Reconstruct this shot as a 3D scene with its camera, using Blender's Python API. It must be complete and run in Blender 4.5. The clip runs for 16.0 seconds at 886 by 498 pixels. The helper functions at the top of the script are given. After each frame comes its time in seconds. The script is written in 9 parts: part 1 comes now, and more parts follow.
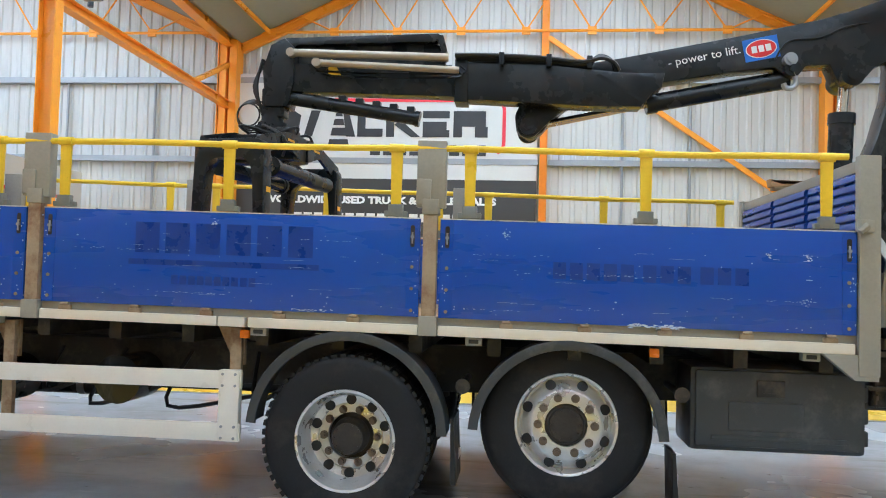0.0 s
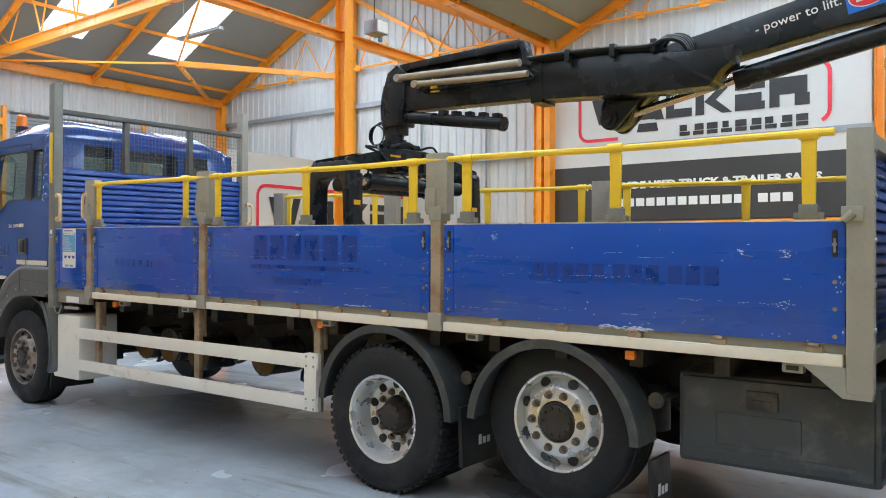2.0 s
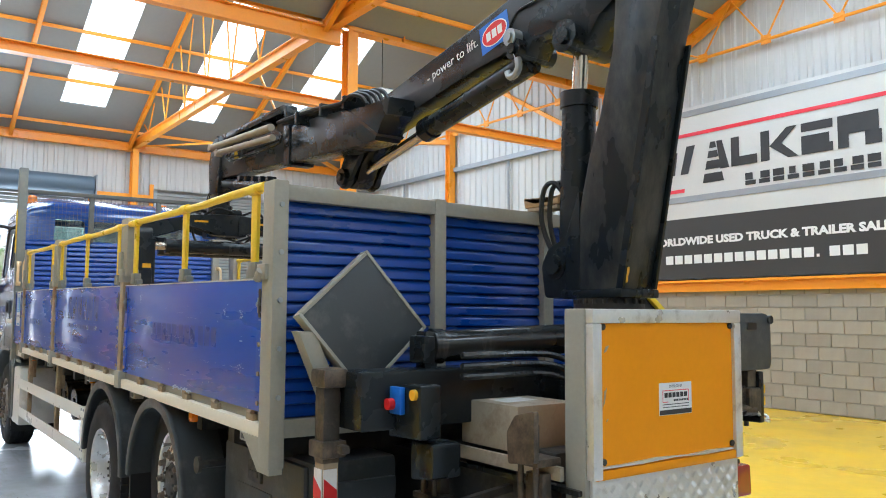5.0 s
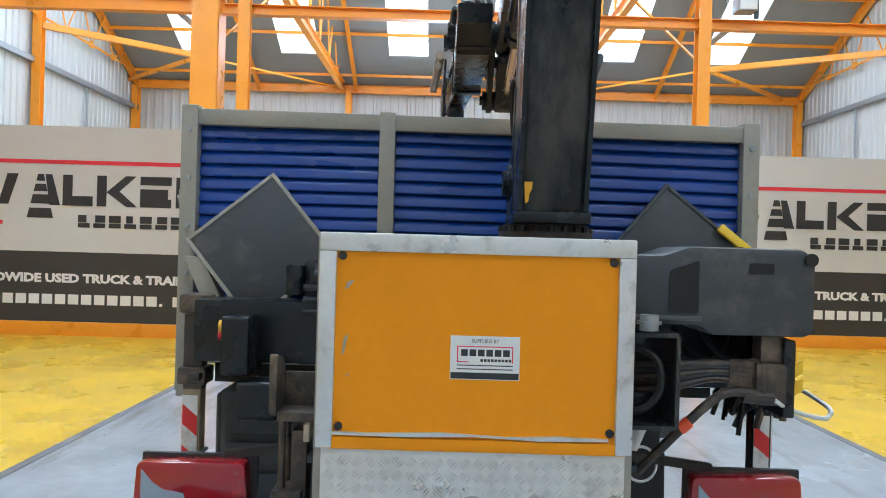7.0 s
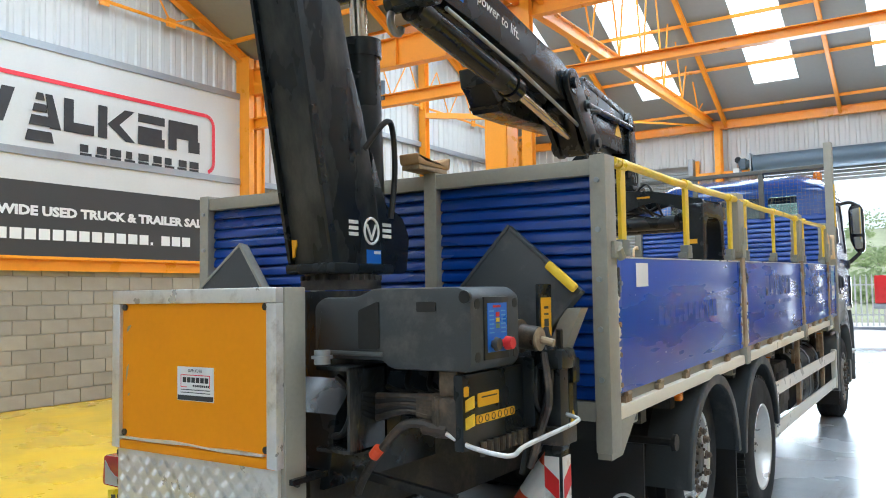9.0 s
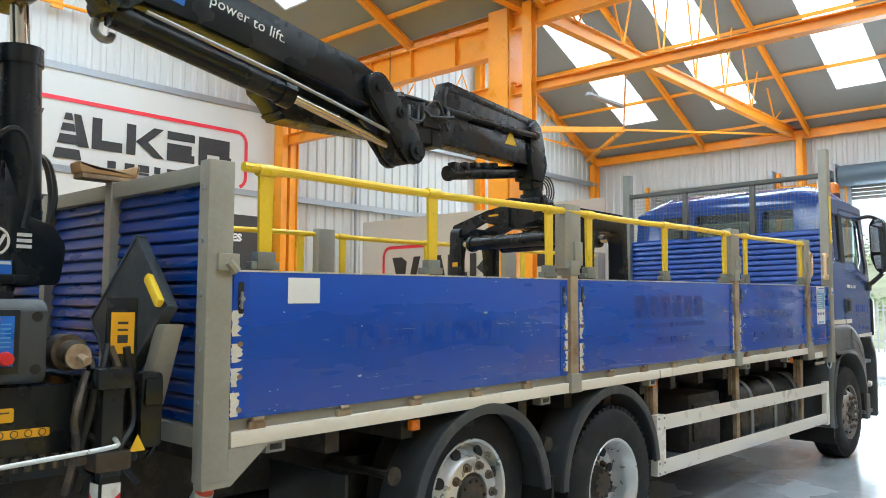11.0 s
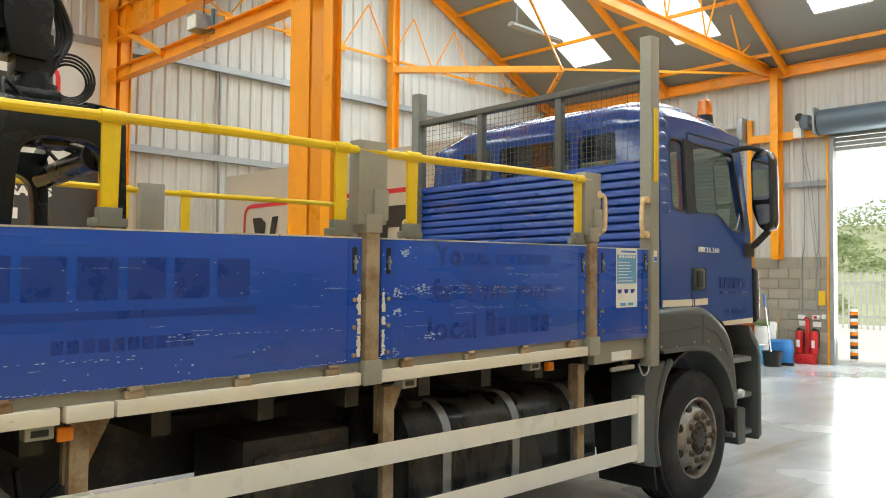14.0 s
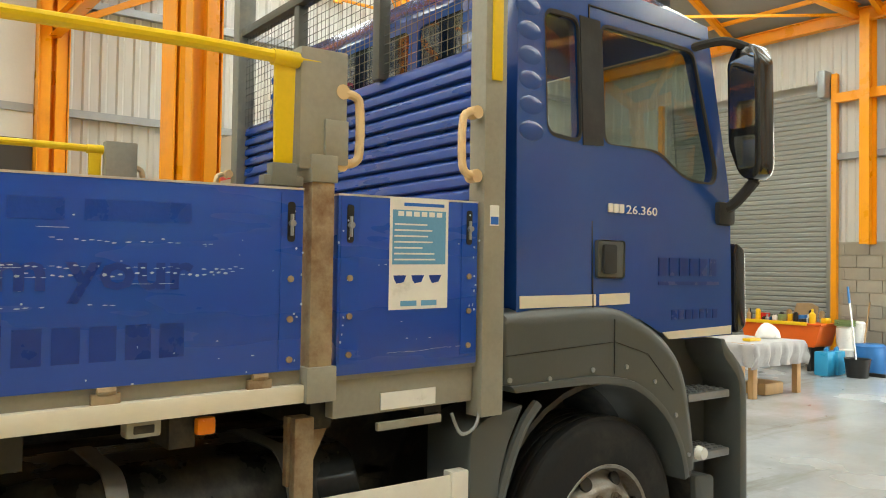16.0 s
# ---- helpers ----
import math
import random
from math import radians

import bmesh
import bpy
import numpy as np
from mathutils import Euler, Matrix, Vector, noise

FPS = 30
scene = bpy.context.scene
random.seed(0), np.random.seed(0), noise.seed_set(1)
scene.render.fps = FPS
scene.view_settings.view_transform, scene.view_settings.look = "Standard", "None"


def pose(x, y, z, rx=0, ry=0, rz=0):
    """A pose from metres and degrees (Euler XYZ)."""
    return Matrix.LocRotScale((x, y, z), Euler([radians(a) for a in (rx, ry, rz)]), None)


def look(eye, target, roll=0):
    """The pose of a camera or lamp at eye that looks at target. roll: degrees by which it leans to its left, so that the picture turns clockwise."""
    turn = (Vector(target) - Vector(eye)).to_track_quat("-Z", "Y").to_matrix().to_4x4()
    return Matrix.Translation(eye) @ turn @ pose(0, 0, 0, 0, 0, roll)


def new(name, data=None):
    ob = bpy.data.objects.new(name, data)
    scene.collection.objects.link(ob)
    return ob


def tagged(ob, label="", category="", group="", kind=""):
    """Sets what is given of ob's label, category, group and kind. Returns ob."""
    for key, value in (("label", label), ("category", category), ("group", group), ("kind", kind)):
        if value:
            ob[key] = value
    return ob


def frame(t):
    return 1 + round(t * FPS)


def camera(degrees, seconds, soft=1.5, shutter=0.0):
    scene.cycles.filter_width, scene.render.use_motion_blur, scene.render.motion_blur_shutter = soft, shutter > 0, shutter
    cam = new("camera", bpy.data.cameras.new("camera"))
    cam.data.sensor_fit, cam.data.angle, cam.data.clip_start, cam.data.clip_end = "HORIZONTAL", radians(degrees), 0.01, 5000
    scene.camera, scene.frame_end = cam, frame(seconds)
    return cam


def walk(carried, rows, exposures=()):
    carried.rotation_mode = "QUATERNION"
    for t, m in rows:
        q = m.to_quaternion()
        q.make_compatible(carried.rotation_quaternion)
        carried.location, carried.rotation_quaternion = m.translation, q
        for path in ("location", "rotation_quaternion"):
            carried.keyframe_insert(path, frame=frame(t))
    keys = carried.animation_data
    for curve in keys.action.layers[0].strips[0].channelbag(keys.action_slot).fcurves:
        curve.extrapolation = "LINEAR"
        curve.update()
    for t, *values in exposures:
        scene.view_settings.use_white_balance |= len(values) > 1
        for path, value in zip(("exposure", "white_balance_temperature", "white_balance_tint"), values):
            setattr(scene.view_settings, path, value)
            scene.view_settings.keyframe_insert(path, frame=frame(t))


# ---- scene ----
cam = camera(58.5, 16.0, 1.0)
PATH = [
    (0, (1.045, -5.950, 1.495), (0.842, -3.962, 1.572), 1.5),
    (0.5, (1.759, -5.951, 1.648), (1.221, -4.025, 1.662), 0.9),
    (1, (2.389, -5.801, 1.649), (1.552, -3.984, 1.661), 0.6),
    (1.5, (3.07, -5.637, 1.663), (1.999, -3.949, 1.677), 0.5),
    (2, (3.673, -5.385, 1.666), (2.465, -3.791, 1.677), 0.2),
    (2.5, (4.331, -5.136, 1.684), (3.05, -3.6, 1.698), 0.0),
    (3, (4.883, -4.799, 1.676), (3.549, -3.309, 1.687), -0.1),
    (3.5, (5.424, -4.391, 1.666), (4.043, -2.945, 1.693), 0.0),
    (4, (5.829, -3.875, 1.657), (4.387, -2.49, 1.717), -0.0),
    (4.2, (5.945, -3.638, 1.681), (4.476, -2.283, 1.76), -0.0),
    (6.3, (6.469, -1.014, 1.679), (4.536, -0.51, 1.789), 1.7),
    (6.5, (6.487, -0.742, 1.677), (4.519, -0.392, 1.74), 1.7),
    (7, (6.513, -0.102, 1.656), (4.513, -0.105, 1.658), 1.6),
    (7.5, (6.451, 0.547, 1.641), (4.478, 0.221, 1.648), 1.0),
    (8, (6.458, 1.252, 1.662), (4.566, 0.605, 1.7), 0.3),
    (8.2, (6.416, 1.506, 1.657), (4.566, 0.749, 1.702), -0.1),
    (10.3, (5.468, 3.685, 1.69), (3.985, 2.358, 1.891), -0.1),
    (10.5, (5.263, 3.792, 1.653), (3.791, 2.452, 1.848), -0.0),
    (11, (4.679, 4.003, 1.661), (3.212, 2.653, 1.814), 0.3),
    (11.5, (4.033, 4.111, 1.666), (2.567, 2.754, 1.765), 0.4),
    (12, (3.329, 4.151, 1.672), (1.851, 2.804, 1.725), 0.5),
    (12.5, (2.607, 4.218, 1.678), (1.132, 2.868, 1.714), 0.3),
    (13, (1.853, 4.197, 1.685), (0.387, 2.837, 1.718), 0.3),
    (13.5, (1.107, 4.225, 1.693), (-0.334, 2.839, 1.749), 0.4),
    (14, (0.39, 4.207, 1.702), (-1.009, 2.78, 1.78), 0.6),
    (14.5, (-0.355, 4.184, 1.693), (-1.724, 2.729, 1.785), 0.8),
    (15, (-1.139, 4.044, 1.674), (-2.472, 2.557, 1.763), 0.8),
    (15.5, (-1.909, 3.894, 1.662), (-3.193, 2.363, 1.745), 0.5),
    (16, (-2.598, 3.59, 1.676), (-3.802, 1.993, 1.726), 0.9),
]
walk(cam, [(t, look(eye, target, roll)) for t, eye, target, roll in PATH],
     [(0, 0.06, 5450, 7), (2, -0.05, 5550, 7), (4, 0.03, 5700, 6), (7, 0.0, 5480, 6), (8, 0.0, 5620, 7), (10.5, 0.0, 5650, 3), (12, -0.08, 6250, 5), (14.5, -0.19, 7000, 2), (16, -0.06, 7500, 1)])
SKYLIGHT_W, DOOR_W = 105.0, 480.0

# ---- world, sky light ----
world = bpy.data.worlds.new("overcast_sky")
scene.world = world
world.use_nodes = True
_wn = world.node_tree.nodes
_sky = _wn.new("ShaderNodeTexSky")
_sky.sky_type = "NISHITA"
_sky.sun_disc = False
_sky.sun_elevation, _sky.sun_rotation = radians(59), radians(18)
_sky.dust_density = 4.0
world.node_tree.links.new(_sky.outputs[0], _wn["Background"].inputs[0])
_wn["Background"].inputs[1].default_value = 0.15

SUN = bpy.data.lights.new("sun", "SUN")
SUN.energy, SUN.angle, SUN.color = 4.5, radians(8), (1.0, 0.96, 0.9)
sun = new("sun", SUN)
sun.matrix_world = look((0, 0, 30), (-3, -9, 14))

# plan of the hall: two valley spans between the gable walls
Y_WALL = 10.6
Y_SOUTH, Y_NORTH = -9.52, 10.5             # faces of the two gable walls
X_COLS = {-1: (-4.97, -11.25, 1.72), 1: (-5.30, -11.4, 1.40)}   # valley, span and edge posts on each gable
X_END, X_VAL, X_VAL2, X_BACK = -17.2, -5.07, 7.06, 13.1
Z_EAVE, SLOPE = 6.45, 0.465
SKY_Y = [-7.1, -4.3, -1.25, 1.6, 4.55, 7.5]


def roof_z(x):
    """Height of the roof lining over x."""
    if x <= X_VAL:
        return Z_EAVE + SLOPE * min(x - X_END, X_VAL - x)
    if x <= X_VAL2:
        return Z_EAVE + SLOPE * min(x - X_VAL, X_VAL2 - x)
    return Z_EAVE + SLOPE * (x - X_VAL2)


# roof slopes as (x low, x high) of the skylight strips
SLOPES = [(-15.85, -11.45), (-6.4, -10.8), (-3.7, 0.7), (5.7, 1.3), (8.4, 12.6)]
for lo, hi in SLOPES:
    for sy in SKY_Y:
        data = bpy.data.lights.new("skylight_daylight", "AREA")
        data.shape, data.size = "RECTANGLE", 1.0
        data.size_y = math.hypot(hi - lo, roof_z(hi) - roof_z(lo)) * 0.95
        data.energy, data.color = SKYLIGHT_W, (0.80, 0.92, 1.0)
        lamp = new("skylight_daylight", data)
        mid = Vector(((lo + hi) / 2, sy, (roof_z(lo) + roof_z(hi)) / 2 - 0.12))
        up = Vector((hi - lo, 0, roof_z(hi) - roof_z(lo))).normalized()
        nor = up.cross(Vector((0, 1, 0)))
        nor = nor if nor.z > 0 else -nor
        side = up.cross(nor)
        lamp.matrix_world = Matrix((
            (side.x, up.x, nor.x, mid.x), (side.y, up.y, nor.y, mid.y), (side.z, up.z, nor.z, mid.z), (0, 0, 0, 1)))
data = bpy.data.lights.new("doorway_daylight", "AREA")
data.shape, data.size, data.size_y, data.energy, data.color = "RECTANGLE", 3.8, 4.6, DOOR_W, (0.95, 0.98, 1.0)
lamp = new("doorway_daylight", data)
lamp.matrix_world = pose(X_END - 0.35, 0.05, 2.45, 0, -90, 0)

# ---- materials ----
def mat(name, col, rough=0.6, metal=0.0, vary=0.12, scale=6.0, fine=60.0, bump=0.15, spec=0.5, dirt=None, dirt_amount=0.0, dirt_scale=3.0,
        coat=0.0, alpha=1.0, random=0.0, stretch=(1, 1, 1), bump_dist=0.01, rough_vary=0.15, dirt_sharp=0.12, streaks=()):
    """A painted or worn surface: base colour with large and fine variation, wear spots, relief and uneven gloss."""
    m = bpy.data.materials.new(name)
    m.use_nodes = True
    nt = m.node_tree
    n, ln = nt.nodes, nt.links.new
    b = n["Principled BSDF"]
    geo = n.new("ShaderNodeTexCoord")
    mp = n.new("ShaderNodeMapping")
    mp.inputs["Scale"].default_value = stretch
    ln(geo.outputs["Object"], mp.inputs[0])

    def noise_tex(s, detail=4.0, r=0.55):
        t = n.new("ShaderNodeTexNoise")
        t.inputs["Scale"].default_value, t.inputs["Detail"].default_value, t.inputs["Roughness"].default_value = s, detail, r
        ln(mp.outputs[0], t.inputs["Vector"])
        return t

    big, small = noise_tex(scale), noise_tex(fine, 3)
    mixf = n.new("ShaderNodeMath")
    mixf.operation = "ADD"
    ln(big.outputs[0], mixf.inputs[0])
    sm = n.new("ShaderNodeMath")
    sm.operation = "MULTIPLY"
    sm.inputs[1].default_value = 0.5
    ln(small.outputs[0], sm.inputs[0])
    ln(sm.outputs[0], mixf.inputs[1])
    ramp = n.new("ShaderNodeMapRange")
    ramp.inputs[1].default_value, ramp.inputs[2].default_value = 0.4, 1.1
    ramp.inputs[3].default_value, ramp.inputs[4].default_value = 1 - vary, 1 + vary
    ln(mixf.outputs[0], ramp.inputs[0])
    hsv = n.new("ShaderNodeHueSaturation")
    hsv.inputs["Color"].default_value = (*col, 1)
    val = ramp.outputs[0]
    if random:
        info = n.new("ShaderNodeObjectInfo")
        rr = n.new("ShaderNodeMapRange")
        rr.inputs[3].default_value, rr.inputs[4].default_value = 1 - random, 1 + random
        ln(info.outputs["Random"], rr.inputs[0])
        mu = n.new("ShaderNodeMath")
        mu.operation = "MULTIPLY"
        ln(val, mu.inputs[0])
        ln(rr.outputs[0], mu.inputs[1])
        val = mu.outputs[0]
    ln(val, hsv.inputs["Value"])
    colour = hsv.outputs[0]
    rmap = n.new("ShaderNodeMapRange")
    rmap.inputs[1].default_value, rmap.inputs[2].default_value = 0.3, 0.7
    rmap.inputs[3].default_value, rmap.inputs[4].default_value = max(0.02, rough - rough_vary), min(1, rough + rough_vary)
    ln(big.outputs[0], rmap.inputs[0])
    rough_out = rmap.outputs[0]
    if dirt is not None:
        dn = noise_tex(dirt_scale, 8.0, 0.68)
        dr = n.new("ShaderNodeMapRange")
        dr.inputs[1].default_value, dr.inputs[2].default_value = 1 - dirt_amount - dirt_sharp, 1 - dirt_amount + dirt_sharp
        ln(dn.outputs[0], dr.inputs[0])
        mx = n.new("ShaderNodeMix")
        mx.data_type = "RGBA"
        mx.inputs["B"].default_value = (*dirt, 1)
        ln(dr.outputs[0], mx.inputs[0])
        ln(colour, mx.inputs["A"])
        colour = mx.outputs["Result"]
    # further layers of streaks or specks: colour, amount, scale, softness, stretch
    for s_col, s_amount, s_scale, s_soft, s_stretch in streaks:
        sp = n.new("ShaderNodeMapping")
        sp.inputs["Scale"].default_value = s_stretch
        ln(geo.outputs["Object"], sp.inputs[0])
        st = n.new("ShaderNodeTexNoise")
        st.inputs["Scale"].default_value, st.inputs["Detail"].default_value, st.inputs["Roughness"].default_value = s_scale, 7.0, 0.65
        ln(sp.outputs[0], st.inputs["Vector"])
        sr = n.new("ShaderNodeMapRange")
        sr.inputs[1].default_value, sr.inputs[2].default_value = 1 - s_amount - s_soft, 1 - s_amount + s_soft
        ln(st.outputs[0], sr.inputs[0])
        sx = n.new("ShaderNodeMix")
        sx.data_type = "RGBA"
        sx.inputs["B"].default_value = (*s_col, 1)
        ln(sr.outputs[0], sx.inputs[0])
        ln(colour, sx.inputs["A"])
        colour = sx.outputs["Result"]
    ln(colour, b.inputs["Base Color"])
    ln(rough_out, b.inputs["Roughness"])
    b.inputs["Metallic"].default_value = metal
    b.inputs["Specular IOR Level"].default_value = spec
    b.inputs["Coat Weight"].default_value = coat
    b.inputs["Coat Roughness"].default_value = 0.12
    b.inputs["Alpha"].default_value = alpha
    if bump:
        bp = n.new("ShaderNodeBump")
        bp.inputs["Strength"].default_value, bp.inputs["Distance"].default_value = bump, bump_dist
        ln(mixf.outputs[0], bp.inputs["Height"])
        ln(bp.outputs[0], b.inputs["Normal"])
    return m


def glass(name, col, rough, alpha):
    m = bpy.data.materials.new(name)
    m.use_nodes = True
    nt = m.node_tree
    n, ln = nt.nodes, nt.links.new
    out = n["Material Output"]
    tr, gl, mx, fr = n.new("ShaderNodeBsdfTransparent"), n.new("ShaderNodeBsdfGlossy"), n.new("ShaderNodeMixShader"), n.new("ShaderNodeLayerWeight")
    tr.inputs[0].default_value = (*col, 1)
    gl.inputs["Roughness"].default_value = rough
    mul = n.new("ShaderNodeMath")
    mul.operation = "MULTIPLY_ADD"
    mul.inputs[1].default_value, mul.inputs[2].default_value = 0.85, alpha
    pw = n.new("ShaderNodeMath")
    pw.operation = "POWER"
    pw.inputs[1].default_value = 3.5
    ln(fr.outputs["Facing"], pw.inputs[0])
    ln(pw.outputs[0], mul.inputs[0])
    ln(mul.outputs[0], mx.inputs[0])
    ln(tr.outputs[0], mx.inputs[1])
    ln(gl.outputs[0], mx.inputs[2])
    ln(mx.outputs[0], out.inputs[0])
    return m


M_FLOOR = mat("painted_grey_floor", (0.385, 0.41, 0.44), 0.22, vary=0.12, scale=0.5, fine=9, bump=0.03, dirt=(0.23, 0.22, 0.205), dirt_amount=0.36, dirt_scale=0.8, rough_vary=0.14, dirt_sharp=0.2,
              streaks=(((0.20, 0.18, 0.155), 0.37, 1.3, 0.09, (0.22, 1.7, 1)), ((0.13, 0.115, 0.10), 0.315, 9.0, 0.03, (0.6, 1, 1)), ((0.50, 0.52, 0.54), 0.30, 5.0, 0.08, (0.35, 1.4, 1))))
M_YELLOW_FLOOR = mat("yellow_floor_paint", (0.80, 0.50, 0.025), 0.3, vary=0.08, scale=0.8, fine=12, bump=0.015, dirt=(0.45, 0.30, 0.06), dirt_amount=0.26, dirt_scale=1.1, rough_vary=0.1, dirt_sharp=0.3)
M_LINE = mat("grey_line_paint", (0.17, 0.17, 0.18), 0.45, scale=2)
M_SHEET = mat("white_wall_sheet", (0.555, 0.555, 0.54), 0.45, vary=0.06, scale=1.2, fine=20, bump=0.02, dirt=(0.4, 0.37, 0.33), dirt_amount=0.24, dirt_scale=0.6, stretch=(1, 1, 0.2), dirt_sharp=0.25)
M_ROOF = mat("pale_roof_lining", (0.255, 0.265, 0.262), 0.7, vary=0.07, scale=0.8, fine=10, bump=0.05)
M_ORANGE = mat("orange_steel_paint", (0.88, 0.335, 0.014), 0.38, vary=0.07, scale=2.5, fine=40, bump=0.04, dirt=(0.68, 0.24, 0.02), dirt_amount=0.29, dirt_scale=2.0)
M_BLOCK = mat("concrete_block", (0.33, 0.295, 0.24), 0.9, vary=0.14, scale=5, fine=120, bump=0.5, random=0.12)
M_MORTAR = mat("mortar", (0.36, 0.33, 0.28), 0.95, vary=0.1, scale=4, fine=90, bump=0.4)
M_GALV = mat("galvanised_steel", (0.34, 0.36, 0.38), 0.45, 0.6, vary=0.12, scale=6)
M_SHUTTER = mat("grey_shutter_steel", (0.30, 0.31, 0.30), 0.45, 0.3, vary=0.05, scale=2, bump=0.03)
M_SHUTTER_BLUE = mat("blue_grey_shutter", (0.10, 0.135, 0.17), 0.5, 0.2, vary=0.08)
M_BANNER = mat("banner_white", (0.62, 0.615, 0.595), 0.5, vary=0.05, scale=0.8, fine=30, bump=0.08, bump_dist=0.03)
M_BANNER_DARK = mat("banner_charcoal", (0.045, 0.044, 0.043), 0.5, vary=0.08, scale=0.8, fine=30, bump=0.05)
M_INK = mat("banner_black_ink", (0.03, 0.03, 0.032), 0.5, vary=0.05)
M_RED_INK = mat("banner_red_ink", (0.75, 0.035, 0.06), 0.45, vary=0.05)
M_WHITE_INK = mat("banner_white_ink", (0.8, 0.8, 0.78), 0.5, vary=0.03)
M_BLUE = mat("royal_blue_board_paint", (0.004, 0.064, 0.42), 0.30, vary=0.10, scale=1.6, fine=26, bump=0.04, dirt=(0.30, 0.37, 0.55), dirt_amount=0.235, dirt_scale=7.0, stretch=(0.35, 1, 2.2), dirt_sharp=0.02, coat=0.22,
             streaks=(((0.010, 0.080, 0.43), 0.40, 1.1, 0.20, (0.8, 1, 1)),))
M_BLUE_DARK = mat("faded_lettering_blue", (0.004, 0.040, 0.275), 0.34, vary=0.15, scale=9, fine=50, bump=0.03, dirt=(0.005, 0.064, 0.40), dirt_amount=0.26, dirt_scale=7, dirt_sharp=0.08)
M_CAB_GHOST = mat("faded_lettering_cab", (0.007, 0.037, 0.225), 0.26, vary=0.1, scale=6, coat=0.5)
M_BLUE_RIB = mat("blue_rib_panel", (0.004, 0.045, 0.27), 0.30, vary=0.15, scale=2.5, fine=30, bump=0.06, dirt=(0.12, 0.16, 0.25), dirt_amount=0.27, dirt_scale=5, stretch=(1, 0.35, 2), dirt_sharp=0.03, coat=0.15)
M_CAB = mat("blue_cab_paint", (0.012, 0.064, 0.30), 0.2, vary=0.06, scale=1.5, fine=6, bump=0, coat=0.7, rough_vary=0.06)
M_KHAKI = mat("grey_green_frame_steel", (0.31, 0.295, 0.245), 0.55, 0.1, vary=0.16, scale=5, fine=50, bump=0.12, dirt=(0.33, 0.30, 0.24), dirt_amount=0.36, dirt_scale=5)
M_STAKE = mat("grey_stake_steel", (0.19, 0.195, 0.175), 0.5, 0.15, vary=0.15, scale=6, bump=0.1, dirt=(0.28, 0.26, 0.2), dirt_amount=0.34, dirt_scale=6)
M_SCREEN = mat("dark_screen_steel", (0.105, 0.108, 0.10), 0.5, 0.1, vary=0.15, scale=6, bump=0.08, dirt=(0.19, 0.17, 0.13), dirt_amount=0.33, dirt_scale=6)
M_RUST = mat("rusty_post_steel", (0.36, 0.275, 0.175), 0.7, 0.1, vary=0.2, scale=8, fine=60, bump=0.2, dirt=(0.17, 0.075, 0.03), dirt_amount=0.43, dirt_scale=6)
M_CREAM = mat("cream_side_rail", (0.73, 0.665, 0.54), 0.5, vary=0.08, scale=4, fine=50, bump=0.08, dirt=(0.30, 0.21, 0.13), dirt_amount=0.30, dirt_scale=9, stretch=(0.5, 1, 1), dirt_sharp=0.05)
M_GUARD = mat("anodised_guard_rail", (0.76, 0.73, 0.65), 0.36, 0.0, vary=0.06, scale=5, bump=0.04, dirt=(0.42, 0.36, 0.28), dirt_amount=0.27, dirt_scale=5, dirt_sharp=0.06)
M_HANDRAIL = mat("yellow_rail_paint", (0.82, 0.56, 0.02), 0.4, vary=0.1, scale=6, fine=60, bump=0.08, dirt=(0.3, 0.2, 0.05), dirt_amount=0.29, dirt_scale=9, dirt_sharp=0.04)
M_CRANE = mat("black_crane_paint", (0.012, 0.015, 0.017), 0.26, vary=0.3, scale=4, fine=40, bump=0.05, dirt=(0.050, 0.050, 0.046), dirt_amount=0.29, dirt_scale=4, rough_vary=0.12, spec=0.34)
M_CRANE_WORN = mat("worn_black_crane_paint", (0.014, 0.017, 0.019), 0.30, vary=0.35, scale=5, fine=50, bump=0.08, dirt=(0.085, 0.080, 0.068), dirt_amount=0.40, dirt_scale=5, rough_vary=0.15, spec=0.30, stretch=(1, 1, 0.45))
M_CRANE_GLOSS = mat("oily_black_paint", (0.016, 0.018, 0.019), 0.16, vary=0.3, scale=5, fine=30, bump=0.04, dirt=(0.12, 0.11, 0.095), dirt_amount=0.34, dirt_scale=5, rough_vary=0.12, stretch=(1, 1, 0.25))
M_PLASTIC = mat("dark_grey_plastic", (0.042, 0.047, 0.050), 0.46, vary=0.12, scale=5, fine=80, bump=0.12, dirt=(0.12, 0.12, 0.11), dirt_amount=0.34, dirt_scale=4)
M_FENDER = mat("grey_fender_plastic", (0.082, 0.090, 0.088), 0.36, vary=0.08, scale=3, fine=90, bump=0.05, dirt=(0.14, 0.135, 0.12), dirt_amount=0.30, dirt_scale=5, rough_vary=0.06)
M_CHASSIS = mat("dirty_black_chassis", (0.022, 0.021, 0.020), 0.5, vary=0.4, scale=4, fine=40, bump=0.25, dirt=(0.10, 0.082, 0.060), dirt_amount=0.38, dirt_scale=5, spec=0.4)
M_TYRE = mat("tyre_rubber", (0.021, 0.021, 0.022), 0.68, vary=0.25, scale=5, fine=70, bump=0.15, dirt=(0.055, 0.052, 0.046), dirt_amount=0.38, dirt_scale=3, spec=0.2)
M_RIM = mat("worn_steel_rim", (0.66, 0.66, 0.645), 0.34, 0.65, vary=0.12, scale=8, fine=50, bump=0.10, dirt=(0.22, 0.19, 0.15), dirt_amount=0.26, dirt_scale=8)
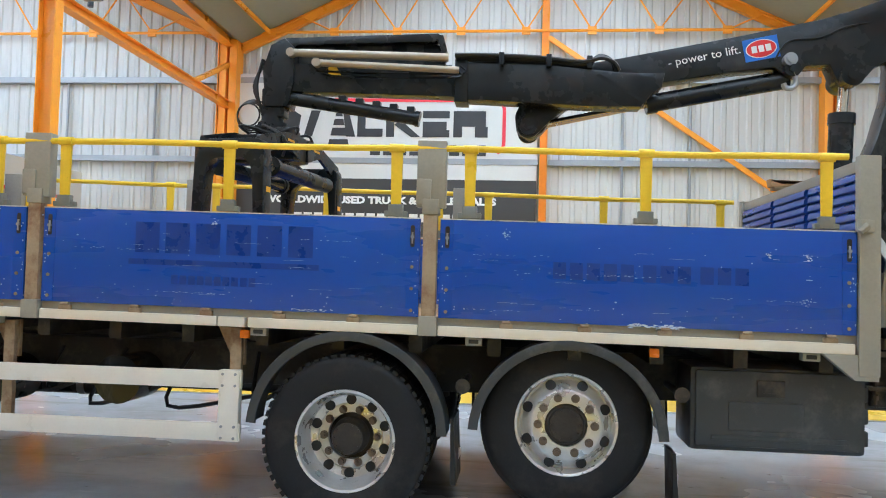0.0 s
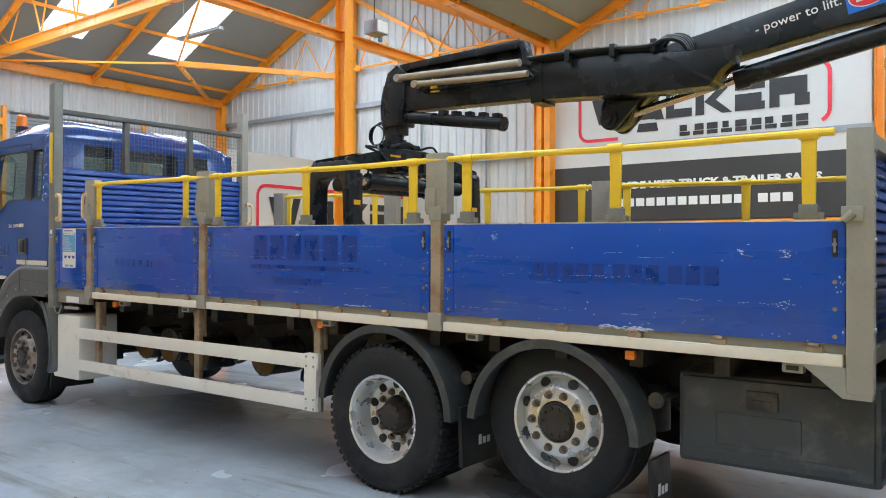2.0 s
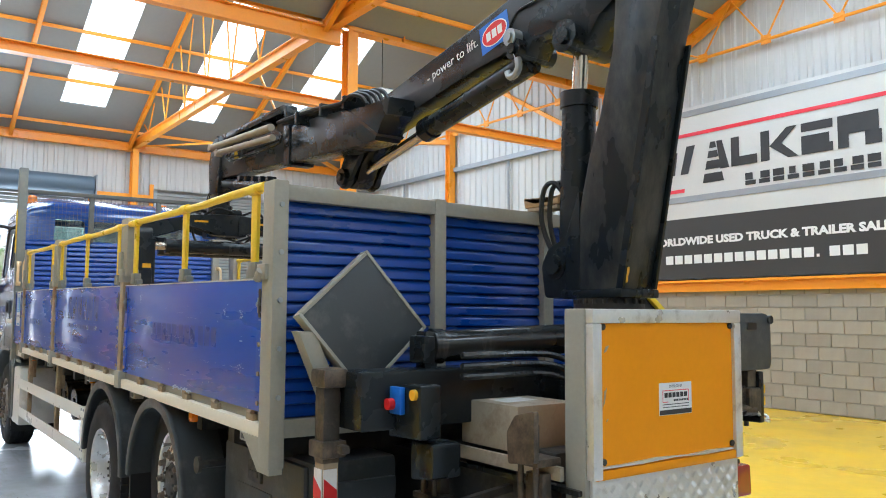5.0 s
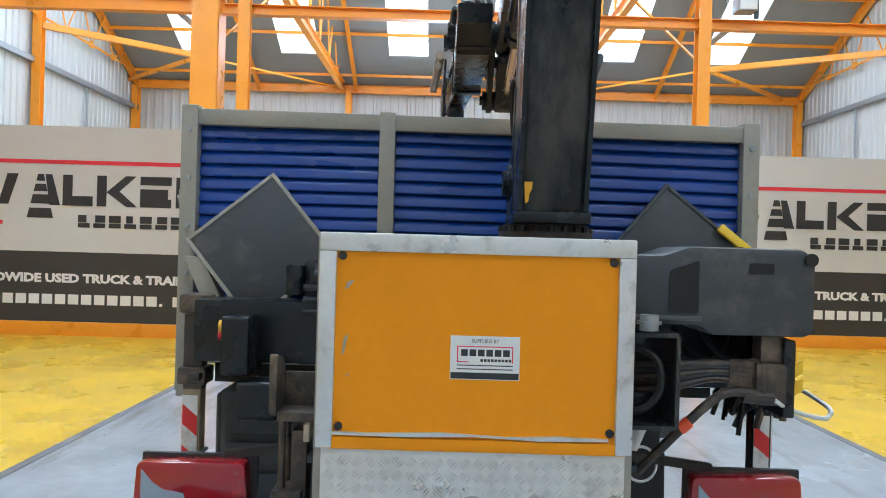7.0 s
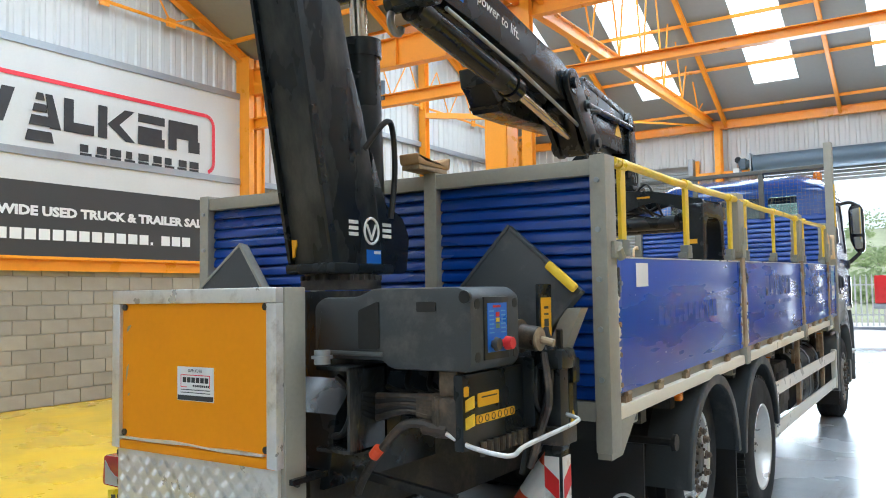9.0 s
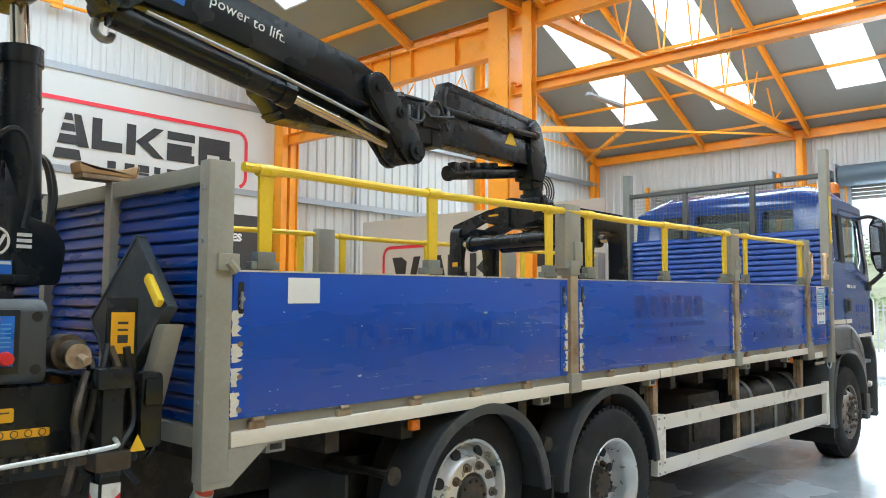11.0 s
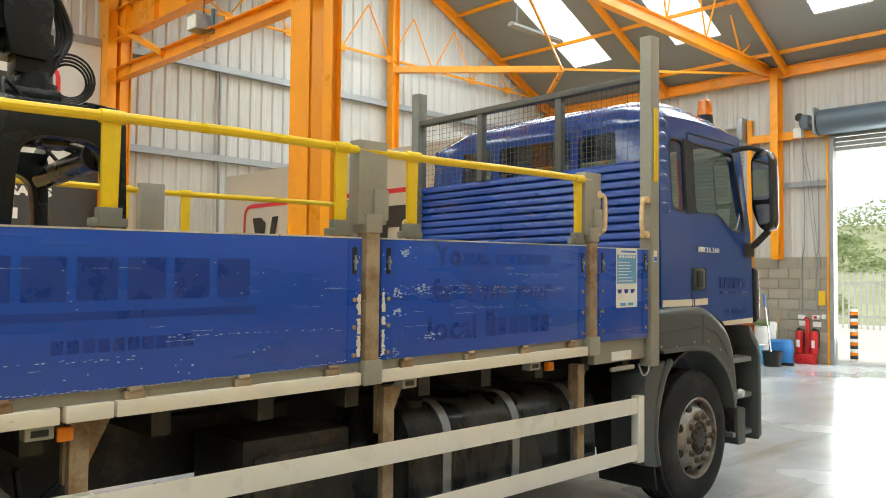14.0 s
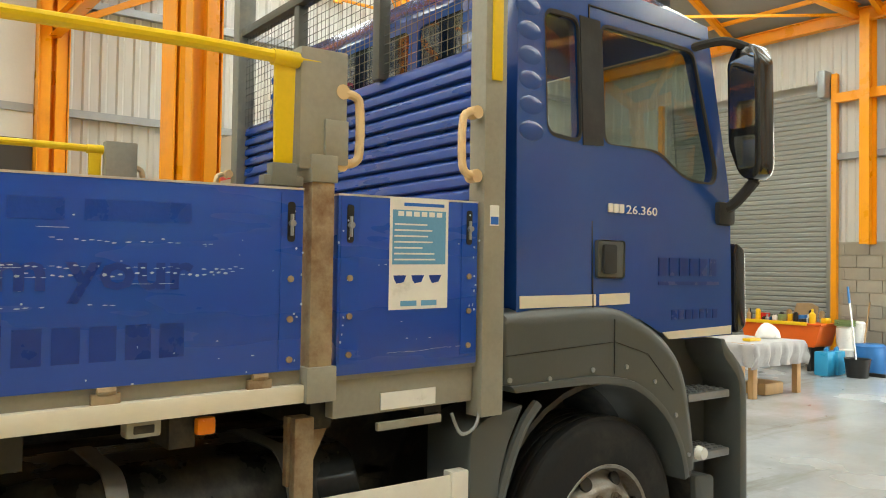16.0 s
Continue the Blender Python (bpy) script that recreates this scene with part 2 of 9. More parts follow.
M_HUB = mat("oily_hub", (0.05, 0.044, 0.038), 0.5, 0.4, vary=0.3, scale=12, bump=0.3, dirt=(0.12, 0.09, 0.06), dirt_amount=0.38, dirt_scale=9)
M_NUT = mat("rusty_wheel_nut", (0.18, 0.14, 0.105), 0.6, 0.6, vary=0.2, scale=20, bump=0.2)
M_CHROME = mat("bright_cylinder_rod", (0.62, 0.56, 0.46), 0.2, 0.95, vary=0.06, bump=0.02)
M_HOSE_TUBE = mat("tan_hydraulic_tube", (0.36, 0.31, 0.24), 0.45, 0.4, vary=0.15, scale=8)
M_BLACK = mat("black_rubber_hose", (0.018, 0.018, 0.018), 0.45, vary=0.25, spec=0.35)
M_BOX_ORANGE = mat("orange_box_panel", (0.86, 0.31, 0.001), 0.42, vary=0.06, scale=3, fine=40, bump=0.05, dirt=(0.62, 0.34, 0.05), dirt_amount=0.25, dirt_scale=6, dirt_sharp=0.03, spec=0.2)
M_ALU = mat("aluminium_trim", (0.68, 0.68, 0.66), 0.38, 0.6, vary=0.12, scale=7, fine=60, bump=0.1, dirt=(0.3, 0.28, 0.24), dirt_amount=0.33, dirt_scale=8)
M_RED_LENS = mat("red_lamp_lens", (0.33, 0.008, 0.015), 0.15, vary=0.1, scale=8, coat=0.8, bump=0.1)
M_CLEAR_LENS = mat("clear_lamp_lens", (0.30, 0.34, 0.40), 0.15, vary=0.1, scale=20, coat=0.8)
M_AMBER = mat("amber_lamp_lens", (0.85, 0.22, 0.01), 0.2, vary=0.1, scale=20, coat=0.6)
M_PLATE_YELLOW = mat("yellow_plate", (0.80, 0.62, 0.02), 0.35, vary=0.05)
M_DECAL_YELLOW = mat("yellow_decal", (0.82, 0.50, 0.02), 0.4, vary=0.08)
M_DECAL_BLUE = mat("blue_decal", (0.02, 0.14, 0.55), 0.4, vary=0.06)
M_DECAL_SKY = mat("pale_blue_decal", (0.12, 0.34, 0.58), 0.45, vary=0.05)
M_DECAL_WHITE = mat("white_decal", (0.78, 0.77, 0.74), 0.45, vary=0.05, dirt=(0.5, 0.48, 0.44), dirt_amount=0.3, dirt_scale=9)
M_RED = mat("red_plastic", (0.62, 0.02, 0.02), 0.4, vary=0.06)
M_HANDLE = mat("cream_grab_handle", (0.70, 0.50, 0.28), 0.5, vary=0.06)
M_CONE = mat("cone_orange", (0.80, 0.10, 0.03), 0.5, vary=0.1)
M_GLASS = glass("cab_glass", (0.58, 0.66, 0.63), 0.02, 0.11)
M_SKYLIGHT = bpy.data.materials.new("skylight_sheet")
M_SKYLIGHT.use_nodes = True
M_SKYLIGHT.node_tree.nodes["Principled BSDF"].inputs["Base Color"].default_value = (0.8, 0.82, 0.84, 1)
M_SKYLIGHT.node_tree.nodes["Principled BSDF"].inputs["Emission Color"].default_value = (0.93, 0.97, 1.0, 1)
M_SKYLIGHT.node_tree.nodes["Principled BSDF"].inputs["Emission Strength"].default_value = 2.0
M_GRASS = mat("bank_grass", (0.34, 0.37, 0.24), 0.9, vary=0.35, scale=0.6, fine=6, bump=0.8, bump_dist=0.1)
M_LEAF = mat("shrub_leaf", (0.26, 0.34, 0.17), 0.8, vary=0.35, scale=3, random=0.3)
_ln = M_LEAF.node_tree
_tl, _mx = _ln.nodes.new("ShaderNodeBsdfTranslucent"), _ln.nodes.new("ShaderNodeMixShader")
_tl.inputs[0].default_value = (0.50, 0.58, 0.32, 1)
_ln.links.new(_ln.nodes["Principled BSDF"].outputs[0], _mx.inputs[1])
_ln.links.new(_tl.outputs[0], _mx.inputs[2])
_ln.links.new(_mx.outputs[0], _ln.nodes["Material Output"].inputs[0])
M_YARD = mat("yard_concrete", (0.62, 0.61, 0.58), 0.8, vary=0.1, scale=0.5, fine=20, bump=0.1)
M_MIRROR = mat("mirror_glass", (0.8, 0.82, 0.82), 0.03, 1.0, vary=0.0, bump=0, rough_vary=0.01)
M_CLOTH = mat("grey_tablecloth", (0.42, 0.41, 0.42), 0.9, vary=0.1, scale=6)
M_WOOD = mat("bare_timber", (0.42, 0.26, 0.12), 0.7, vary=0.2, scale=3, stretch=(4, 4, 0.6))
M_BIN_BLUE = mat("blue_plastic", (0.02, 0.16, 0.45), 0.4, vary=0.08)
M_BIN_ORANGE = mat("orange_crate", (0.75, 0.12, 0.01), 0.45, vary=0.08)
M_SEAT = mat("cab_dark_trim", (0.03, 0.03, 0.032), 0.8, vary=0.1)

M_GLOSS = mat("gloss_black_plastic", (0.012, 0.012, 0.013), 0.16, vary=0.1, bump=0.01, coat=0.5, rough_vary=0.05)
M_TAN_BOX = mat("stained_tan_steel", (0.42, 0.36, 0.27), 0.45, 0.3, vary=0.15, scale=6, fine=60, bump=0.08, dirt=(0.17, 0.11, 0.06), dirt_amount=0.38, dirt_scale=6)
M_PINE = mat("pine_timber", (0.46, 0.27, 0.12), 0.6, vary=0.15, scale=4, fine=40, stretch=(1, 1, 0.2))
M_AMBER_LABEL = mat("amber_label", (0.80, 0.40, 0.008), 0.4, vary=0.08)
M_OILY = mat("oily_brown_steel", (0.052, 0.042, 0.033), 0.42, 0.2, vary=0.4, scale=10, fine=60, bump=0.25, dirt=(0.20, 0.145, 0.095), dirt_amount=0.41, dirt_scale=7)
M_STRIP = mat("dirty_marking_strip", (0.74, 0.72, 0.68), 0.5, vary=0.1, dirt=(0.28, 0.17, 0.10), dirt_amount=0.37, dirt_scale=6)
M_SKY = bpy.data.materials.new("bright_overcast_sky")
M_SKY.use_nodes = True
_b = M_SKY.node_tree.nodes["Principled BSDF"]
_b.inputs["Base Color"].default_value = (0, 0, 0, 1)
_b.inputs["Specular IOR Level"].default_value = 0.0
_b.inputs["Emission Color"].default_value = (0.93, 0.97, 1.0, 1)
_b.inputs["Emission Strength"].default_value = 1.25
M_BLUE_FAINT = mat("barely_faded_blue", (0.004, 0.056, 0.375), 0.3, vary=0.15, scale=9)
M_RIM_OLD = mat("rusted_grey_rim", (0.34, 0.32, 0.29), 0.45, 0.6, vary=0.2, scale=8, fine=50, bump=0.2, dirt=(0.14, 0.10, 0.075), dirt_amount=0.45, dirt_scale=7)

# ---- mesh tools ----
def BM():
    return bmesh.new()


def box(bm, x0, x1, y0, y1, z0, z1, bevel=0.0, m=None):
    r = bmesh.ops.create_cube(bm, size=1.0)
    vs = r["verts"]
    s = Matrix.Translation(((x0 + x1) / 2, (y0 + y1) / 2, (z0 + z1) / 2)) @ Matrix.Diagonal((abs(x1 - x0), abs(y1 - y0), abs(z1 - z0), 1))
    bmesh.ops.transform(bm, matrix=(m @ s) if m else s, verts=vs)
    if bevel:
        es = list({e for v in vs for e in v.link_edges})
        bmesh.ops.bevel(bm, geom=es, offset=bevel, segments=2, profile=0.6, affect="EDGES")
    return bm


def cyl(bm, p0, p1, r0, r1=None, seg=20, caps=True):
    p0, p1 = Vector(p0), Vector(p1)
    d = p1 - p0
    rot = d.to_track_quat("Z", "Y").to_matrix().to_4x4()
    bmesh.ops.create_cone(bm, cap_ends=caps, segments=seg, radius1=r0, radius2=r0 if r1 is None else r1, depth=d.length,
                          matrix=Matrix.Translation((p0 + p1) / 2) @ rot)
    return bm


def tube(bm, pts, r, seg=8, closed=False):
    """A round bar along points."""
    pts = [Vector(p) for p in pts]
    rings, n = [], len(pts)
    ref = None
    for i, p in enumerate(pts):
        a = pts[(i - 1) % n] if (closed or i) else p
        b = pts[(i + 1) % n] if (closed or i < n - 1) else p
        t = (b - a).normalized()
        if ref is None:
            ref = t.orthogonal().normalized()
        ref = (ref - t * ref.dot(t)).normalized()
        s = t.cross(ref)
        rings.append([bm.verts.new(p + r * (math.cos(k * 2 * math.pi / seg) * ref + math.sin(k * 2 * math.pi / seg) * s)) for k in range(seg)])
    for i in range(n if closed else n - 1):
        A, Bq = rings[i], rings[(i + 1) % n]
        for k in range(seg):
            bm.faces.new((A[k], A[(k + 1) % seg], Bq[(k + 1) % seg], Bq[k]))
    if not closed:
        bm.faces.new(rings[0][::-1])
        bm.faces.new(rings[-1])
    return bm


def arc(cx, cz, r, a0, a1, n):
    """Points of an arc, in degrees."""
    return [(cx + r * math.cos(radians(a0 + (a1 - a0) * i / n)), cz + r * math.sin(radians(a0 + (a1 - a0) * i / n))) for i in range(n + 1)]


def smooth_path(pts, n=6):
    """A rounded path through points."""
    pts = [Vector(p) for p in pts]
    out = []
    for i in range(len(pts) - 1):
        p0, p1, p2, p3 = pts[max(i - 1, 0)], pts[i], pts[i + 1], pts[min(i + 2, len(pts) - 1)]
        for k in range(n):
            t = k / n
            out.append(0.5 * (2 * p1 + (p2 - p0) * t + (2 * p0 - 5 * p1 + 4 * p2 - p3) * t * t + (3 * p1 - p0 - 3 * p2 + p3) * t ** 3))
    return out + [pts[-1]]


def rounded(pts, r, n=4):
    """A polygon with its corners rounded."""
    out, m = [], len(pts)
    for i in range(m):
        p, a, b = Vector(pts[i]), Vector(pts[i - 1]), Vector(pts[(i + 1) % m])
        d0, d1 = (a - p), (b - p)
        rr = min(r, d0.length * 0.45, d1.length * 0.45)
        q0, q1 = p + d0.normalized() * rr, p + d1.normalized() * rr
        for k in range(n + 1):
            t = k / n
            out.append(tuple((1 - t) ** 2 * q0 + 2 * t * (1 - t) * p + t * t * q1))
    return out


def prism(bm, pts, d0, d1, axis="y", bevel=0.0):
    """A polygon pushed along an axis: pts are (x, z) for y, (y, z) for x, (x, y) for z."""
    def at(p, d):
        return {"y": (p[0], d, p[1]), "x": (d, p[0], p[1]), "z": (p[0], p[1], d)}[axis]
    a = [bm.verts.new(at(p, d0)) for p in pts]
    b = [bm.verts.new(at(p, d1)) for p in pts]
    fs = [bm.faces.new(a), bm.faces.new(b[::-1])]
    n = len(pts)
    for i in range(n):
        fs.append(bm.faces.new((a[i], b[i], b[(i + 1) % n], a[(i + 1) % n])))
    bmesh.ops.recalc_face_normals(bm, faces=fs)
    if bevel:
        es = [e for f in fs[:2] for e in f.edges]
        bmesh.ops.bevel(bm, geom=es, offset=bevel, segments=2, profile=0.6, affect="EDGES")
    return bm


def beam(bm, p0, p1, w, h, up=(0, 0, 1)):
    """A rectangular bar between two points, w across and h along up."""
    p0, p1 = Vector(p0), Vector(p1)
    d = (p1 - p0).normalized()
    u = Vector(up)
    s = d.cross(u)
    s = s.normalized() if s.length > 1e-4 else d.orthogonal().normalized()
    u = s.cross(d).normalized()
    vs = [bm.verts.new(p + s * a * w / 2 + u * b * h / 2) for p in (p0, p1) for a, b in ((-1, -1), (1, -1), (1, 1), (-1, 1))]
    for f in ((0, 1, 2, 3), (7, 6, 5, 4), (0, 4, 5, 1), (1, 5, 6, 2), (2, 6, 7, 3), (3, 7, 4, 0)):
        bm.faces.new([vs[i] for i in f])
    return bm


def ibeam(bm, p0, p1, w, h, up=(0, 0, 1), t=0.014):
    """A rolled steel section between two points: web and two flanges."""
    p0, p1 = Vector(p0), Vector(p1)
    d = (p1 - p0).normalized()
    s = d.cross(Vector(up)).normalized()
    u = s.cross(d).normalized()
    beam(bm, p0 + u * (h / 2 - t / 2), p1 + u * (h / 2 - t / 2), w, t, up)
    beam(bm, p0 - u * (h / 2 - t / 2), p1 - u * (h / 2 - t / 2), w, t, up)
    beam(bm, p0, p1, t, h - 2 * t, up)
    return bm


def mesh_of(bm, name, smooth=None):
    me = bpy.data.meshes.new(name)
    bmesh.ops.recalc_face_normals(bm, faces=bm.faces)
    bm.to_mesh(me)
    bm.free()
    if smooth is not None:
        me.shade_smooth()
        me.set_sharp_from_angle(angle=radians(smooth))
    return me


def part(name, bm, material, parent=None, label="", smooth=32):
    """Link a bmesh as one mesh object, under a thing or a part."""
    ob = new(name, mesh_of(bm, name, smooth))
    ob.data.materials.append(material)
    if parent is not None:
        put_under(ob, parent)
    return tagged(ob, label)


def put_under(ob, parent):
    ob.parent = parent
    root = parent
    m = Matrix.Identity(4)
    while root is not None:
        m = m @ root.matrix_basis.inverted() if root.parent is None else m
        root = root.parent
    ob.matrix_parent_inverse = m if parent.parent is None else Matrix.Identity(4)


def thing(name, x, y, z, label, category, group="", kind=""):
    ob = new(name)
    ob.empty_display_size = 0.2
    ob.location = (x, y, z)
    ob.matrix_basis = Matrix.Translation((x, y, z))
    return tagged(ob, label, category, group, kind)


def structure(name, bm, material, label="", category="", smooth=None):
    ob = new(name, mesh_of(bm, name, smooth))
    ob.data.materials.append(material)
    return tagged(ob, label, category, "", "structure")


def text_mesh(name, body, material, m, size, parent=None, extrude=0.001, align="LEFT", bold=0.0, width=None):
    """Lettering in the built-in font, as a mesh at the pose m (x along the line, y up)."""
    cu = bpy.data.curves.new(name, "FONT")
    cu.body, cu.size, cu.extrude, cu.align_x, cu.offset = body, size, extrude, align, bold
    cu.resolution_u = 2
    tmp = bpy.data.objects.new(name, cu)
    scene.collection.objects.link(tmp)
    bpy.context.view_layer.update()
    me = bpy.data.meshes.new_from_object(tmp)
    bpy.data.objects.remove(tmp)
    if width:
        xs = [v.co.x for v in me.vertices]
        k = width / (max(xs) - min(xs))
        x0 = min(xs) if align == "LEFT" else 0
        for v in me.vertices:
            v.co.x = (v.co.x - x0) * k
    me.transform(m)
    ob = new(name, me)
    me.materials.clear()
    me.materials.append(material)
    if parent is not None:
        put_under(ob, parent)
    return ob

# ---- the hall ----
def corrugated(bm, along, a0, a1, z0, z1, at, face, pitch=0.25, depth=0.028, top=None):
    """Trapezoid wall sheet along x or y; face: +1 or -1, the side the room lies on; top(a): height of the upper edge."""
    n = int(round((a1 - a0) / pitch))
    p = (a1 - a0) / n
    prof = []
    for i in range(n):
        s = a0 + i * p
        prof += [(s, 0), (s + 0.5 * p, 0), (s + 0.62 * p, depth), (s + 0.88 * p, depth)]
    prof.append((a1, 0))
    rows = []
    for a, d in prof:
        zt = top(a) if top else z1
        lo, hi = [((a, at + face * d, z) if along == "x" else (at + face * d, a, z)) for z in (z0, zt)]
        rows.append((bm.verts.new(lo), bm.verts.new(hi)))
    for (l0, h0), (l1, h1) in zip(rows, rows[1:]):
        bm.faces.new((l0, l1, h1, h0))
    return bm


# floor, in lanes of grey and yellow paint
Y_LANE_L, Y_LANE_R = -3.1, 3.6
bm = BM()
box(bm, X_END - 0.3, X_BACK + 0.3, -Y_WALL - 0.3, Y_WALL + 0.3, -0.25, 0.0)
floor = structure("floor", bm, M_FLOOR, "smooth painted grey concrete floor with tyre dirt", "floor")
for name, y0, y1, x0 in (("floor_yellow_left", -Y_WALL + 0.02, Y_LANE_L - 0.08, -13.4), ("floor_yellow_right", Y_LANE_R + 0.08, Y_WALL - 0.02, -13.4)):
    bm = BM()
    box(bm, x0, X_BACK, y0, y1, -0.02, 0.004)
    structure(name, bm, M_YELLOW_FLOOR, "glossy yellow painted floor zone", "floor")
bm = BM()
box(bm, -13.4, X_BACK, Y_LANE_L - 0.08, Y_LANE_L, -0.02, 0.005)
box(bm, -13.4, X_BACK, Y_LANE_R, Y_LANE_R + 0.08, -0.02, 0.005)
structure("floor_line", bm, M_LINE, "dark grey line between floor zones", "line")

# end wall: block piers, three door openings, sheeting above
DOORS = [(-7.55, -3.78, 5.3), (-1.98, 2.06, 4.95), (3.85, 7.6, 5.25)]
Z_BLOCK = 2.28


def wall_run(x0, x1, y0, y1, z0, z1, name, material, label):
    bm = BM()
    box(bm, x0, x1, y0, y1, z0, z1)
    return structure(name, bm, material, label, "wall")


edges = [-Y_WALL] + [v for d in DOORS for v in d[:2]] + [Y_WALL]
for i in range(0, len(edges), 2):
    wall_run(X_END - 0.22, X_END - 0.012, edges[i], edges[i + 1], 0, Z_BLOCK, "wall_end_%d" % (i // 2), M_MORTAR, "concrete block wall between the doors")
    bm = BM()
    corrugated(bm, "y", edges[i], edges[i + 1], Z_BLOCK, Z_EAVE + 0.25, X_END - 0.05, 1)
    structure("wall_end_sheet_%d" % (i // 2), bm, M_SHEET, "white profiled sheet wall", "wall")
for k, (a, b, h) in enumerate(DOORS):
    bm = BM()
    corrugated(bm, "y", a, b, h, Z_EAVE + 0.25, X_END - 0.05, 1)
    structure("wall_end_lintel_%d" % k, bm, M_SHEET, "white profiled sheet over a door", "wall")
bm = BM()
box(bm, X_END - 0.32, X_END - 0.25, -Y_WALL, -1.98, 0, Z_EAVE + 0.3)
box(bm, X_END - 0.32, X_END - 0.25, 2.06, Y_WALL, 0, Z_EAVE + 0.3)
box(bm, X_END - 0.32, X_END - 0.25, -1.98, 2.06, 4.95, Z_EAVE + 0.3)
structure("wall_end_outer", bm, M_SHEET, "outer skin of the end wall", "wall")

# gable walls with block base
for side, nm in ((-1, "south"), (1, "north")):
    y = Y_SOUTH if side < 0 else Y_NORTH
    xv, xs, xe = X_COLS[side]
    wall_run(X_END, X_BACK, min(y + side * 0.012, y + side * 0.25), max(y + side * 0.012, y + side * 0.25), 0, Z_BLOCK - 0.004, "wall_" + nm, M_MORTAR, "concrete block wall along the hall")
    bm = BM()
    corrugated(bm, "x", X_END, X_BACK, Z_BLOCK, 9.5, y, -side, top=lambda a: roof_z(a) + 0.05)
    structure("wall_sheet_" + nm, bm, M_SHEET, "white profiled sheet gable wall", "wall")
    bm = BM()
    box(bm, X_END, X_BACK, min(y, y - side * 0.16), max(y, y - side * 0.16), 2.30, 2.345)
    box(bm, X_END, X_BACK, min(y - side * 0.05, y - side * 0.08), max(y - side * 0.05, y - side * 0.08), 2.12, 2.30)
    structure("trim_" + nm, bm, M_ORANGE, "orange ledge trim over the block wall", "trim")
    # horizontal sheeting rails
    for z in (3.95, 5.66):
        bm = BM()
        for a, b in ((X_END, xs - 0.12), (xs + 0.12, xv - 0.23), (xv + 0.23, xe - 0.1), (xe + 0.1, 6.9), (7.2, X_BACK)):
            box(bm, a, b, min(y - side * 0.045, y - side * 0.16), max(y - side * 0.045, y - side * 0.16), z - 0.06, z + 0.06)
        structure("wall_rail_" + nm, bm, M_GALV, "galvanised sheeting rail", "rail")
    bm = BM()
    for a in (-13.9, -9.0, -7.0, 4.35, 3.0):
        cyl(bm, (a, y - side * 0.10, Z_BLOCK), (a, y - side * 0.10, 5.6), 0.03, seg=8)
    structure("wall_pipe_" + nm, bm, M_GALV, "thin grey conduit on the wall", "pipe")
# back wall behind the camera
bm = BM()
corrugated(bm, "y", -Y_WALL, Y_WALL, 0, roof_z(X_BACK), X_BACK, -1)
structure("wall_back", bm, M_SHEET, "white profiled sheet wall", "wall")

# roof lining with openings for the skylights
bm = BM()
T = 0.06
xs_roof = [(X_END, -11.135), (X_VAL, -11.135), (X_VAL, 0.995), (X_VAL2, 0.995), (X_VAL2, X_BACK)]
for (e, r), (lo, hi) in zip(xs_roof, SLOPES):
    def slab(xa, xb, ya, yb):
        za, zb = roof_z(xa), roof_z(xb)
        vs = [bm.verts.new(v) for v in ((xa, ya, za), (xb, ya, zb), (xb, yb, zb), (xa, yb, za), (xa, ya, za + T), (xb, ya, zb + T), (xb, yb, zb + T), (xa, yb, za + T))]
        for f in ((0, 1, 2, 3), (7, 6, 5, 4), (0, 4, 5, 1), (1, 5, 6, 2), (2, 6, 7, 3), (3, 7, 4, 0)):
            bm.faces.new([vs[i] for i in f])
    slab(e, lo, -Y_WALL, Y_WALL)
    slab(hi, r, -Y_WALL, Y_WALL)
    ys = [-Y_WALL] + [v for s in SKY_Y for v in (s - 0.55, s + 0.55)] + [Y_WALL]
    for i in range(0, len(ys), 2):
        slab(lo, hi, ys[i], ys[i + 1])
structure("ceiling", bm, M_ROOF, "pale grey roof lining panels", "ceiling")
n_sky = 0
for lo, hi in SLOPES:
    for sy in SKY_Y:
        bm = BM()
        za, zb = roof_z(lo) + 0.03, roof_z(hi) + 0.03
        vs = [bm.verts.new(v) for v in ((lo, sy - 0.55, za), (hi, sy - 0.55, zb), (hi, sy + 0.55, zb), (lo, sy + 0.55, za))]
        vs2 = [bm.verts.new(v.co + Vector((0, 0, 0.02))) for v in vs]
        bm.faces.new(vs)
        bm.faces.new(vs2[::-1])
        for i in range(4):
            bm.faces.new((vs[i], vs2[i], vs2[(i + 1) % 4], vs[(i + 1) % 4]))
        n_sky += 1
        structure("window_skylight_%d" % n_sky, bm, M_SKYLIGHT, "translucent skylight sheet in the roof, bright with daylight", "skylight")

# ---- orange steel frame ----
steel_no = [0]


def steel(bm, label="orange painted steel beam"):
    steel_no[0] += 1
    return structure("beam_%d" % steel_no[0], bm, M_ORANGE, label, "beam", smooth=30)


# purlins along y and slim rafters between the skylights
for (e, r) in xs_roof:
    for k in (0.10, 0.37, 0.64, 0.92):
        bm = BM()
        x = e + (r - e) * k
        z = roof_z(x) - 0.05
        beam(bm, (x, -Y_WALL, z), (x, Y_WALL, z), 0.05, 0.08)
        steel(bm, "orange roof purlin")
    for y in (-5.75, -2.85, 0.1, 3.1, 6.05):
        bm = BM()
        ibeam(bm, (e, y, roof_z(e) - 0.15), (r, y, roof_z(r) - 0.15), 0.09, 0.15)
        steel(bm, "slim orange rafter")
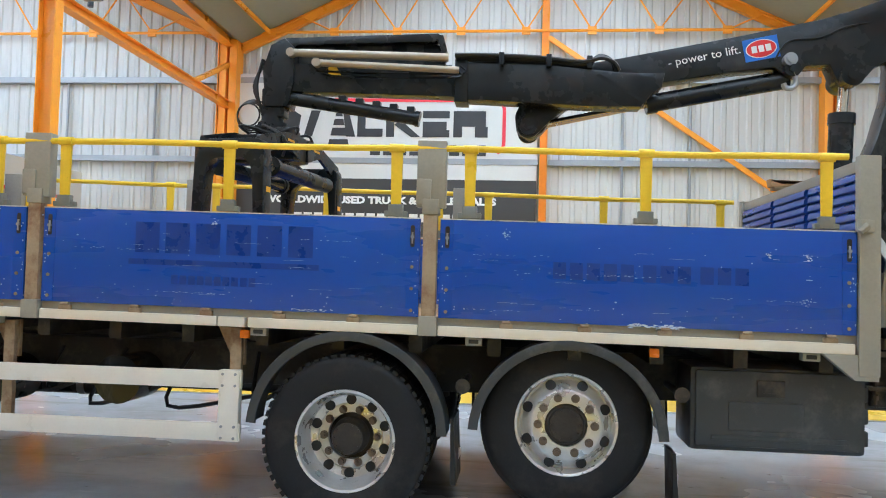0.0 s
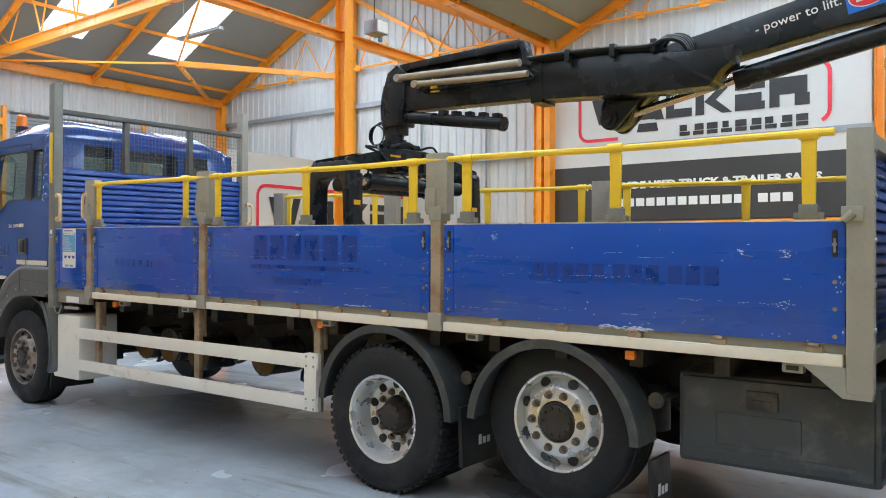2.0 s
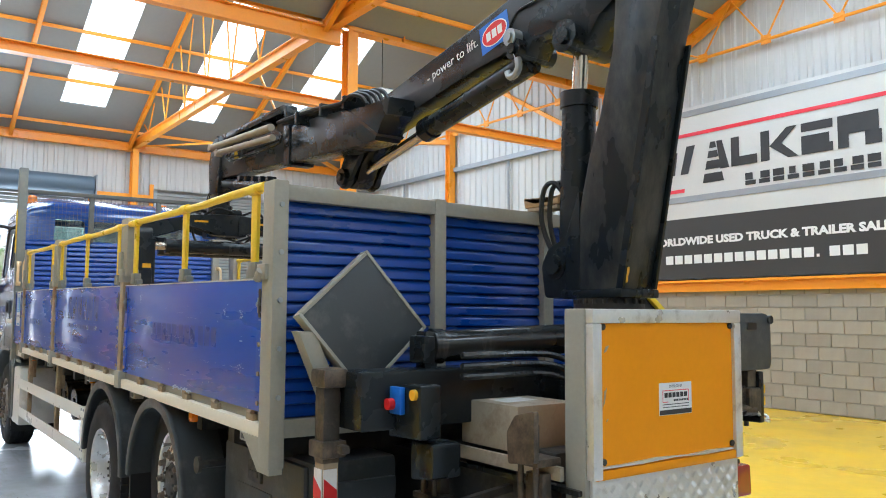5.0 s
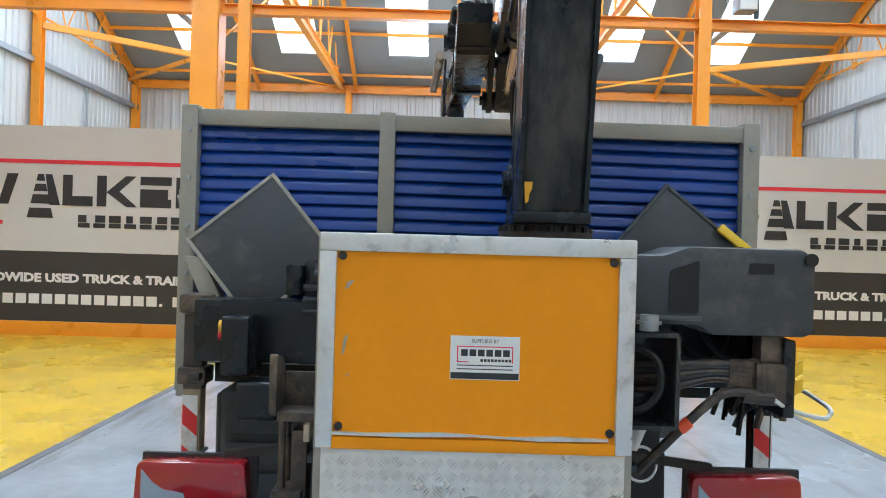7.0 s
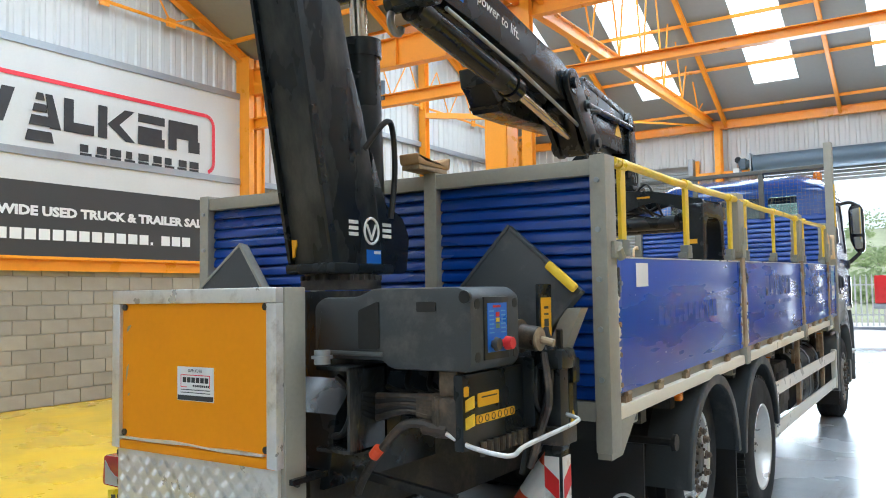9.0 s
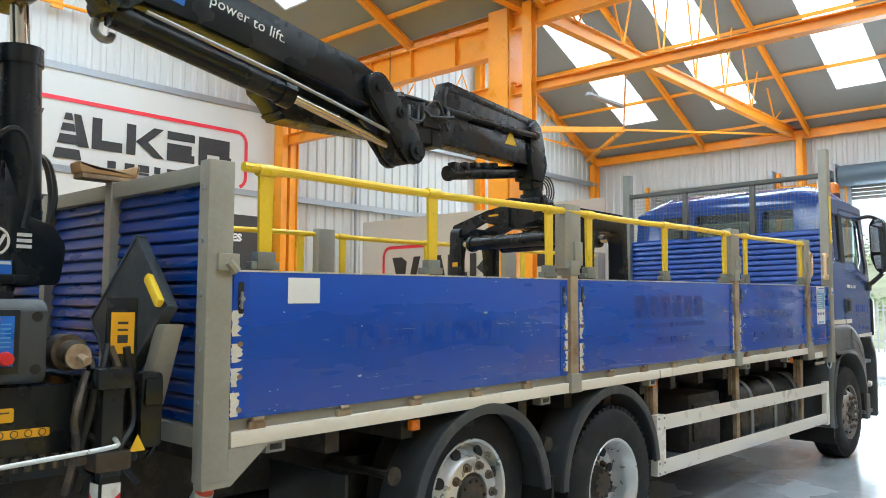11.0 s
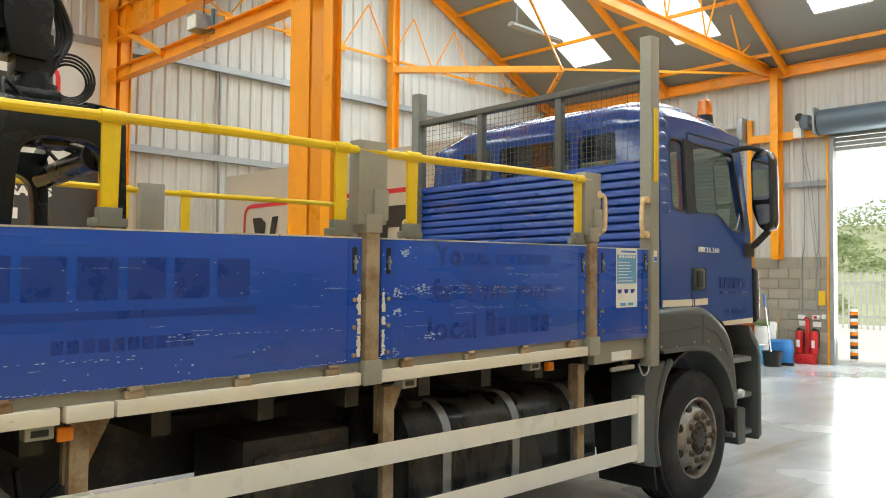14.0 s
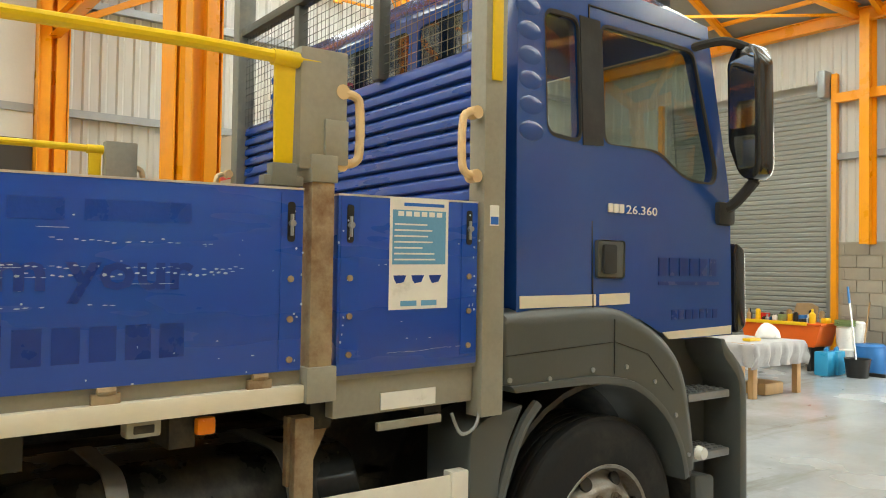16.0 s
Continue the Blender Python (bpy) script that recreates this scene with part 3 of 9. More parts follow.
# eave beam along the end wall and the valley gutters
bm = BM()
ibeam(bm, (X_END + 0.13, -Y_WALL, 6.36), (X_END + 0.13, Y_WALL, 6.36), 0.16, 0.24)
steel(bm, "orange eaves beam along the end wall")
# columns on the end wall
for y in (-9.4, -3.06, 3.25, 10.3):
    bm = BM()
    ibeam(bm, (X_END + 0.17, y, 0 if abs(y) > 5 else Z_BLOCK - 0.05), (X_END + 0.17, y, 6.3), 0.17, 0.3, (1, 0, 0))
    steel(bm, "orange steel wall column")
bm = BM()
for a, b, h in DOORS:
    half = 0.02 if a < 0 < b else 0.05
    for y in (a - 0.02 - half, b + 0.02 + half):
        box(bm, X_END + 0.0, X_END + 0.1, y - half, y + half, 0, h + 0.1)
for a, b in ((-3.7, -2.05), (2.13, 3.78)):
    box(bm, X_END + 0.02, X_END + 0.14, a, b, 4.85, 5.02)
steel(bm, "orange door frames and cross rail")
bm = BM()
for a, b, h in DOORS:
    if a < 0 < b:
        for y, q in ((a, 1), (b, -1)):
            box(bm, X_END - 0.02, X_END + 0.09, *sorted((y - q * 0.015, y + q * 0.07)), 0, h + 0.05, 0.004)
structure("door_guides", bm, M_GALV, "galvanised guide channels beside the open doorway", "guide")
# main trusses: level lower chord, thin webs up to the slopes
for y in (-3.25, 3.25):
    for x0, x1 in ((X_END, X_VAL), (X_VAL, X_VAL2), (X_VAL2, X_BACK)):
        bm = BM()
        ibeam(bm, (x0 + 0.05, y, 6.43), (x1 - 0.05, y, 6.43), 0.15, 0.24)
        steel(bm, "orange lower chord of a roof truss")
        n = 8 if x1 - x0 > 8 else 4
        for i in range(1, n):
            xc = x0 + (x1 - x0) * i / n
            for dx in (-0.45, 0.45):
                xt = xc + dx
                zt = roof_z(xt) - 0.1
                if zt > 6.75:
                    bm = BM()
                    tube(bm, [(xc, y, 6.54), (xt, y, zt)], 0.02, 6)
                    steel(bm, "thin orange truss web")
# gable posts and the lattice girt over the sheeting rails
for side in (-1, 1):
    y = Y_SOUTH + 0.14 if side < 0 else Y_NORTH - 0.14
    xv, xs, xe = X_COLS[side]
    for x, w, d in ((xv, 0.42, 0.42), (xs, 0.2, 0.2), (xe, 0.15, 0.2), (X_VAL2, 0.3, 0.22)):
        bm = BM()
        ibeam(bm, (x, y - side * 0.04, 0 if w > 0.25 else Z_BLOCK - 0.02), (x, y - side * 0.04, roof_z(x) - 0.05), d, w, (1, 0, 0))
        if w > 0.25:
            for dx in (-0.11, 0.11):
                box(bm, x + dx - 0.075, x + dx + 0.075, y - side * 0.04 - 0.165, y - side * 0.04 + 0.165, 0, roof_z(x) - 0.06)
        steel(bm, "orange steel gable column")
    for x0, x1 in ((X_END, X_VAL), (X_VAL, X_VAL2), (X_VAL2, X_BACK)):
        bm = BM()
        tube(bm, [(x0, y - side * 0.05, 6.68), (x1, y - side * 0.05, 6.68)], 0.032, 8)
        n = 9 if x1 - x0 > 8 else 4
        st = (x1 - x0) / n
        for i in range(n):
            xc = x0 + (i + 0.5) * st
            box(bm, xc - 0.09, xc + 0.09, y - side * 0.05 - 0.02, y - side * 0.05 + 0.02, 6.60, 6.76)
            for dx in (-0.5, 0.5):
                xt = xc + dx * st
                zt = min(roof_z(min(max(xt, x0 + 0.05), x1 - 0.05)) - 0.1, 7.75)
                if zt > 6.8:
                    tube(bm, [(xc, y - side * 0.05, 6.68), (xt, y - side * 0.1, zt)], 0.018, 6)
        steel(bm, "orange lattice girt along the gable wall")
    bm = BM()
    for e, r in xs_roof:
        ibeam(bm, (e, y, roof_z(e) - 0.12), (r, y, roof_z(r) - 0.12), 0.12, 0.2)
    steel(bm, "orange gable rafter")
    bm = BM()
    beam(bm, (xe + 0.07, y, 6.55), (7.0, y, 2.75), 0.07, 0.1)
    beam(bm, (xv - 0.13, y, 5.25), (xs + 0.1, y, 8.6), 0.07, 0.1)
    steel(bm, "orange diagonal wall brace")
    # strut from the gable post to the eave
    bm = BM()
    beam(bm, (xs, y - side * 0.1, 6.45), (-13.8, side * 6.5, 6.45), 0.12, 0.14)
    beam(bm, (-13.8, side * 6.5, 6.45), (-17.0, side * 9.8, 6.40), 0.08, 0.1)
    beam(bm, (-13.8, side * 6.5, 6.45), (-17.0, side * 3.4, 6.40), 0.04, 0.05)
    beam(bm, (-13.8, side * 6.5, 6.45), (-8.3, side * 3.3, 6.45), 0.04, 0.05)
    steel(bm, "orange eaves strut")
# valley line: inner columns and beams
bm = BM()
ibeam(bm, (-5.12, 3.61, 0), (-5.12, 3.61, 6.4), 0.18, 0.23, (1, 0, 0))
box(bm, -5.28, -4.96, 3.48, 3.74, 0, 0.02)
steel(bm, "orange steel column standing on the floor")
bm = BM()
ibeam(bm, (-5.11, -3.65, 0), (-5.11, -3.65, 6.4), 0.38, 0.44, (1, 0, 0))
box(bm, -5.29, -4.93, -3.85, -3.45, 0, 6.4, 0.01)
box(bm, -5.36, -4.86, -3.88, -3.42, 0, 0.02)
steel(bm, "wide orange built-up column standing on the floor")
bm = BM()
ibeam(bm, (-4.95, -3.08, 0), (-4.95, -3.08, 6.4), 0.17, 0.14, (1, 0, 0))
steel(bm, "slim orange column standing on the floor")
bm = BM()
ibeam(bm, (-4.97, -9.3, 5.12), (X_VAL, -3.4, 5.12), 0.16, 0.21)
ibeam(bm, (X_VAL, -3.4, 5.085), (-5.3, 10.3, 5.085), 0.16, 0.15)
steel(bm, "orange tie beam between the columns")
for side in (-1, 1):
    bm = BM()
    zg = 5.96 if side < 0 else 6.53
    xg, yg = X_COLS[side][0], (Y_SOUTH if side < 0 else Y_NORTH) - side * 0.2
    ibeam(bm, (X_VAL, side * 3.6, zg), (xg, yg, zg), 0.2, 0.52 if side < 0 else 0.38)
    for k in range(1, 6):
        yy = side * (3.6 + k * 1.03)
        xk = X_VAL + (xg - X_VAL) * k / 6
        box(bm, xk - 0.09, xk + 0.09, yy - 0.01, yy + 0.01, zg - 0.24 if side < 0 else zg - 0.17, zg + 0.24 if side < 0 else zg + 0.17)
    steel(bm, "deep orange valley girder")
    bm = BM()
    beam(bm, (xg, yg, 6.0), (xg, yg - side * 1.85, 5.15), 0.08, 0.1, (1, 0, 0))
    steel(bm, "short orange knee brace")
bm = BM()
ibeam(bm, (X_VAL, -3.5, 6.2), (X_VAL, 3.4, 6.2), 0.15, 0.26)
steel(bm, "orange valley beam")
bm = BM()
ibeam(bm, (X_VAL2, -Y_WALL, 6.1), (X_VAL2, Y_WALL, 6.1), 0.2, 0.45)
steel(bm, "deep orange valley girder")

# ---- banners ----
def logo_shapes(bm_ink, bm_red, put, w):
    """A wordmark reduced to plain blocks in its colours, and its open red frame; put(u, v) places metres on the banner."""
    def quad(bm, pts):
        bm.faces.new([bm.verts.new(put(u, v, 0.006)) for u, v in pts])

    def bar(bm, u0, u1, v0, v1):
        quad(bm, [(u0, v0), (u1, v0), (u1, v1), (u0, v1)])
    k = w / 6.33
    # big row of six plain blocks
    y0, y1 = 2.04 * k, 2.58 * k
    spans = [(1.00, 1.86), (1.92, 2.58), (2.64, 3.17), (3.24, 3.93), (4.00, 4.55), (4.63, 5.33)]
    for i, (a, b) in enumerate(spans):
        a, b = a * k, b * k
        if i == 0:
            c = (a + b) / 2
            quad(bm_ink, [(a + 0.17 * k, y0), (c - 0.05 * k, y0), (c + 0.02 * k, y1 - 0.1 * k), (c - 0.14 * k, y1), (a, y1)])
            quad(bm_ink, [(c + 0.08 * k, y0), (b - 0.17 * k, y0), (b, y1), (b - 0.2 * k, y1)])
        elif i == 1:
            c = (a + b) / 2
            for f0, f1 in ((-0.42, -0.1), (0.04, 0.34), (0.44, 0.68), (0.78, 1.0)):
                va, vb = y0 + (y1 - y0) * f0, y0 + (y1 - y0) * f1
                wa, wb = 0.17 * k * (1.05 - 0.75 * f0), 0.17 * k * (1.05 - 0.75 * f1)
                quad(bm_ink, [(c - wa, va), (c + wa, va), (c + wb, vb), (c - wb, vb)])
            quad(bm_ink, [(c + 0.16 * k, y0), (b + 0.02 * k, y0), (c + 0.2 * k, y1), (c - 0.02 * k + 0.1 * k, y1)])
        elif i == 2:
            bar(bm_ink, a, a + 0.17 * k, y0, y1)
            bar(bm_ink, a + 0.17 * k, b, y0, y0 + 0.17 * k)
        elif i == 3:
            bar(bm_ink, a, a + 0.17 * k, y0, y1)
            quad(bm_ink, [(a + 0.17 * k, (y0 + y1) / 2 - 0.02 * k), (b - 0.17 * k, y0), (b + 0.02 * k, y0), (a + 0.40 * k, (y0 + y1) / 2)])
            quad(bm_ink, [(a + 0.17 * k, (y0 + y1) / 2 - 0.02 * k), (a + 0.40 * k, (y0 + y1) / 2), (b, y1), (b - 0.19 * k, y1)])
        elif i == 4:
            bar(bm_ink, a, b, y0, y0 + 0.15 * k)
            bar(bm_ink, a, b - 0.06 * k, y0 + 0.15 * k, y1 - 0.22 * k)
            bar(bm_ink, a, b, y1 - 0.15 * k, y1)
        else:
            bar(bm_ink, a, b - 0.04 * k, y0 + 0.22 * k, y1)
            bar(bm_ink, a, a + 0.18 * k, y0, y0 + 0.22 * k)
            bar(bm_ink, b - 0.26 * k, b, y0, y0 + 0.22 * k)
    # small row of nine solid blocks
    for i in range(9):
        u = (2.92 + i * 0.272) * k
        bar(bm_ink, u, u + 0.21 * k, 1.66 * k, 1.74 * k)
        bar(bm_ink, u + (0.03 if i % 2 else 0.0) * k, u + (0.21 if i % 3 else 0.15) * k, 1.755 * k, 1.88 * k)
    # open frame with round corners
    t, u0, u1, v0, v1, r = 0.035 * k, 0.72 * k, 5.66 * k, 1.72 * k, 2.80 * k, 0.2 * k
    path = [(1.6 * k, v0)] + arc(u0 + r, v0 + r, r, 270, 180, 5) + arc(u0 + r, v1 - r, r, 180, 90, 5) + arc(u1 - r, v1 - r, r, 90, 0, 5) + arc(u1 - r, v0 + r, r, 0, -70, 5)
    for (a, b), (c, d) in zip(path, path[1:]):
        n = Vector((b - d, c - a)).normalized() * t
        quad(bm_red, [(a + n.x, b + n.y), (c + n.x, d + n.y), (c - n.x, d - n.y), (a - n.x, b - n.y)])


def banner(origin, right, w, h, label, name="banner"):
    """A printed banner: origin is its lower left corner, right the way along it."""
    o, r, up = Vector(origin), Vector(right), Vector((0, 0, 1))
    nor = r.cross(up)
    put = lambda u, v, d=0.0: o + r * u + up * v + nor * d  # noqa: E731
    th = thing(name, *(o + r * w / 2), label, "banner", "company banners")

    def slab(v0, v1, d0, d1, nu=24, bulge=0.012):
        bm = BM()
        for face, d in ((1, d1), (0, d0)):
            grid = [[bm.verts.new(put(w * i / nu, v0 + (v1 - v0) * j / 6, d + bulge * math.sin(i * 1.9 + j * 0.7) * face * (0 < i < nu))) for j in range(7)] for i in range(nu + 1)]
            for i in range(nu):
                for j in range(6):
                    bm.faces.new((grid[i][j], grid[i + 1][j], grid[i + 1][j + 1], grid[i][j + 1]))
        return bm
    part("sheet", slab(1.2, h, -0.02, -0.008, bulge=0.004), M_BANNER, th)
    part("lower_band", slab(0.0, 1.2, -0.02, -0.008, bulge=0.004), M_BANNER_DARK, th, "charcoal lower band of the banner")
    ink, red = BM(), BM()
    logo_shapes(ink, red, put, w)
    part("wordmark", ink, M_INK, th, "black block shapes of a wordmark")
    part("frame_line", red, M_RED_INK, th, "red line with rounded corners")
    m = Matrix((( r.x, up.x, nor.x, 0), (r.y, up.y, nor.y, 0), (r.z, up.z, nor.z, 0), (0, 0, 0, 1)))
    text_mesh("slogan", "WORLDWIDE USED TRUCK & TRAILER SALES", M_WHITE_INK, Matrix.Translation(put(0.72, 0.68, 0.004)) @ m, 0.20, th, 0.001, "LEFT", 0.010, 4.94)
    for i in range(18):
        bm = BM()
        u = 1.15 + i * 0.225
        if i == 14:
            q = [(u, 0.30), (u + 0.05, 0.30), (u + 0.05, 0.35), (u, 0.35)]
        else:
            q = [(u, 0.30), (u + 0.18, 0.30), (u + 0.18, 0.47), (u, 0.47)]
        bm.faces.new([bm.verts.new(put(a, b, 0.004)) for a, b in q])
        part("web_line_block", bm, M_WHITE_INK, th, "white block")
    return th


banner((-5.2, 10.35, 2.37), (1, 0, 0), 6.47, 3.42, "large white and charcoal company banner fixed high on the sheet wall").name = "wall_banner"
banner((1.63, -9.38, 2.30), (-1, 0, 0), 6.38, 3.30, "large white and charcoal company banner fixed high on the sheet wall").name = "wall_banner"
for o in ((-8.45, 3.95, 0.24), (-7.08, -9.27, 0.24)):
    banner(o, (0, 1, 0), 6.2, 3.36, "free-standing white and charcoal company banner on an orange plinth", "standing_banner")
    th = thing("banner_plinth", o[0], o[1] + 3.1, 0, "low orange timber plinth under a banner", "plinth")
    bm = BM()
    box(bm, o[0] - 0.12, o[0] + 0.02, o[1], o[1] + 6.2, 0.0, 0.235, 0.01)
    part("plinth_board", bm, M_ORANGE, th)
    for k in range(4):
        bm = BM()
        box(bm, o[0] - 0.10, o[0] - 0.03, o[1] + 0.1 + k * 1.96, o[1] + 0.18 + k * 1.96, 0.2, 3.6)
        part("upright", bm, M_GALV, th)

# ---- the lorry: chassis, cab, wheels ----
X_F, X_D, X_T = -5.31, 0.0, 1.32          # front, drive and lifted tag axle
truck = thing("lorry", -2.0, 0, 0, "blue three-axle flatbed lorry with day cab, parked on painted floor", "lorry")


def lathe(bm, prof, cx, cy, cz, side, seg=40):
    """Turn a profile of (r, y) about an axle along y; y grows outwards."""
    rings = [[bm.verts.new((cx + r * math.cos(2 * math.pi * k / seg), cy + side * y, cz + r * math.sin(2 * math.pi * k / seg))) for k in range(seg)] for r, y in prof]
    for A, Bq in zip(rings, rings[1:]):
        for k in range(seg):
            bm.faces.new((A[k], A[(k + 1) % seg], Bq[(k + 1) % seg], Bq[k]))
    return rings


def tyre_mesh(bm, cx, y, cz, side, R=0.51, w=0.29, rin=0.295):
    prof = [(rin, 0.0), (rin + 0.02, 0.012), (rin + 0.08, 0.018), (R - 0.055, 0.012), (R - 0.02, -0.005), (R - 0.006, -0.03), (R, -0.055),
            (R, -w + 0.055), (R - 0.006, -w + 0.03), (R - 0.02, -w + 0.005), (R - 0.1, -w - 0.01), (rin, -w)]
    lathe(bm, prof, cx, y, cz, side, 56)


def tread_mesh(bm, cx, y, cz, side, R=0.51, w=0.29):
    for k in range(56):
        a = 2 * math.pi * (k + 0.5) / 56
        m = Matrix.Translation((cx, y, cz)) @ Matrix.Rotation(-a, 4, "Y")
        for y0, y1 in ((-0.012, -0.085), (-w + 0.085, -w + 0.012), (-0.11, -w + 0.11)):
            box(bm, R - 0.012, R + 0.007, min(side * y0, side * y1), max(side * y0, side * y1), -0.017, 0.017, m=m)


def wheel(name, cx, y, cz, side, deep, label):
    """y: outer face of the tyre wall; deep: a dished twin wheel, else one whose disc stands out."""
    bm = BM()
    tyre_mesh(bm, cx, y, cz, side)
    w = new(name, mesh_of(bm, "tyre", 40))
    w.data.materials.append(M_TYRE)
    put_under(w, truck)
    tagged(w, label)
    bm = BM()
    if deep:
        tread_mesh(bm, cx, y, cz, side)
    else:
        for y0 in (-0.025, -0.08, -0.13, -0.18, -0.23):
            lathe(bm, [(0.50, y0 + 0.004), (0.513, y0), (0.516, y0 - 0.006), (0.516, y0 - 0.034), (0.513, y0 - 0.04), (0.50, y0 - 0.044)], cx, y, cz, side, 56)
    tagged(part("tread", bm, M_TYRE, w, "rubber tread blocks" if deep else "worn rubber tread ribs"), kind="stuff")
    if deep:
        bm = BM()
        tyre_mesh(bm, cx, y - side * 0.34, cz, side)
        part("inner_tyre", bm, M_TYRE, w)
    bm = BM()
    if deep:
        prof = [(0.298, -0.03), (0.312, 0.004), (0.306, 0.012), (0.292, 0.006), (0.285, -0.02), (0.272, -0.05), (0.268, -0.09), (0.258, -0.14), (0.252, -0.155),
                (0.205, -0.165), (0.20, -0.172), (0.145, -0.172), (0.14, -0.20)]
        y_nut, r_nut, y_hole = -0.17, 0.168, -0.16
    else:
        prof = [(0.298, -0.03), (0.312, 0.004), (0.306, 0.012), (0.292, 0.006), (0.285, -0.03), (0.276, -0.06), (0.262, -0.055), (0.245, -0.03), (0.225, 0.0),
                (0.21, 0.018), (0.20, 0.022), (0.128, 0.022), (0.125, 0.0)]
        y_nut, r_nut, y_hole = 0.022, 0.168, -0.035
    lathe(bm, prof, cx, y, cz, side, 48)
    part("rim", bm, M_RIM if cx > -1 else M_RIM_OLD, w, "worn silver steel rim" if not deep else "deep-dished silver steel rim")
    for k in range(10):
        a = 2 * math.pi * k / 10
        p = Vector((cx + r_nut * math.cos(a), y + side * y_nut, cz + r_nut * math.sin(a)))
        bm = BM()
        cyl(bm, p, p + Vector((0, side * 0.03, 0)), 0.019, seg=6)
        cyl(bm, p, p + Vector((0, side * 0.008, 0)), 0.026, seg=12)
        cyl(bm, p, p + Vector((0, side * 0.036, 0)), 0.010, seg=8)
        part("wheel_nut", bm, M_NUT, w, "rusty wheel nut")
    n = 8 if not deep else 10
    for k in range(n):
        a = 2 * math.pi * (k + 0.5) / n
        r = 0.248 if not deep else 0.226
        p = Vector((cx + r * math.cos(a), y + side * (y_hole + (0.02 if not deep else 0.0)), cz + r * math.sin(a)))
        out = Vector((math.cos(a) * (0.45 if not deep else 0.0), side, math.sin(a) * (0.45 if not deep else 0.0))).normalized()
        bm = BM()
        cyl(bm, p - out * 0.01, p + out * 0.006, 0.032, seg=16)
        part("vent_hole", bm, M_BLACK, w, "dark round vent hole")
    bm = BM()
    if deep:
        prof = [(0.14, -0.20), (0.118, -0.18), (0.112, -0.12), (0.10, -0.10), (0.095, -0.075), (0.05, -0.068), (0.001, -0.066)]
    else:
        prof = [(0.127, 0.004), (0.118, 0.012), (0.108, 0.012), (0.10, 0.03), (0.06, 0.036), (0.001, 0.036)]
    lathe(bm, prof, cx, y, cz, side, 32)
    yb = -0.075 if deep else 0.03
    for k in range(10):
        a = 2 * math.pi * k / 10
        p = Vector((cx + 0.085 * math.cos(a), y + side * yb, cz + 0.085 * math.sin(a)))
        cyl(bm, p, p + Vector((0, side * 0.015, 0)), 0.009, seg=8)
    part("hub", bm, M_HUB, w, "oily brown hub")
    return w


for s in (-1, 1):
    wheel("wheel", X_F, s * 1.20, 0.51, s, False, "front wheel with worn tyre").name = "front_wheel"
    wheel("wheel", X_D, s * 1.235, 0.51, s, True, "twin drive wheel with dished rim").name = "drive_wheel"
    wheel("wheel", X_T, s * 1.115, 0.645, s, False, "tag axle wheel lifted clear of the floor").name = "tag_wheel"

# chassis rails, cross members, axles
bm = BM()
for s in (-1, 1):
    box(bm, -6.2, 4.0, s * 0.43 - 0.04, s * 0.43 + 0.04, 0.72, 1.02, 0.01)
for x in (-4.3, -3.0, -1.6, -0.6, 0.6, 2.0, 2.9, 3.6):
    box(bm, x - 0.05, x + 0.05, -0.4, 0.4, 0.78, 0.95, 0.01)
part("chassis_frame", bm, M_CHASSIS, truck, "dirty black chassis rails")
for x, z in ((X_F, 0.5), (X_D, 0.51), (X_T, 0.645)):
    bm = BM()
    cyl(bm, (x, -1.05, z), (x, 1.05, z), 0.07, seg=16)
    if x == X_D:
        cyl(bm, (x - 0.2, 0, z), (x + 0.22, 0, z), 0.24, 0.18, 20)
    part("axle", bm, M_CHASSIS, truck)
    for s in (-1, 1):
        if x > -1:
            for q in (-0.35, 0.35):
                bm = BM()
                cyl(bm, (x + q, s * 0.52, 0.55), (x + q, s * 0.52, 0.85), 0.12, seg=16)
                part("air_bag", bm, M_CHASSIS, truck)
        else:
            bm = BM()
            prism(bm, [(x - 0.8, 0.78), (x, 0.6), (x + 0.8, 0.78), (x + 0.8, 0.72), (x, 0.54), (x - 0.8, 0.72)], s * 0.43 - 0.04, s * 0.43 + 0.04)
            part("leaf_spring", bm, M_CHASSIS, truck)
bm = BM()
cyl(bm, (-4.2, 0, 0.8), (-0.2, 0, 0.62), 0.06, seg=12)
part("propeller_shaft", bm, M_CHASSIS, truck)
bm = BM()
box(bm, -5.9, -4.4, -0.42, 0.42, 0.55, 1.35, 0.08)
cyl(bm, (-4.4, 0, 0.8), (-3.7, 0, 0.8), 0.3, 0.18, 16)
part("engine_block", bm, M_CHASSIS, truck)


def arch_mesh(bm, cx, cz, r, s, a0, a1, y0=1.0, y1=1.26, t=0.025, n=30):
    pin, pout = arc(cx, cz, r, a0, a1, n), arc(cx, cz, r + t, a0, a1, n)
    prism(bm, pin + pout[::-1], s * y0, s * (y1 - 0.028))
    # rolled outer lip
    lip_in, lip_out = arc(cx, cz, r - 0.03, a0, a1, n), arc(cx, cz, r + t + 0.004, a0, a1, n)
    prism(bm, lip_in + lip_out[::-1], s * (y1 - 0.03), s * y1, bevel=0.009)


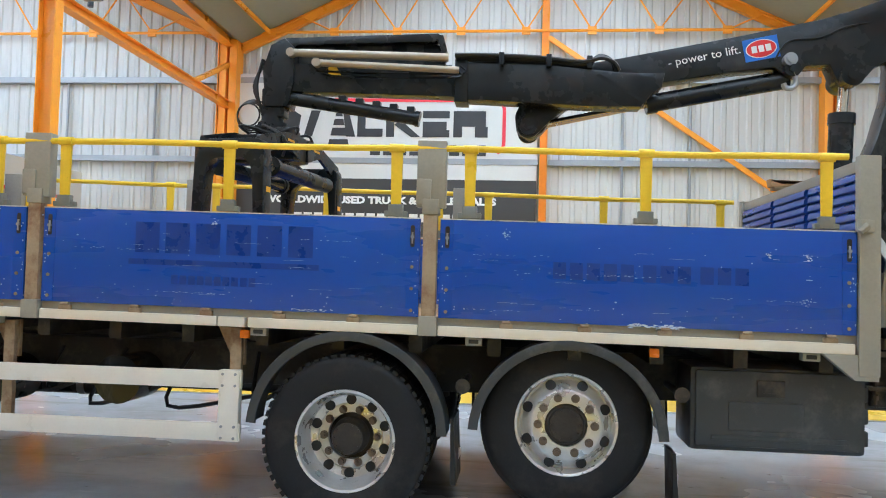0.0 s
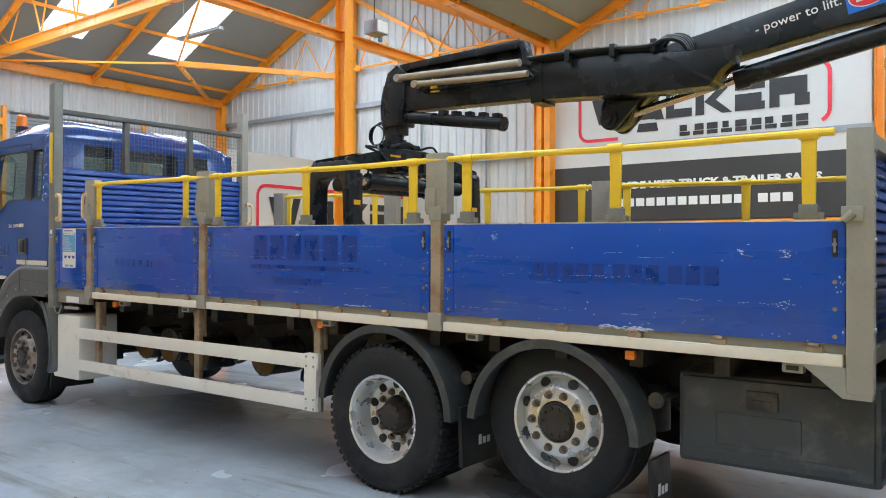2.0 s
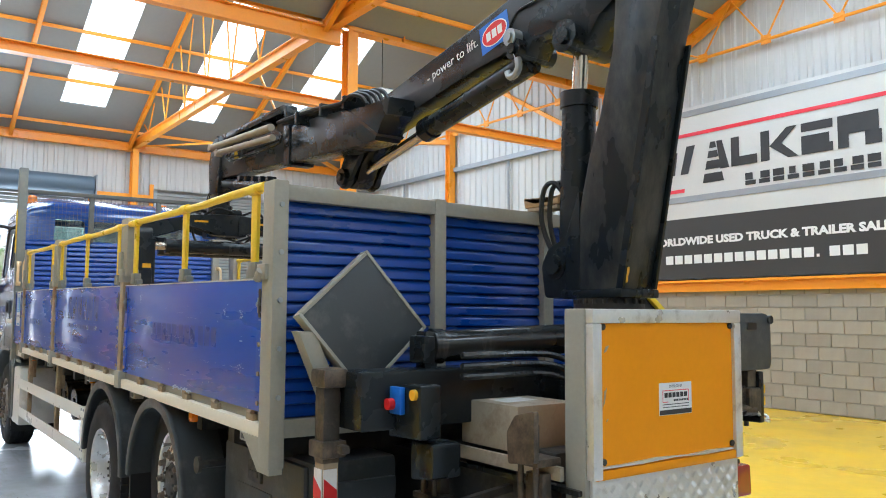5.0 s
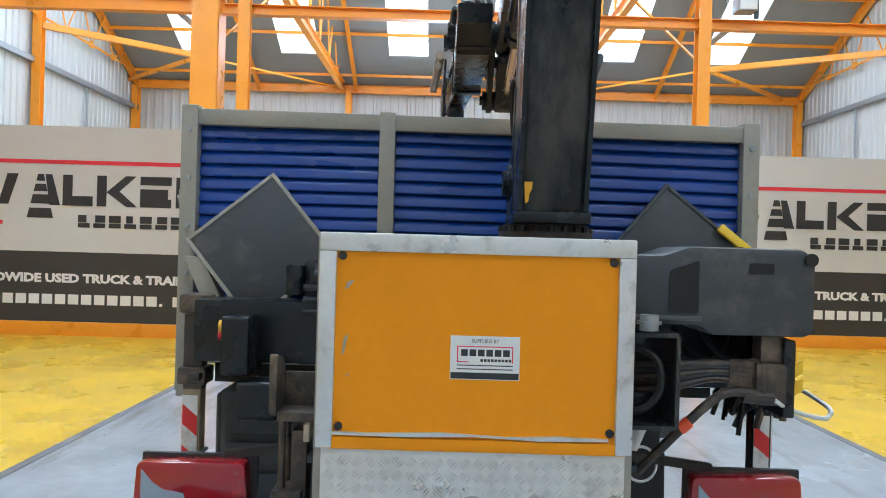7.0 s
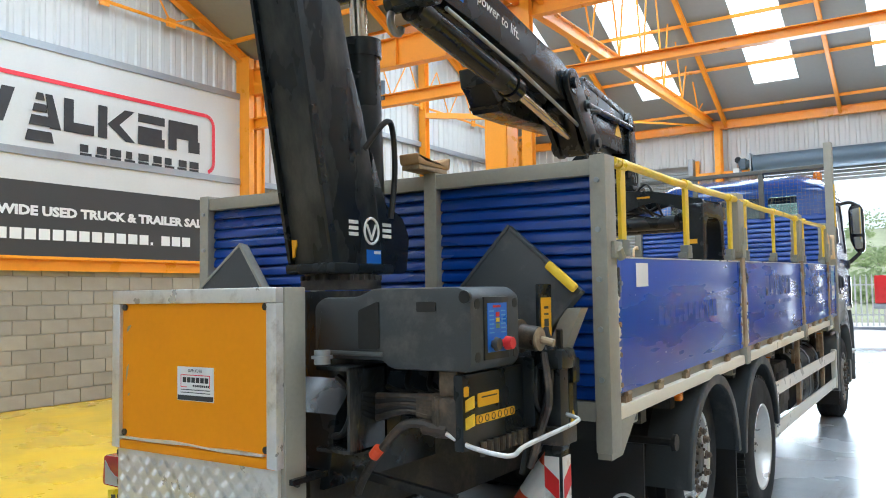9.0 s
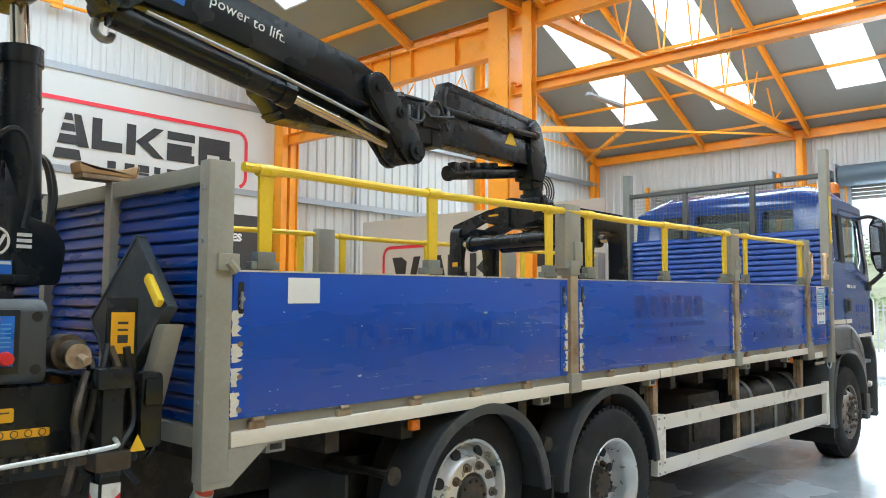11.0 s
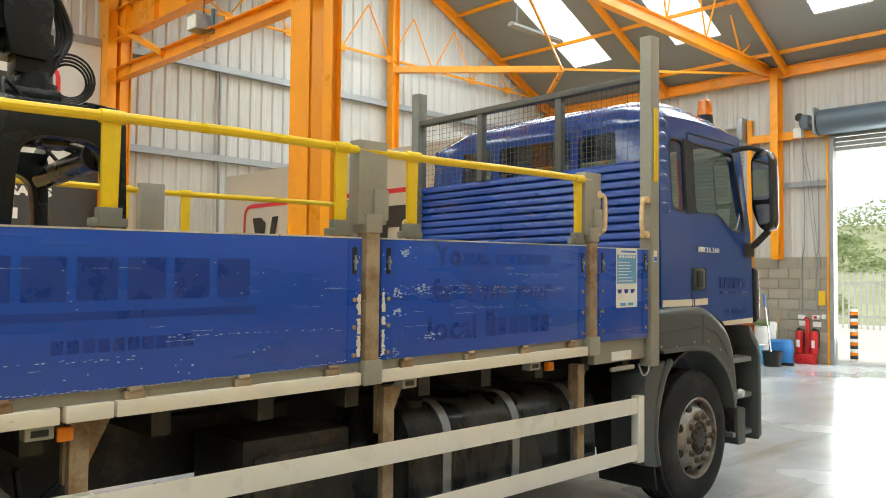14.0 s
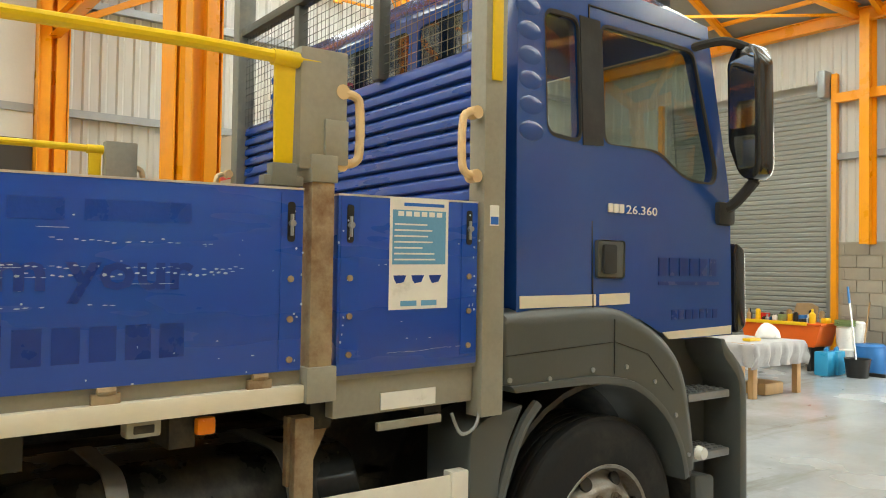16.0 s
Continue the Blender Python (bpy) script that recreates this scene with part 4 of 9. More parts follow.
for s in (-1, 1):
    for x, z, a0, a1, r in ((X_D, 0.555, 1, 176, 0.585), (X_T, 0.575, 2, 176, 0.555)):
        bm = BM()
        arch_mesh(bm, x, z, r, s, a0, a1)
        part("mudguard", bm, M_PLASTIC, truck, "dark grey plastic mudguard")
    # flaps and brackets behind the mudguards
    for x, z0, z1, yy0, yy1 in ((0.66, 0.27, 0.66, 0.80, 1.2), (1.96, 0.20, 0.52, 0.93, 1.2)):
        bm = BM()
        prism(bm, [(x - 0.02, z0), (x + 0.012, z0), (x - 0.01, z1), (x - 0.03, z1)], s * yy0, s * yy1)
        fl = part("mud_flap", bm, M_BLACK, truck, "black rubber mud flap")
        for k in range(3):
            bm = BM()
            y0 = s * (yy0 + 0.09 + k * 0.05)
            box(bm, x + 0.011, x + 0.014, min(y0, y0 + s * 0.032), max(y0, y0 + s * 0.032), z0 + 0.12, z0 + (0.165 if k < 2 else 0.185))
            part("maker_mark", bm, M_DECAL_WHITE, fl, "white blocks of a maker's mark")
    for x in (0.70, 1.98):
        bm = BM()
        cyl(bm, (x, s * 0.7, 0.86), (x, s * 1.2, 0.86), 0.022, seg=8)
        cyl(bm, (x, s * 1.19, 0.86), (x, s * 1.21, 0.86), 0.045, seg=12)
        part("mudguard_bracket", bm, M_CHASSIS, truck)

# side guards between front and drive wheels
for s in (-1, 1):
    for z in (0.525, 0.845):
        bm = BM()
        prism(bm, [(s * 1.19, z - 0.045), (s * 1.215, z - 0.055), (s * 1.222, z), (s * 1.215, z + 0.055), (s * 1.19, z + 0.045)], -4.15 if s < 0 else -4.5, -0.66, axis="x")
        part("guard_rail", bm, M_GUARD, truck, "pale aluminium side guard rail")
    bm = BM()
    ge = -0.04 if s < 0 else 0.0
    box(bm, -0.76 + ge, -0.63 + ge, min(s * 1.17, s * 1.228), max(s * 1.17, s * 1.228), 0.47, 0.905, 0.006)
    e = part("guard_end", bm, M_GUARD, truck, "pale upright end plate of the side guard")
    for zz in (0.49, 0.56, 0.81, 0.88):
        for xx in (-0.735, -0.655):
            bm = BM()
            cyl(bm, (xx + ge, s * 1.228, zz), (xx + ge, s * 1.234, zz), 0.009, seg=8)
            part("bolt", bm, M_GALV, e)
    if s > 0:
        bm = BM()
        box(bm, -4.52, -4.44, 1.17, 1.228, 0.45, 0.91, 0.006)
        part("guard_end", bm, M_GUARD, truck, "pale upright end plate of the side guard")
    else:
        bm = BM()
        box(bm, -4.62, -4.1, -1.225, -0.8, 0.36, 1.02, 0.03)
        part("air_box", bm, M_GUARD, truck, "pale aluminium box beside the guard rail")
    for x in (-0.72, -2.22, -3.85):
        bm = BM()
        box(bm, x - 0.036, x + 0.036, min(s * 1.13, s * 1.17), max(s * 1.13, s * 1.17), 0.46, 1.165, 0.006)
        prism(bm, [(x - 0.13, 1.165), (x + 0.045, 1.165), (x + 0.045, 0.93), (x - 0.02, 0.93), (x - 0.06, 1.02)], s * 1.10, s * 1.13)
        part("guard_bracket", bm, M_RUST, truck, "rust-stained bracket of the side guard")

# tanks and boxes along the chassis
TANK = rounded([(0.50, 0.43), (1.02, 0.43), (1.10, 0.52), (1.10, 0.90), (1.00, 1.02), (0.50, 1.02)], 0.10, 5)
bm = BM()
prism(bm, TANK, -4.12, -2.42, axis="x", bevel=0.02)
tank = part("fuel_tank", bm, M_CRANE_WORN, truck, "black rounded box-section fuel tank")
for x in (-3.86, -3.28, -2.70):
    bm = BM()
    prism(bm, [(0.80 + (y - 0.80) * 1.022, 0.725 + (z - 0.725) * 1.022) for y, z in TANK], x - 0.032, x + 0.032, axis="x")
    part("strap", bm, M_GALV, tank, "grey steel strap")
bm = BM()
cyl(bm, (-2.56, 0.95, 1.0), (-2.56, 0.97, 1.06), 0.06, seg=18)
part("filler_cap", bm, M_BLACK, tank, "black filler cap")
bm = BM()
box(bm, -2.05, -1.45, 0.62, 1.08, 0.5, 0.98, 0.03)
box(bm, -2.0, -1.5, 1.08, 1.1, 0.6, 0.9, 0.008)
part("battery_box", bm, M_CHASSIS, truck)
for i, (x, z) in enumerate(((-3.35, 0.78), (-2.95, 0.78), (-2.5, 0.74), (-1.6, 0.78))):
    bm = BM()
    cyl(bm, (x, -0.95, z), (x, -0.6, z), 0.16, seg=20)
    cyl(bm, (x, -0.96, z), (x, -0.95, z), 0.06, seg=12)
    part("air_tank", bm, M_CRANE_GLOSS, truck, "oily black air tank")
for i in range(14):
    random.seed(40 + i)
    s = -1 if i % 2 else 1
    x = -3.9 + 0.24 * i
    bm = BM()
    pts = [(x, s * 0.55, 0.95), (x + random.uniform(-.2, .3), s * random.uniform(.6, .9), random.uniform(.55, .8)), (x + random.uniform(.2, .6), s * 0.75, random.uniform(.6, .95))]
    tube(bm, smooth_path(pts, 5), 0.015, 6)
    part("air_hose", bm, M_BLACK, truck)
# toolbox on the left
bm = BM()
box(bm, 2.05, 3.06, -1.065, -0.62, 0.52, 1.02, 0.035)
tb = part("toolbox", bm, M_PLASTIC, truck, "dark grey moulded plastic toolbox")
bm = BM()
box(bm, 2.08, 3.03, -1.09, -1.055, 0.55, 1.0, 0.02)
box(bm, 2.17, 2.95, -1.097, -1.085, 0.59, 0.62, 0.006)
box(bm, 2.27, 2.70, -1.096, -1.085, 0.65, 0.82, 0.008)
lid = part("lid", bm, M_PLASTIC, tb)
bm = BM()
box(bm, 2.43, 2.59, -1.105, -1.085, 0.85, 0.95, 0.008)
box(bm, 2.46, 2.56, -1.11, -1.09, 0.875, 0.905, 0.004)
part("latch", bm, M_CHASSIS, tb, "recessed black latch")
for z in (0.62, 0.75, 0.88):
    bm = BM()
    box(bm, 3.055, 3.085, -1.035, -0.64, z - 0.045, z + 0.045, 0.012)
    part("rib", bm, M_PLASTIC, tb)

# ---- cab ----
OUT = [(-4.76, 1.42), (-4.76, 2.30), (-4.79, 2.90), (-4.86, 3.04), (-5.05, 3.13), (-5.35, 3.19), (-5.80, 3.14), (-6.10, 3.05), (-6.20, 2.90), (-6.36, 2.12), (-6.44, 1.9),
       (-6.46, 1.362), (-5.86, 1.352), (-5.68, 1.39), (-5.52, 1.46)]
WIN_D = [(-5.28, 2.245), (-5.28, 2.79), (-5.97, 2.79), (-6.13, 2.20), (-6.10, 2.125), (-5.93, 2.125), (-5.84, 2.145), (-5.68, 2.235), (-5.60, 2.25)]
WIN_Q = [(-4.93, 2.25), (-4.93, 2.79), (-5.14, 2.79), (-5.14, 2.235)]


def tumble(y, z):
    return y - math.copysign(max(0, z - 2.0) * 0.05, y)


def edge_shape(x, z, k):
    """Outline point of the cab, drawn in towards the sides: k 0 at the skin, 2 in the middle."""
    if k == 0:
        if z > 2.9:
            z = 2.9 + (z - 2.9) * 0.25
        if x < -6.15:
            x += 0.20 if x < -6.4 else 0.13 if x < -6.3 else 0.10
    elif k == 1:
        if z > 2.9:
            z = 2.9 + (z - 2.9) * 0.65
        if x < -6.15:
            x += 0.09 if x < -6.4 else 0.06
    return x, z


def side_panel(bm, pts, s, out, thick=0.012):
    """A panel on the cab's side, following its tumblehome; out: how far it stands off."""
    a = [bm.verts.new((x, tumble(s * (1.222 + out), z), z)) for x, z in pts]
    b = [bm.verts.new((x, tumble(s * (1.222 + out - thick), z), z)) for x, z in pts]
    bm.faces.new(a)
    bm.faces.new(b[::-1])
    for i in range(len(pts)):
        j = (i + 1) % len(pts)
        bm.faces.new((a[i], b[i], b[j], a[j]))


def holed(bm, outer, holes, at, depth):
    """A sheet with openings: loops of 2D points, at(p, d) places them; it has thickness."""
    for d in (0, depth):
        edges = []
        for loop in [outer] + holes:
            vs = [bm.verts.new(at(p, d)) for p in loop]
            edges += [bm.edges.new((vs[i], vs[(i + 1) % len(vs)])) for i in range(len(vs))]
        bmesh.ops.triangle_fill(bm, use_beauty=True, use_dissolve=False, edges=edges)
    for loop in holes:
        a = [bm.verts.new(at(p, 0)) for p in loop]
        b = [bm.verts.new(at(p, depth)) for p in loop]
        for i in range(len(loop)):
            j = (i + 1) % len(loop)
            bm.faces.new((a[i], a[j], b[j], b[i]))
    return bm


bm = BM()
ring = []
for y, k in ((-1.222, 0), (-1.11, 1), (-0.85, 2), (0.85, 2), (1.11, 1), (1.222, 0)):
    row = []
    for x, z in OUT:
        xx, zz = edge_shape(x, z, k)
        row.append(bm.verts.new((xx, tumble(y, z), zz)))
    ring.append(row)
for li, (A, Bq) in enumerate(zip(ring, ring[1:])):
    for i in range(len(OUT)):
        j = (i + 1) % len(OUT)
        if i == 8 and 1 <= li <= 3:
            continue                       # windscreen
        if i == 1 and li == 2:
            continue                       # rear window wall
        bm.faces.new((A[i], A[j], Bq[j], Bq[i]))
for s in (-1, 1):
    holed(bm, [edge_shape(x, z, 0) for x, z in OUT], [rounded(WIN_D, 0.05), rounded(WIN_Q, 0.05)],
          lambda p, d, s=s: (p[0], tumble(s * (1.222 - d), p[1]), p[1]), 0.06)
PANES = [(-0.86, -0.46), (-0.38, 0.38), (0.46, 0.86)]
holed(bm, [(-0.915, 2.30), (0.915, 2.30), (0.905, 2.90), (-0.905, 2.90)], [rounded([(a, 2.58), (b, 2.58), (b, 2.85), (a, 2.85)], 0.05) for a, b in PANES],
      lambda p, d: (-4.762 - (p[1] - 2.3) * 0.05 - d, p[0], p[1]), 0.04)
bmesh.ops.remove_doubles(bm, verts=bm.verts, dist=0.0004)
cab = part("cab", bm, M_CAB, truck, "glossy dark blue day cab", 40)
bm = BM()
box(bm, -6.2, -4.84, -1.14, 1.14, 1.47, 1.62)
box(bm, -6.27, -6.03, -1.08, 1.08, 1.62, 2.0, 0.05)
part("cab_floor", bm, M_SEAT, cab, "dark cab floor and dashboard")
bm = BM()
vs = [bm.verts.new(v) for v in ((-6.17, -1.07, 2.88), (-6.17, 1.07, 2.88), (-6.32, 1.08, 2.12), (-6.32, -1.08, 2.12))]
bm.faces.new(vs)
part("windscreen", bm, M_GLASS, cab, "clear windscreen").visible_shadow = False
for a, b in PANES:
    bm = BM()
    prism(bm, rounded([(a - 0.01, 2.57), (b + 0.01, 2.57), (b + 0.01, 2.86), (a - 0.01, 2.86)], 0.05), -4.80, -4.795, axis="x")
    part("rear_window", bm, M_GLASS, cab, "tinted rear window of the cab").visible_shadow = False

for s in (-1, 1):
    # seams round the door
    bm = BM()
    seam = [(-5.205, 1.49), (-5.205, 2.86), (-6.03, 2.86)]
    for (x0, z0), (x1, z1) in zip(seam, seam[1:]):
        beam(bm, (x0, tumble(s * 1.223, z0), z0), (x1, tumble(s * 1.223, z1), z1), 0.006, 0.010, (0, s, 0))
    part("door_seam", bm, M_BLACK, cab, "dark seam round the door")
    for nm, w, o in (("side_window", WIN_D, 0.008), ("quarter_window", WIN_Q, 0.008)):
        c = Vector((sum(p[0] for p in w) / len(w), sum(p[1] for p in w) / len(w)))
        big = [tuple(c + (Vector(p) - c) * (1 + o / (Vector(p) - c).length * 0.9)) for p in w]
        small = [tuple(c + (Vector(p) - c) * (1 - 0.012 / (Vector(p) - c).length)) for p in w]
        bm = BM()
        holed(bm, rounded(big, 0.06), [rounded(small, 0.05)], lambda p, d, s=s: (p[0], tumble(s * (1.2245 - d), p[1]), p[1]), 0.014)
        part("window_seal", bm, M_SEAT, cab, "black rubber window seal")
        bm = BM()
        bm.faces.new([bm.verts.new((x, tumble(s * 1.212, z), z)) for x, z in rounded(w, 0.05)])
        part(nm, bm, M_GLASS, cab, "tinted cab side window").visible_shadow = False
    bm = BM()
    side_panel(bm, [(-5.145, 2.225), (-5.145, 2.80), (-5.275, 2.80), (-5.275, 2.235)], s, 0.006)
    part("pillar_cover", bm, M_SEAT, cab, "black pillar cover")
    bm = BM()
    box(bm, -5.405, -5.222, min(s * 1.215, s * 1.234), max(s * 1.215, s * 1.234), 1.645, 1.815, 0.02)
    h = part("door_handle", bm, M_FENDER, cab, "dark recessed door handle")
    bm = BM()
    box(bm, -5.335, -5.25, min(s * 1.23, s * 1.252), max(s * 1.23, s * 1.252), 1.665, 1.795, 0.012)
    part("grip", bm, M_SEAT, h)
    for nm, pts, o in (("rear", [(-4.775, 1.52), (-4.775, 1.57), (-5.225, 1.575), (-5.225, 1.525)], 0.003), ("mid", [(-5.25, 1.525), (-5.25, 1.575), (-5.45, 1.58), (-5.45, 1.53)], 0.003),
                       ("front", [(-5.74, 1.357), (-5.69, 1.392), (-6.25, 1.408), (-6.25, 1.365)], 0.003)):
        bm = BM()
        side_panel(bm, pts, s, o, 0.006)
        part("sill_strip", bm, M_CREAM, cab, "cream strip along the sill")
    for k in range(7):
        z = 2.86 - k * 0.105
        bm = BM()
        bmesh.ops.create_uvsphere(bm, u_segments=20, v_segments=12, radius=1.0, matrix=Matrix.Translation((-4.842, tumble(s * 1.2185, z + 0.02), z + 0.02)) @ Matrix.Diagonal((0.072, 0.009, 0.044, 1)))
        part("pressed_rib", bm, M_CAB, cab, "", 60)
    for k in range(3):
        bm = BM()
        x0 = -5.30 - k * 0.038
        side_panel(bm, rounded([(x0, 1.94), (x0, 1.98), (x0 - 0.03, 1.98), (x0 - 0.03, 1.94)], 0.006), s, 0.004, 0.006)
        part("model_mark", bm, M_DECAL_WHITE, cab, "small pale block of a badge")
    if s > 0:
        tm = Matrix.Translation((-5.42, 1.2265, 1.94)) @ Matrix.Rotation(radians(180), 4, "Z") @ Matrix.Rotation(radians(90), 4, "X")
    else:
        tm = Matrix.Translation((-5.64, -1.2265, 1.94)) @ Matrix.Rotation(radians(90), 4, "X")
    text_mesh("power_figure", "26.360", M_DECAL_WHITE, tm, 0.056, cab, 0.001, "LEFT", 0.0, 0.22)
    for k in range(6):
        x0 = -5.66 - k * 0.08
        bm = BM()
        side_panel(bm, [(x0, 1.66), (x0, 1.745), (x0 - 0.058, 1.745), (x0 - 0.058, 1.66)], s, 0.0025, 0.005)
        part("ghost_mark", bm, M_CAB_GHOST, cab, "faded dark block where lettering was")
    for k in range(7):
        x0 = -5.76 - k * 0.055
        bm = BM()
        side_panel(bm, [(x0, 1.45), (x0, 1.495), (x0 - 0.038, 1.495), (x0 - 0.038, 1.45)], s, 0.0025, 0.005)
        part("ghost_mark", bm, M_CAB_GHOST, cab, "faded dark block where lettering was")
    bm = BM()
    side_panel(bm, [(-5.66, 1.615), (-5.66, 1.632), (-6.14, 1.632), (-6.14, 1.615)], s, 0.0025, 0.005)
    part("ghost_mark", bm, M_CAB_GHOST, cab, "faded dark bar where lettering was")
    # wing over the front wheel
    def soft(pts, n=4):
        return [(q[0], q[2]) for q in smooth_path([(x, 0, z) for x, z in pts], n)]

    outer = [(-4.675, 1.22), (-4.655, 1.46), (-4.68, 1.51), (-4.85, 1.53)] + soft([(-5.10, 1.538), (-5.30, 1.532), (-5.455, 1.497), (-5.66, 1.40), (-5.80, 1.285), (-5.87, 1.16), (-5.915, 1.0), (-5.945, 0.82), (-5.95, 0.72)])
    inner = soft([(-5.84, 0.72), (-5.79, 0.87), (-5.66, 1.04), (-5.44, 1.175), (-5.20, 1.212), (-4.95, 1.212), (-4.73, 1.205)])
    bm = BM()
    rings = []
    for yy, inset in ((0.95, 0.0), (1.175, 0.0), (1.212, 0.009), (1.236, 0.028), (1.247, 0.052), (1.25, 0.072), (1.25, 0.078)):
        ring = []
        for i, (x, z) in enumerate(outer):
            d = Vector(outer[min(i + 1, len(outer) - 1)]) - Vector(outer[max(i - 1, 0)])
            d = d.normalized() * inset * (0.35, 0.35, 0.7, 1.0)[min(i, 3)]
            ring.append(bm.verts.new((x - d.y, s * yy, z + d.x)))
        ring += [bm.verts.new((x, s * yy, z)) for x, z in inner]
        rings.append(ring)
    for A, Bq in zip(rings, rings[1:]):
        for k in range(len(A)):
            bm.faces.new((A[k], A[(k + 1) % len(A)], Bq[(k + 1) % len(A)], Bq[k]))
    bm.faces.new(rings[0])
    bm.faces.new(rings[-1])
    bmesh.ops.recalc_face_normals(bm, faces=bm.faces)
    wing = part("front_wing", bm, M_FENDER, truck, "matt grey plastic front wing")
    bm = BM()
    lip = soft([(-5.85, 0.70), (-5.80, 0.86), (-5.67, 1.04), (-5.45, 1.18), (-5.20, 1.222), (-4.95, 1.222), (-4.70, 1.215)])
    low = []
    for x, z in lip:
        d = Vector((X_F - x, 0.51 - z)).normalized() * 0.035
        low.append((x + d.x, z + d.y))
    prism(bm, lip + low[::-1], s * 0.95, s * 1.268, bevel=0.006)
    part("wing_lip", bm, M_FENDER, wing, "grey plastic arch lip")
    bm = BM()
    prism(bm, arc(X_F, 0.51, 0.66, -4, 184, 18) + arc(X_F, 0.51, 0.685, 184, -4, 18), s * 0.42, s * 1.19)
    part("arch_liner", bm, M_CHASSIS, truck, "black wheel arch liner")
    for p0, p1 in (((-4.68, 1.335), (-5.32, 1.365)), ((-5.32, 1.465), (-5.32, 1.225)), ((-5.32, 1.365), (-5.55, 1.30)), ((-5.55, 1.30), (-5.74, 1.12))):
        bm = BM()
        beam(bm, (p0[0], s * 1.2505, p0[1]), (p1[0], s * 1.2505, p1[1]), 0.003, 0.004, (0, s, 0))
        part("seam", bm, M_BLACK, wing)
    for x, z in ((-4.70, 1.24), (-4.92, 1.23), (-5.18, 1.25), (-5.40, 1.25), (-5.60, 1.17), (-5.76, 1.0), (-5.86, 0.8)):
        bm = BM()
        cyl(bm, (x, s * 1.25, z), (x, s * 1.257, z), 0.011, seg=10)
        part("screw", bm, M_GALV, wing)
    bm = BM()
    cyl(bm, (-5.94, s * 1.25, 0.80), (-5.94, s * 1.285, 0.80), 0.035, 0.028, 14)
    part("marker_lamp", bm, M_DECAL_WHITE, wing, "small clear marker lamp")
    bm = BM()
    prism(bm, rounded([(-4.80, 1.14), (-4.60, 1.10), (-4.52, 1.05), (-4.52, 0.42), (-4.72, 0.38), (-4.66, 0.6), (-4.67, 0.85), (-4.72, 1.0)], 0.03), s * 0.95, s * 1.235, bevel=0.012)
    sp = part("wheel_splash_panel", bm, M_FENDER, truck, "scuffed grey splash panel")
    bm = BM()
    tube(bm, [(x, s * 1.225, z) for x, z in soft([(-4.875, 1.13), (-4.80, 1.05), (-4.735, 0.93), (-4.675, 0.76), (-4.66, 0.56), (-4.70, 0.40)])], 0.024, 8)
    part("bead", bm, M_FENDER, sp, "rounded bead along the panel's edge")
    bm = BM()
    prism(bm, [(-4.70, 0.22), (-4.685, 0.22), (-4.63, 0.52), (-4.65, 0.52)], s * 0.74, s * 1.22)
    part("front_mud_flap", bm, M_BLACK, truck, "black rubber flap behind the front wheel")
    # entry steps
    bm = BM()
    prism(bm, rounded([(-5.72, 1.36), (-6.18, 1.34), (-6.34, 1.15), (-6.35, 0.38), (-5.95, 0.34), (-5.90, 0.62)], 0.04), s * 0.80, s * 1.02)
    prism(bm, soft([(-6.165, 1.345), (-6.20, 1.30), (-6.27, 1.24), (-6.335, 1.17), (-6.362, 1.07), (-6.37, 0.80), (-6.375, 0.40)]) + soft([(-6.31, 0.37), (-6.31, 0.80), (-6.305, 1.05), (-6.28, 1.14), (-6.22, 1.20), (-6.16, 1.26), (-6.13, 1.345)]), s * 1.02, s * 1.245, bevel=0.012)
    prism(bm, rounded([(-5.96, 0.68), (-6.12, 0.66), (-6.12, 0.36), (-5.98, 0.36)], 0.03), s * 1.02, s * 1.22, bevel=0.015)
    st = part("step_well", bm, M_FENDER, truck, "dark grey entry steps below the door")
    for z in (1.07, 0.77, 0.46):
        bm = BM()
        box(bm, -6.28, -5.93, min(s * 1.0, s * 1.20), max(s * 1.0, s * 1.20), z - 0.035, z + 0.005, 0.008)
        for k in range(7):
            for q in range(4):
                cyl(bm, (-6.25 + k * 0.046, s * (1.03 + q * 0.045), z), (-6.25 + k * 0.046, s * (1.03 + q * 0.045), z + 0.012), 0.012, seg=6)
        part("step_tread", bm, M_GALV, st, "studded metal step tread")
    bm = BM()
    prism(bm, rounded([(-6.262, 1.84), (-6.35, 1.80), (-6.365, 1.40), (-6.275, 1.36)], 0.03), s * 1.05, s * 1.24, bevel=0.015)
    part("corner_panel", bm, M_GLOSS, truck, "black corner wind deflector")
    # mirror
    bm = BM()
    tube(bm, smooth_path([(-5.95, s * 1.15, 2.80), (-6.08, s * 1.28, 2.84), (-6.19, s * 1.370, 2.80)], 4), 0.022, 8)
    part("mirror_arm", bm, M_SEAT, truck, "black upper mirror arm")
    bm = BM()
    tube(bm, smooth_path([(-6.17, s * 1.22, 2.0), (-6.20, s * 1.270, 2.03), (-6.20, s * 1.385, 2.14)], 4), 0.028, 8)
    box(bm, -6.25, -6.11, min(s * 1.17, s * 1.25), max(s * 1.17, s * 1.25), 1.92, 2.04, 0.025)
    arm = part("mirror_arm", bm, M_SEAT, truck, "black lower mirror arm")
    bm = BM()
    prism(bm, rounded([(s * 1.320, 2.18), (s * 1.265, 2.32), (s * 1.255, 2.74), (s * 1.300, 2.82), (s * 1.405, 2.82), (s * 1.445, 2.74), (s * 1.455, 2.20), (s * 1.425, 2.14), (s * 1.360, 2.14)], 0.03), -6.27, -6.14, axis="x", bevel=0.025)
